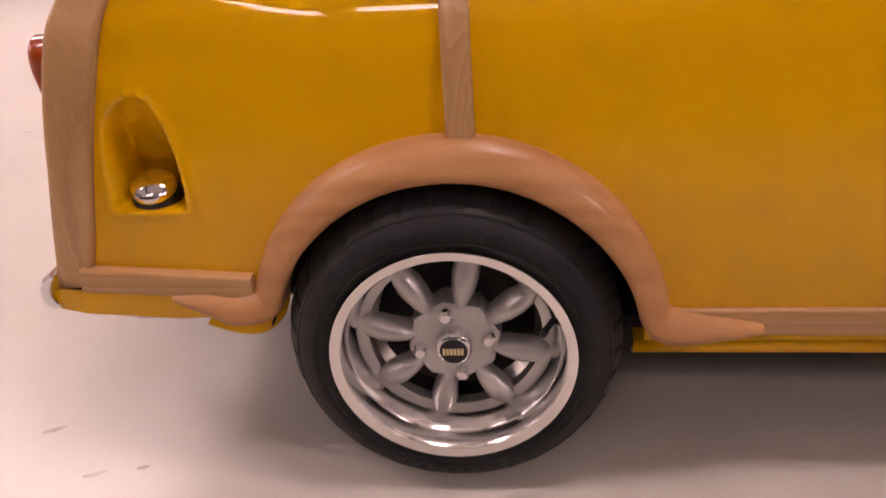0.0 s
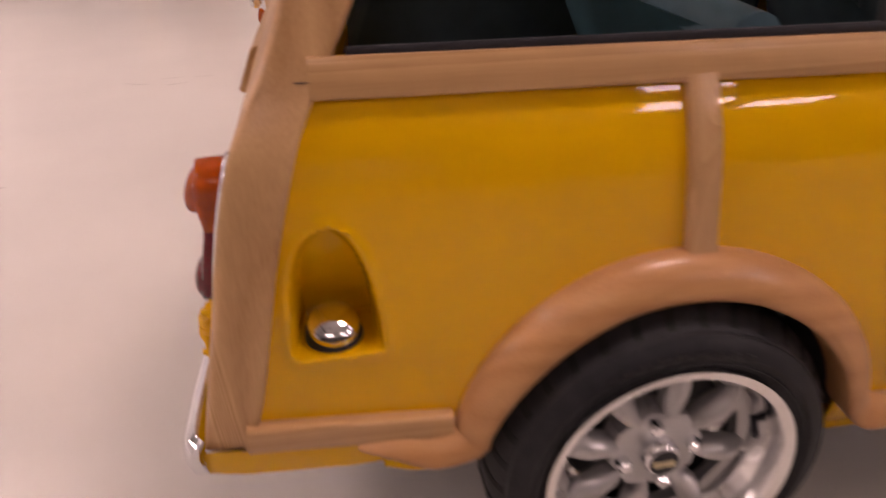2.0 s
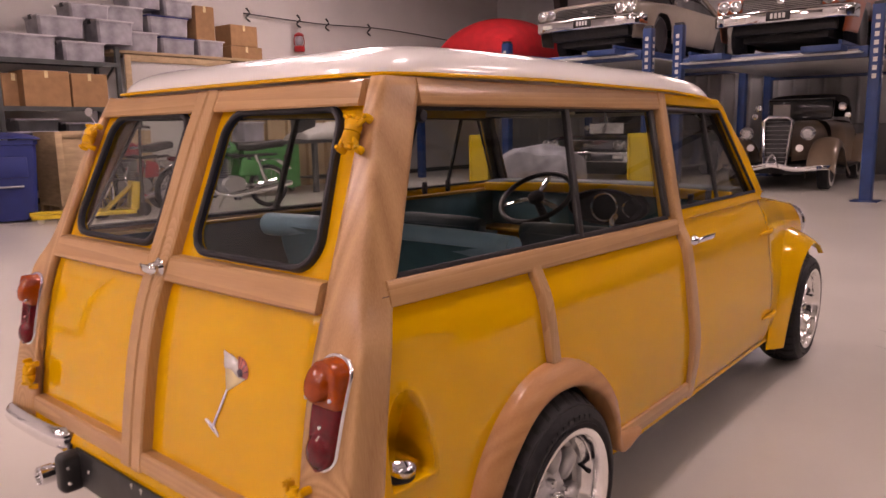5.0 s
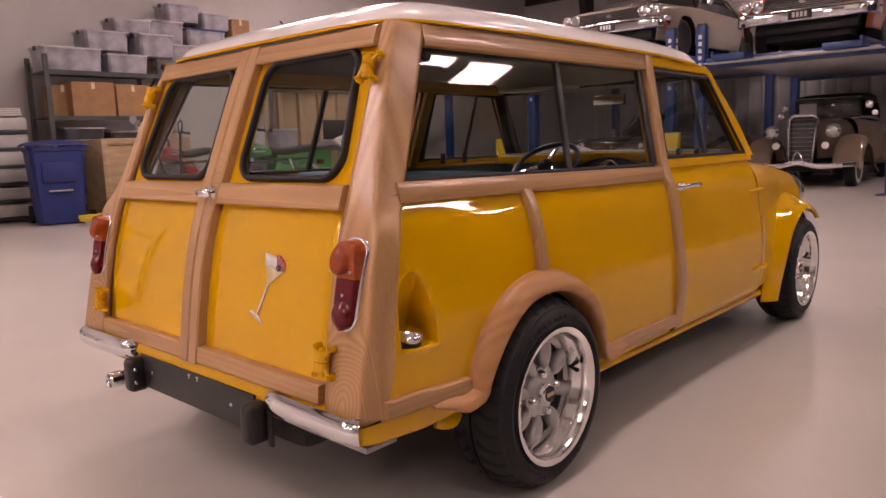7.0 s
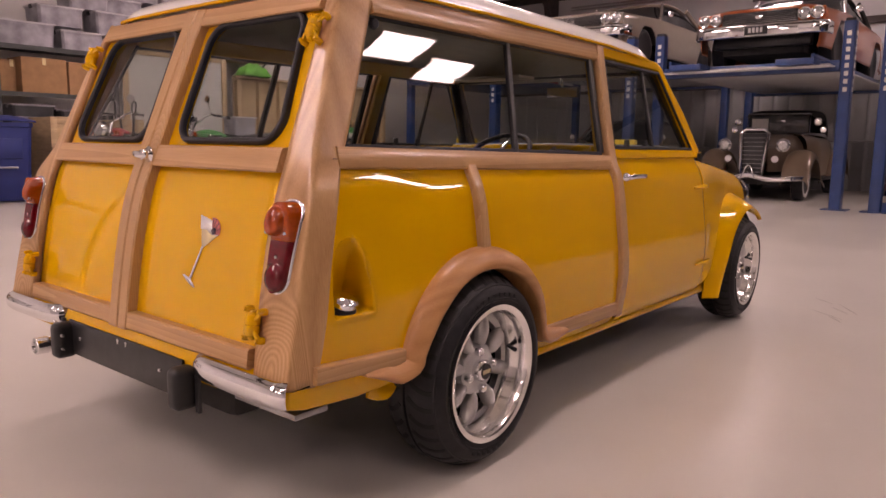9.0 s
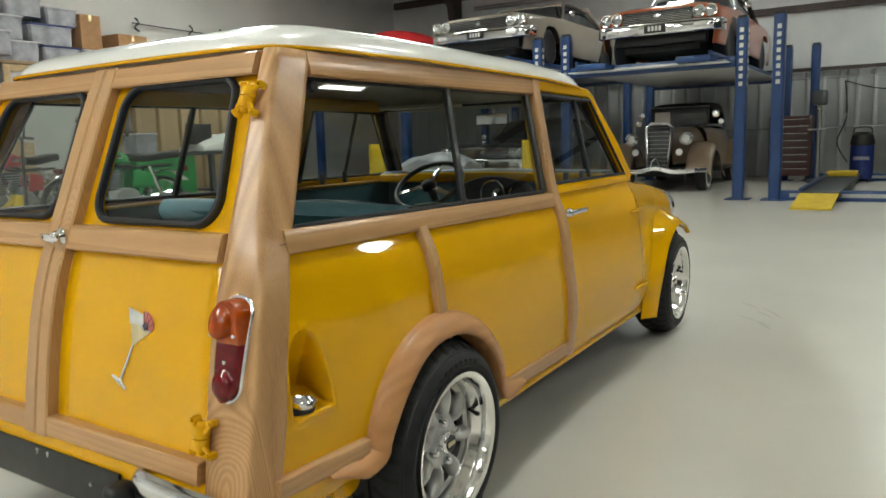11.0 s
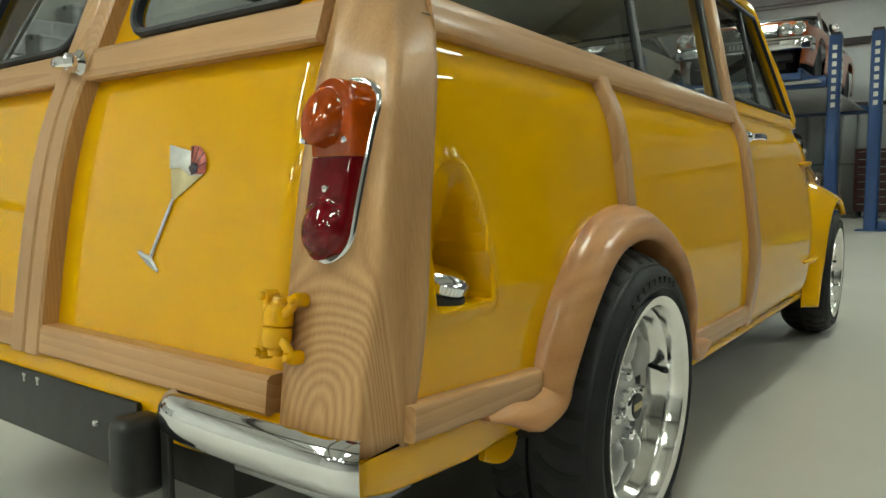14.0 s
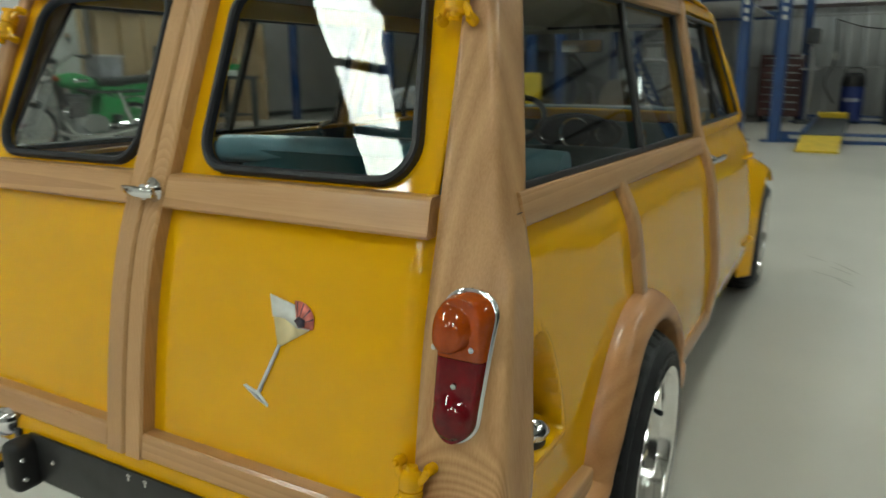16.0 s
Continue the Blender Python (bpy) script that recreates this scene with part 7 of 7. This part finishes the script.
part("door_knob", lathe([(0, -0.06), (0.025, -0.055), (0.03, -0.04), (0.012, -0.02), (0.012, 0.0), (0, 0)], 16, "y", m=Matrix.Translation((0.33, 0, 1.0))), STEEL, t)
t = thing("platform_rack", "low grey rack holding white sacks and dark engine parts", "rack", (-2.75, 6.55, 0))
part("base_frame", box(-0.75, 0.55, -0.32, 0.45, 0.0, 0.08, 0.01), SHELF_GREY, t)
part("timber_post", box(0.56, 0.64, -0.30, -0.22, 0, 1.8, 0.004), PLY, t)
for x in (-0.70, 0.5):
    part("upright", box(x - 0.03, x + 0.03, -0.28, -0.22, 0.08, 1.7, 0.004), SHELF_GREY, t)
for z in (0.75, 1.4):
    part("shelf_board", box(-0.75, 0.55, -0.32, 0.45, z, z + 0.03, 0.004), SHELF_GREY, t)
for k, x in enumerate((-0.45, -0.12, 0.20)):
    q = thing("parts_sack", "white cloth sack slumped on the low rack", "sack", (-2.75 + x, 6.5, 0.081), "sacks on the rack")
    part("sack_body", lathe([(0, 0), (0.13, 0.01), (0.15, 0.10), (0.13, 0.26), (0.07, 0.36), (0.05, 0.42), (0, 0.42)], 18, "z"), SHEET if k != 1 else MACHINE, q)

# ---- right-hand bay ----
t = thing("tool_chest", "tall dark red rolling tool chest with many drawers", "tool chest", (13.9, 0.35, 0))
part("cabinet", box(-0.25, 0.25, -0.36, 0.36, 0.12, 1.22, 0.01), CHEST_RED, t)
for k in range(8):
    dr = part("drawer", box(-0.262, -0.252, -0.34, 0.34, 0.15 + 0.13 * k, 0.265 + 0.13 * k, 0.004), CHEST_RED, t)
    part("drawer_pull", box(-0.275, -0.263, -0.30, 0.30, 0.245 + 0.13 * k, 0.258 + 0.13 * k, 0.002), STEEL, dr)
for x in (-0.2, 0.2):
    for y in (-0.3, 0.3):
        part("castor", lathe([(0, -0.02), (0.06, -0.02), (0.06, 0.02), (0, 0.02)], 16, "y", m=Matrix.Translation((x, y, 0.06))), RUBBER, t)
t = thing("drill_press", "grey pillar drill with a green motor", "drill press", (13.75, -0.12, 0))
part("base", box(-0.22, 0.22, -0.16, 0.16, 0, 0.06, 0.01), MACHINE, t)
part("column", rod((0, 0, 0.06), (0, 0, 1.65), 0.04), STEEL, t)
part("head", box(-0.28, 0.18, -0.11, 0.11, 1.40, 1.66, 0.03), MACHINE, t)
part("motor", lathe([(0, -0.12), (0.08, -0.12), (0.09, 0.0), (0.08, 0.12), (0, 0.12)], 20, "z", m=Matrix.Translation((0.24, 0, 1.56))), GREEN_PAINT, t)
part("chuck", lathe([(0.03, 0), (0.035, -0.05), (0.02, -0.12), (0, -0.12)], 16, "z", m=Matrix.Translation((-0.18, 0, 1.40))), CHROME, t)
part("table", box(-0.30, 0.05, -0.15, 0.15, 0.95, 0.98, 0.004), STEEL, t)
t = thing("shop_vacuum", "blue and black drum vacuum with white lettering bars", "vacuum", (13.9, -0.82, 0))
part("drum", lathe([(0, 0.06), (0.17, 0.06), (0.19, 0.12), (0.19, 0.62), (0.18, 0.66), (0, 0.66)], 28, "z"), BIN_BLUE, t)
part("motor_head", lathe([(0.19, 0.66), (0.20, 0.70), (0.17, 0.84), (0.10, 0.90), (0, 0.90)], 28, "z"), BLACK, t)
for k in range(8):
    a = math.pi + 0.62 * (k / 7 - 0.5) * 2
    part("lettering_bar", box(0.189, 0.1945, -0.009, 0.009, 0.40, 0.46, m=Matrix.Rotation(a, 4, "Z")), OFF_WHITE, t)
part("handle", sweep(spline([(0, -0.14, 0.84), (0, -0.12, 0.97), (0, 0.12, 0.97), (0, 0.14, 0.84)], 14), ring(0.012, 6), up=(1, 0, 0)), BLACK, t)
for a in range(4):
    part("castor", lathe([(0, -0.015), (0.035, -0.015), (0.035, 0.015), (0, 0.015)], 12, "y", m=Matrix.Translation((0.16 * math.cos(1.57 * a + 0.78), 0.16 * math.sin(1.57 * a + 0.78), 0.035))), RUBBER, t)
t = thing("steel_cabinet", "dark grey steel cabinet with a machine on top", "cabinet", (14.0, -1.72, 0))
part("carcass", box(-0.25, 0.25, -0.45, 0.40, 0.06, 0.92, 0.01), MACHINE, t)
for y in (-0.235, 0.185):
    dd = part("door", box(-0.262, -0.252, y - 0.20, y + 0.20, 0.09, 0.90, 0.004), MACHINE, t)
    part("door_pull", box(-0.28, -0.263, y + 0.14, y + 0.16, 0.5, 0.62, 0.003), STEEL, dd)
part("plinth", box(-0.22, 0.22, -0.43, 0.38, 0, 0.06), BLACK, t)
t = thing("compressor", "small black compressor with a ribbed tank", "compressor", (14.0, -1.62, 0.92))
part("tank", lathe([(0, -0.22), (0.10, -0.20), (0.12, -0.16), (0.12, 0.16), (0.10, 0.20), (0, 0.22)], 20, "y", m=Matrix.Translation((0, 0, 0.13))), BLACK, t)
part("pump_head", box(-0.08, 0.08, -0.10, 0.06, 0.26, 0.40, 0.02), STEEL, t)
part("gauge", lathe([(0, -0.02), (0.03, -0.02), (0.03, 0.0), (0, 0)], 16, "x", m=Matrix.Translation((-0.10, 0.1, 0.30))), OFF_WHITE, t)
part("foot", box(-0.10, 0.10, -0.16, 0.16, 0.0, 0.03, 0.004), BLACK, t)
hose = thing("air_hose", "black air hose looped along the ribbed wall", "hose", (0, 0, 0))
part("hose_line", sweep(spline([(15.35, -0.4, 1.9), (15.35, -1.0, 1.72), (15.35, -1.8, 1.70), (15.35, -2.6, 1.9)], 24), ring(0.012, 6)), BLACK, hose)
part("hose_drop", sweep(spline([(15.35, -0.4, 1.9), (15.35, -0.45, 1.2), (15.35, -0.3, 0.7), (15.33, -0.5, 0.3)], 20), ring(0.012, 6)), BLACK, hose)

# faint scuffs on the floor
rng = random.Random(4)
for cx, cy, n, L, turn in ((2.45, -0.92, 5, 0.11, 38), (-0.74, -0.61, 3, 0.02, 20), (-2.0, 1.2, 5, 0.03, 20), (-2.3, 0.2, 4, 0.04, -30), (-1.5, 2.6, 5, 0.05, 5)):
    bm = bmesh.new()
    for k in range(n):
        M = Matrix.Translation((cx + 0.10 * k + rng.uniform(-0.03, 0.03), cy + rng.uniform(-0.10, 0.10), 0.0004)) @ Matrix.Rotation(radians(turn + rng.uniform(-14, 14)), 4, "Z")
        l = L * rng.uniform(0.5, 1.2)
        vs = [bm.verts.new(M @ Vector(p)) for p in ((-l, -0.003, 0), (0, -0.008, 0), (l, -0.002, 0), (l, 0.002, 0), (0, 0.004, 0), (-l, 0.003, 0))]
        bm.faces.new(vs)
    tagged(part("floor_scuff", bm, SCUFF), "faint grey rubber scuff marks on the floor", "scuff", kind="structure")
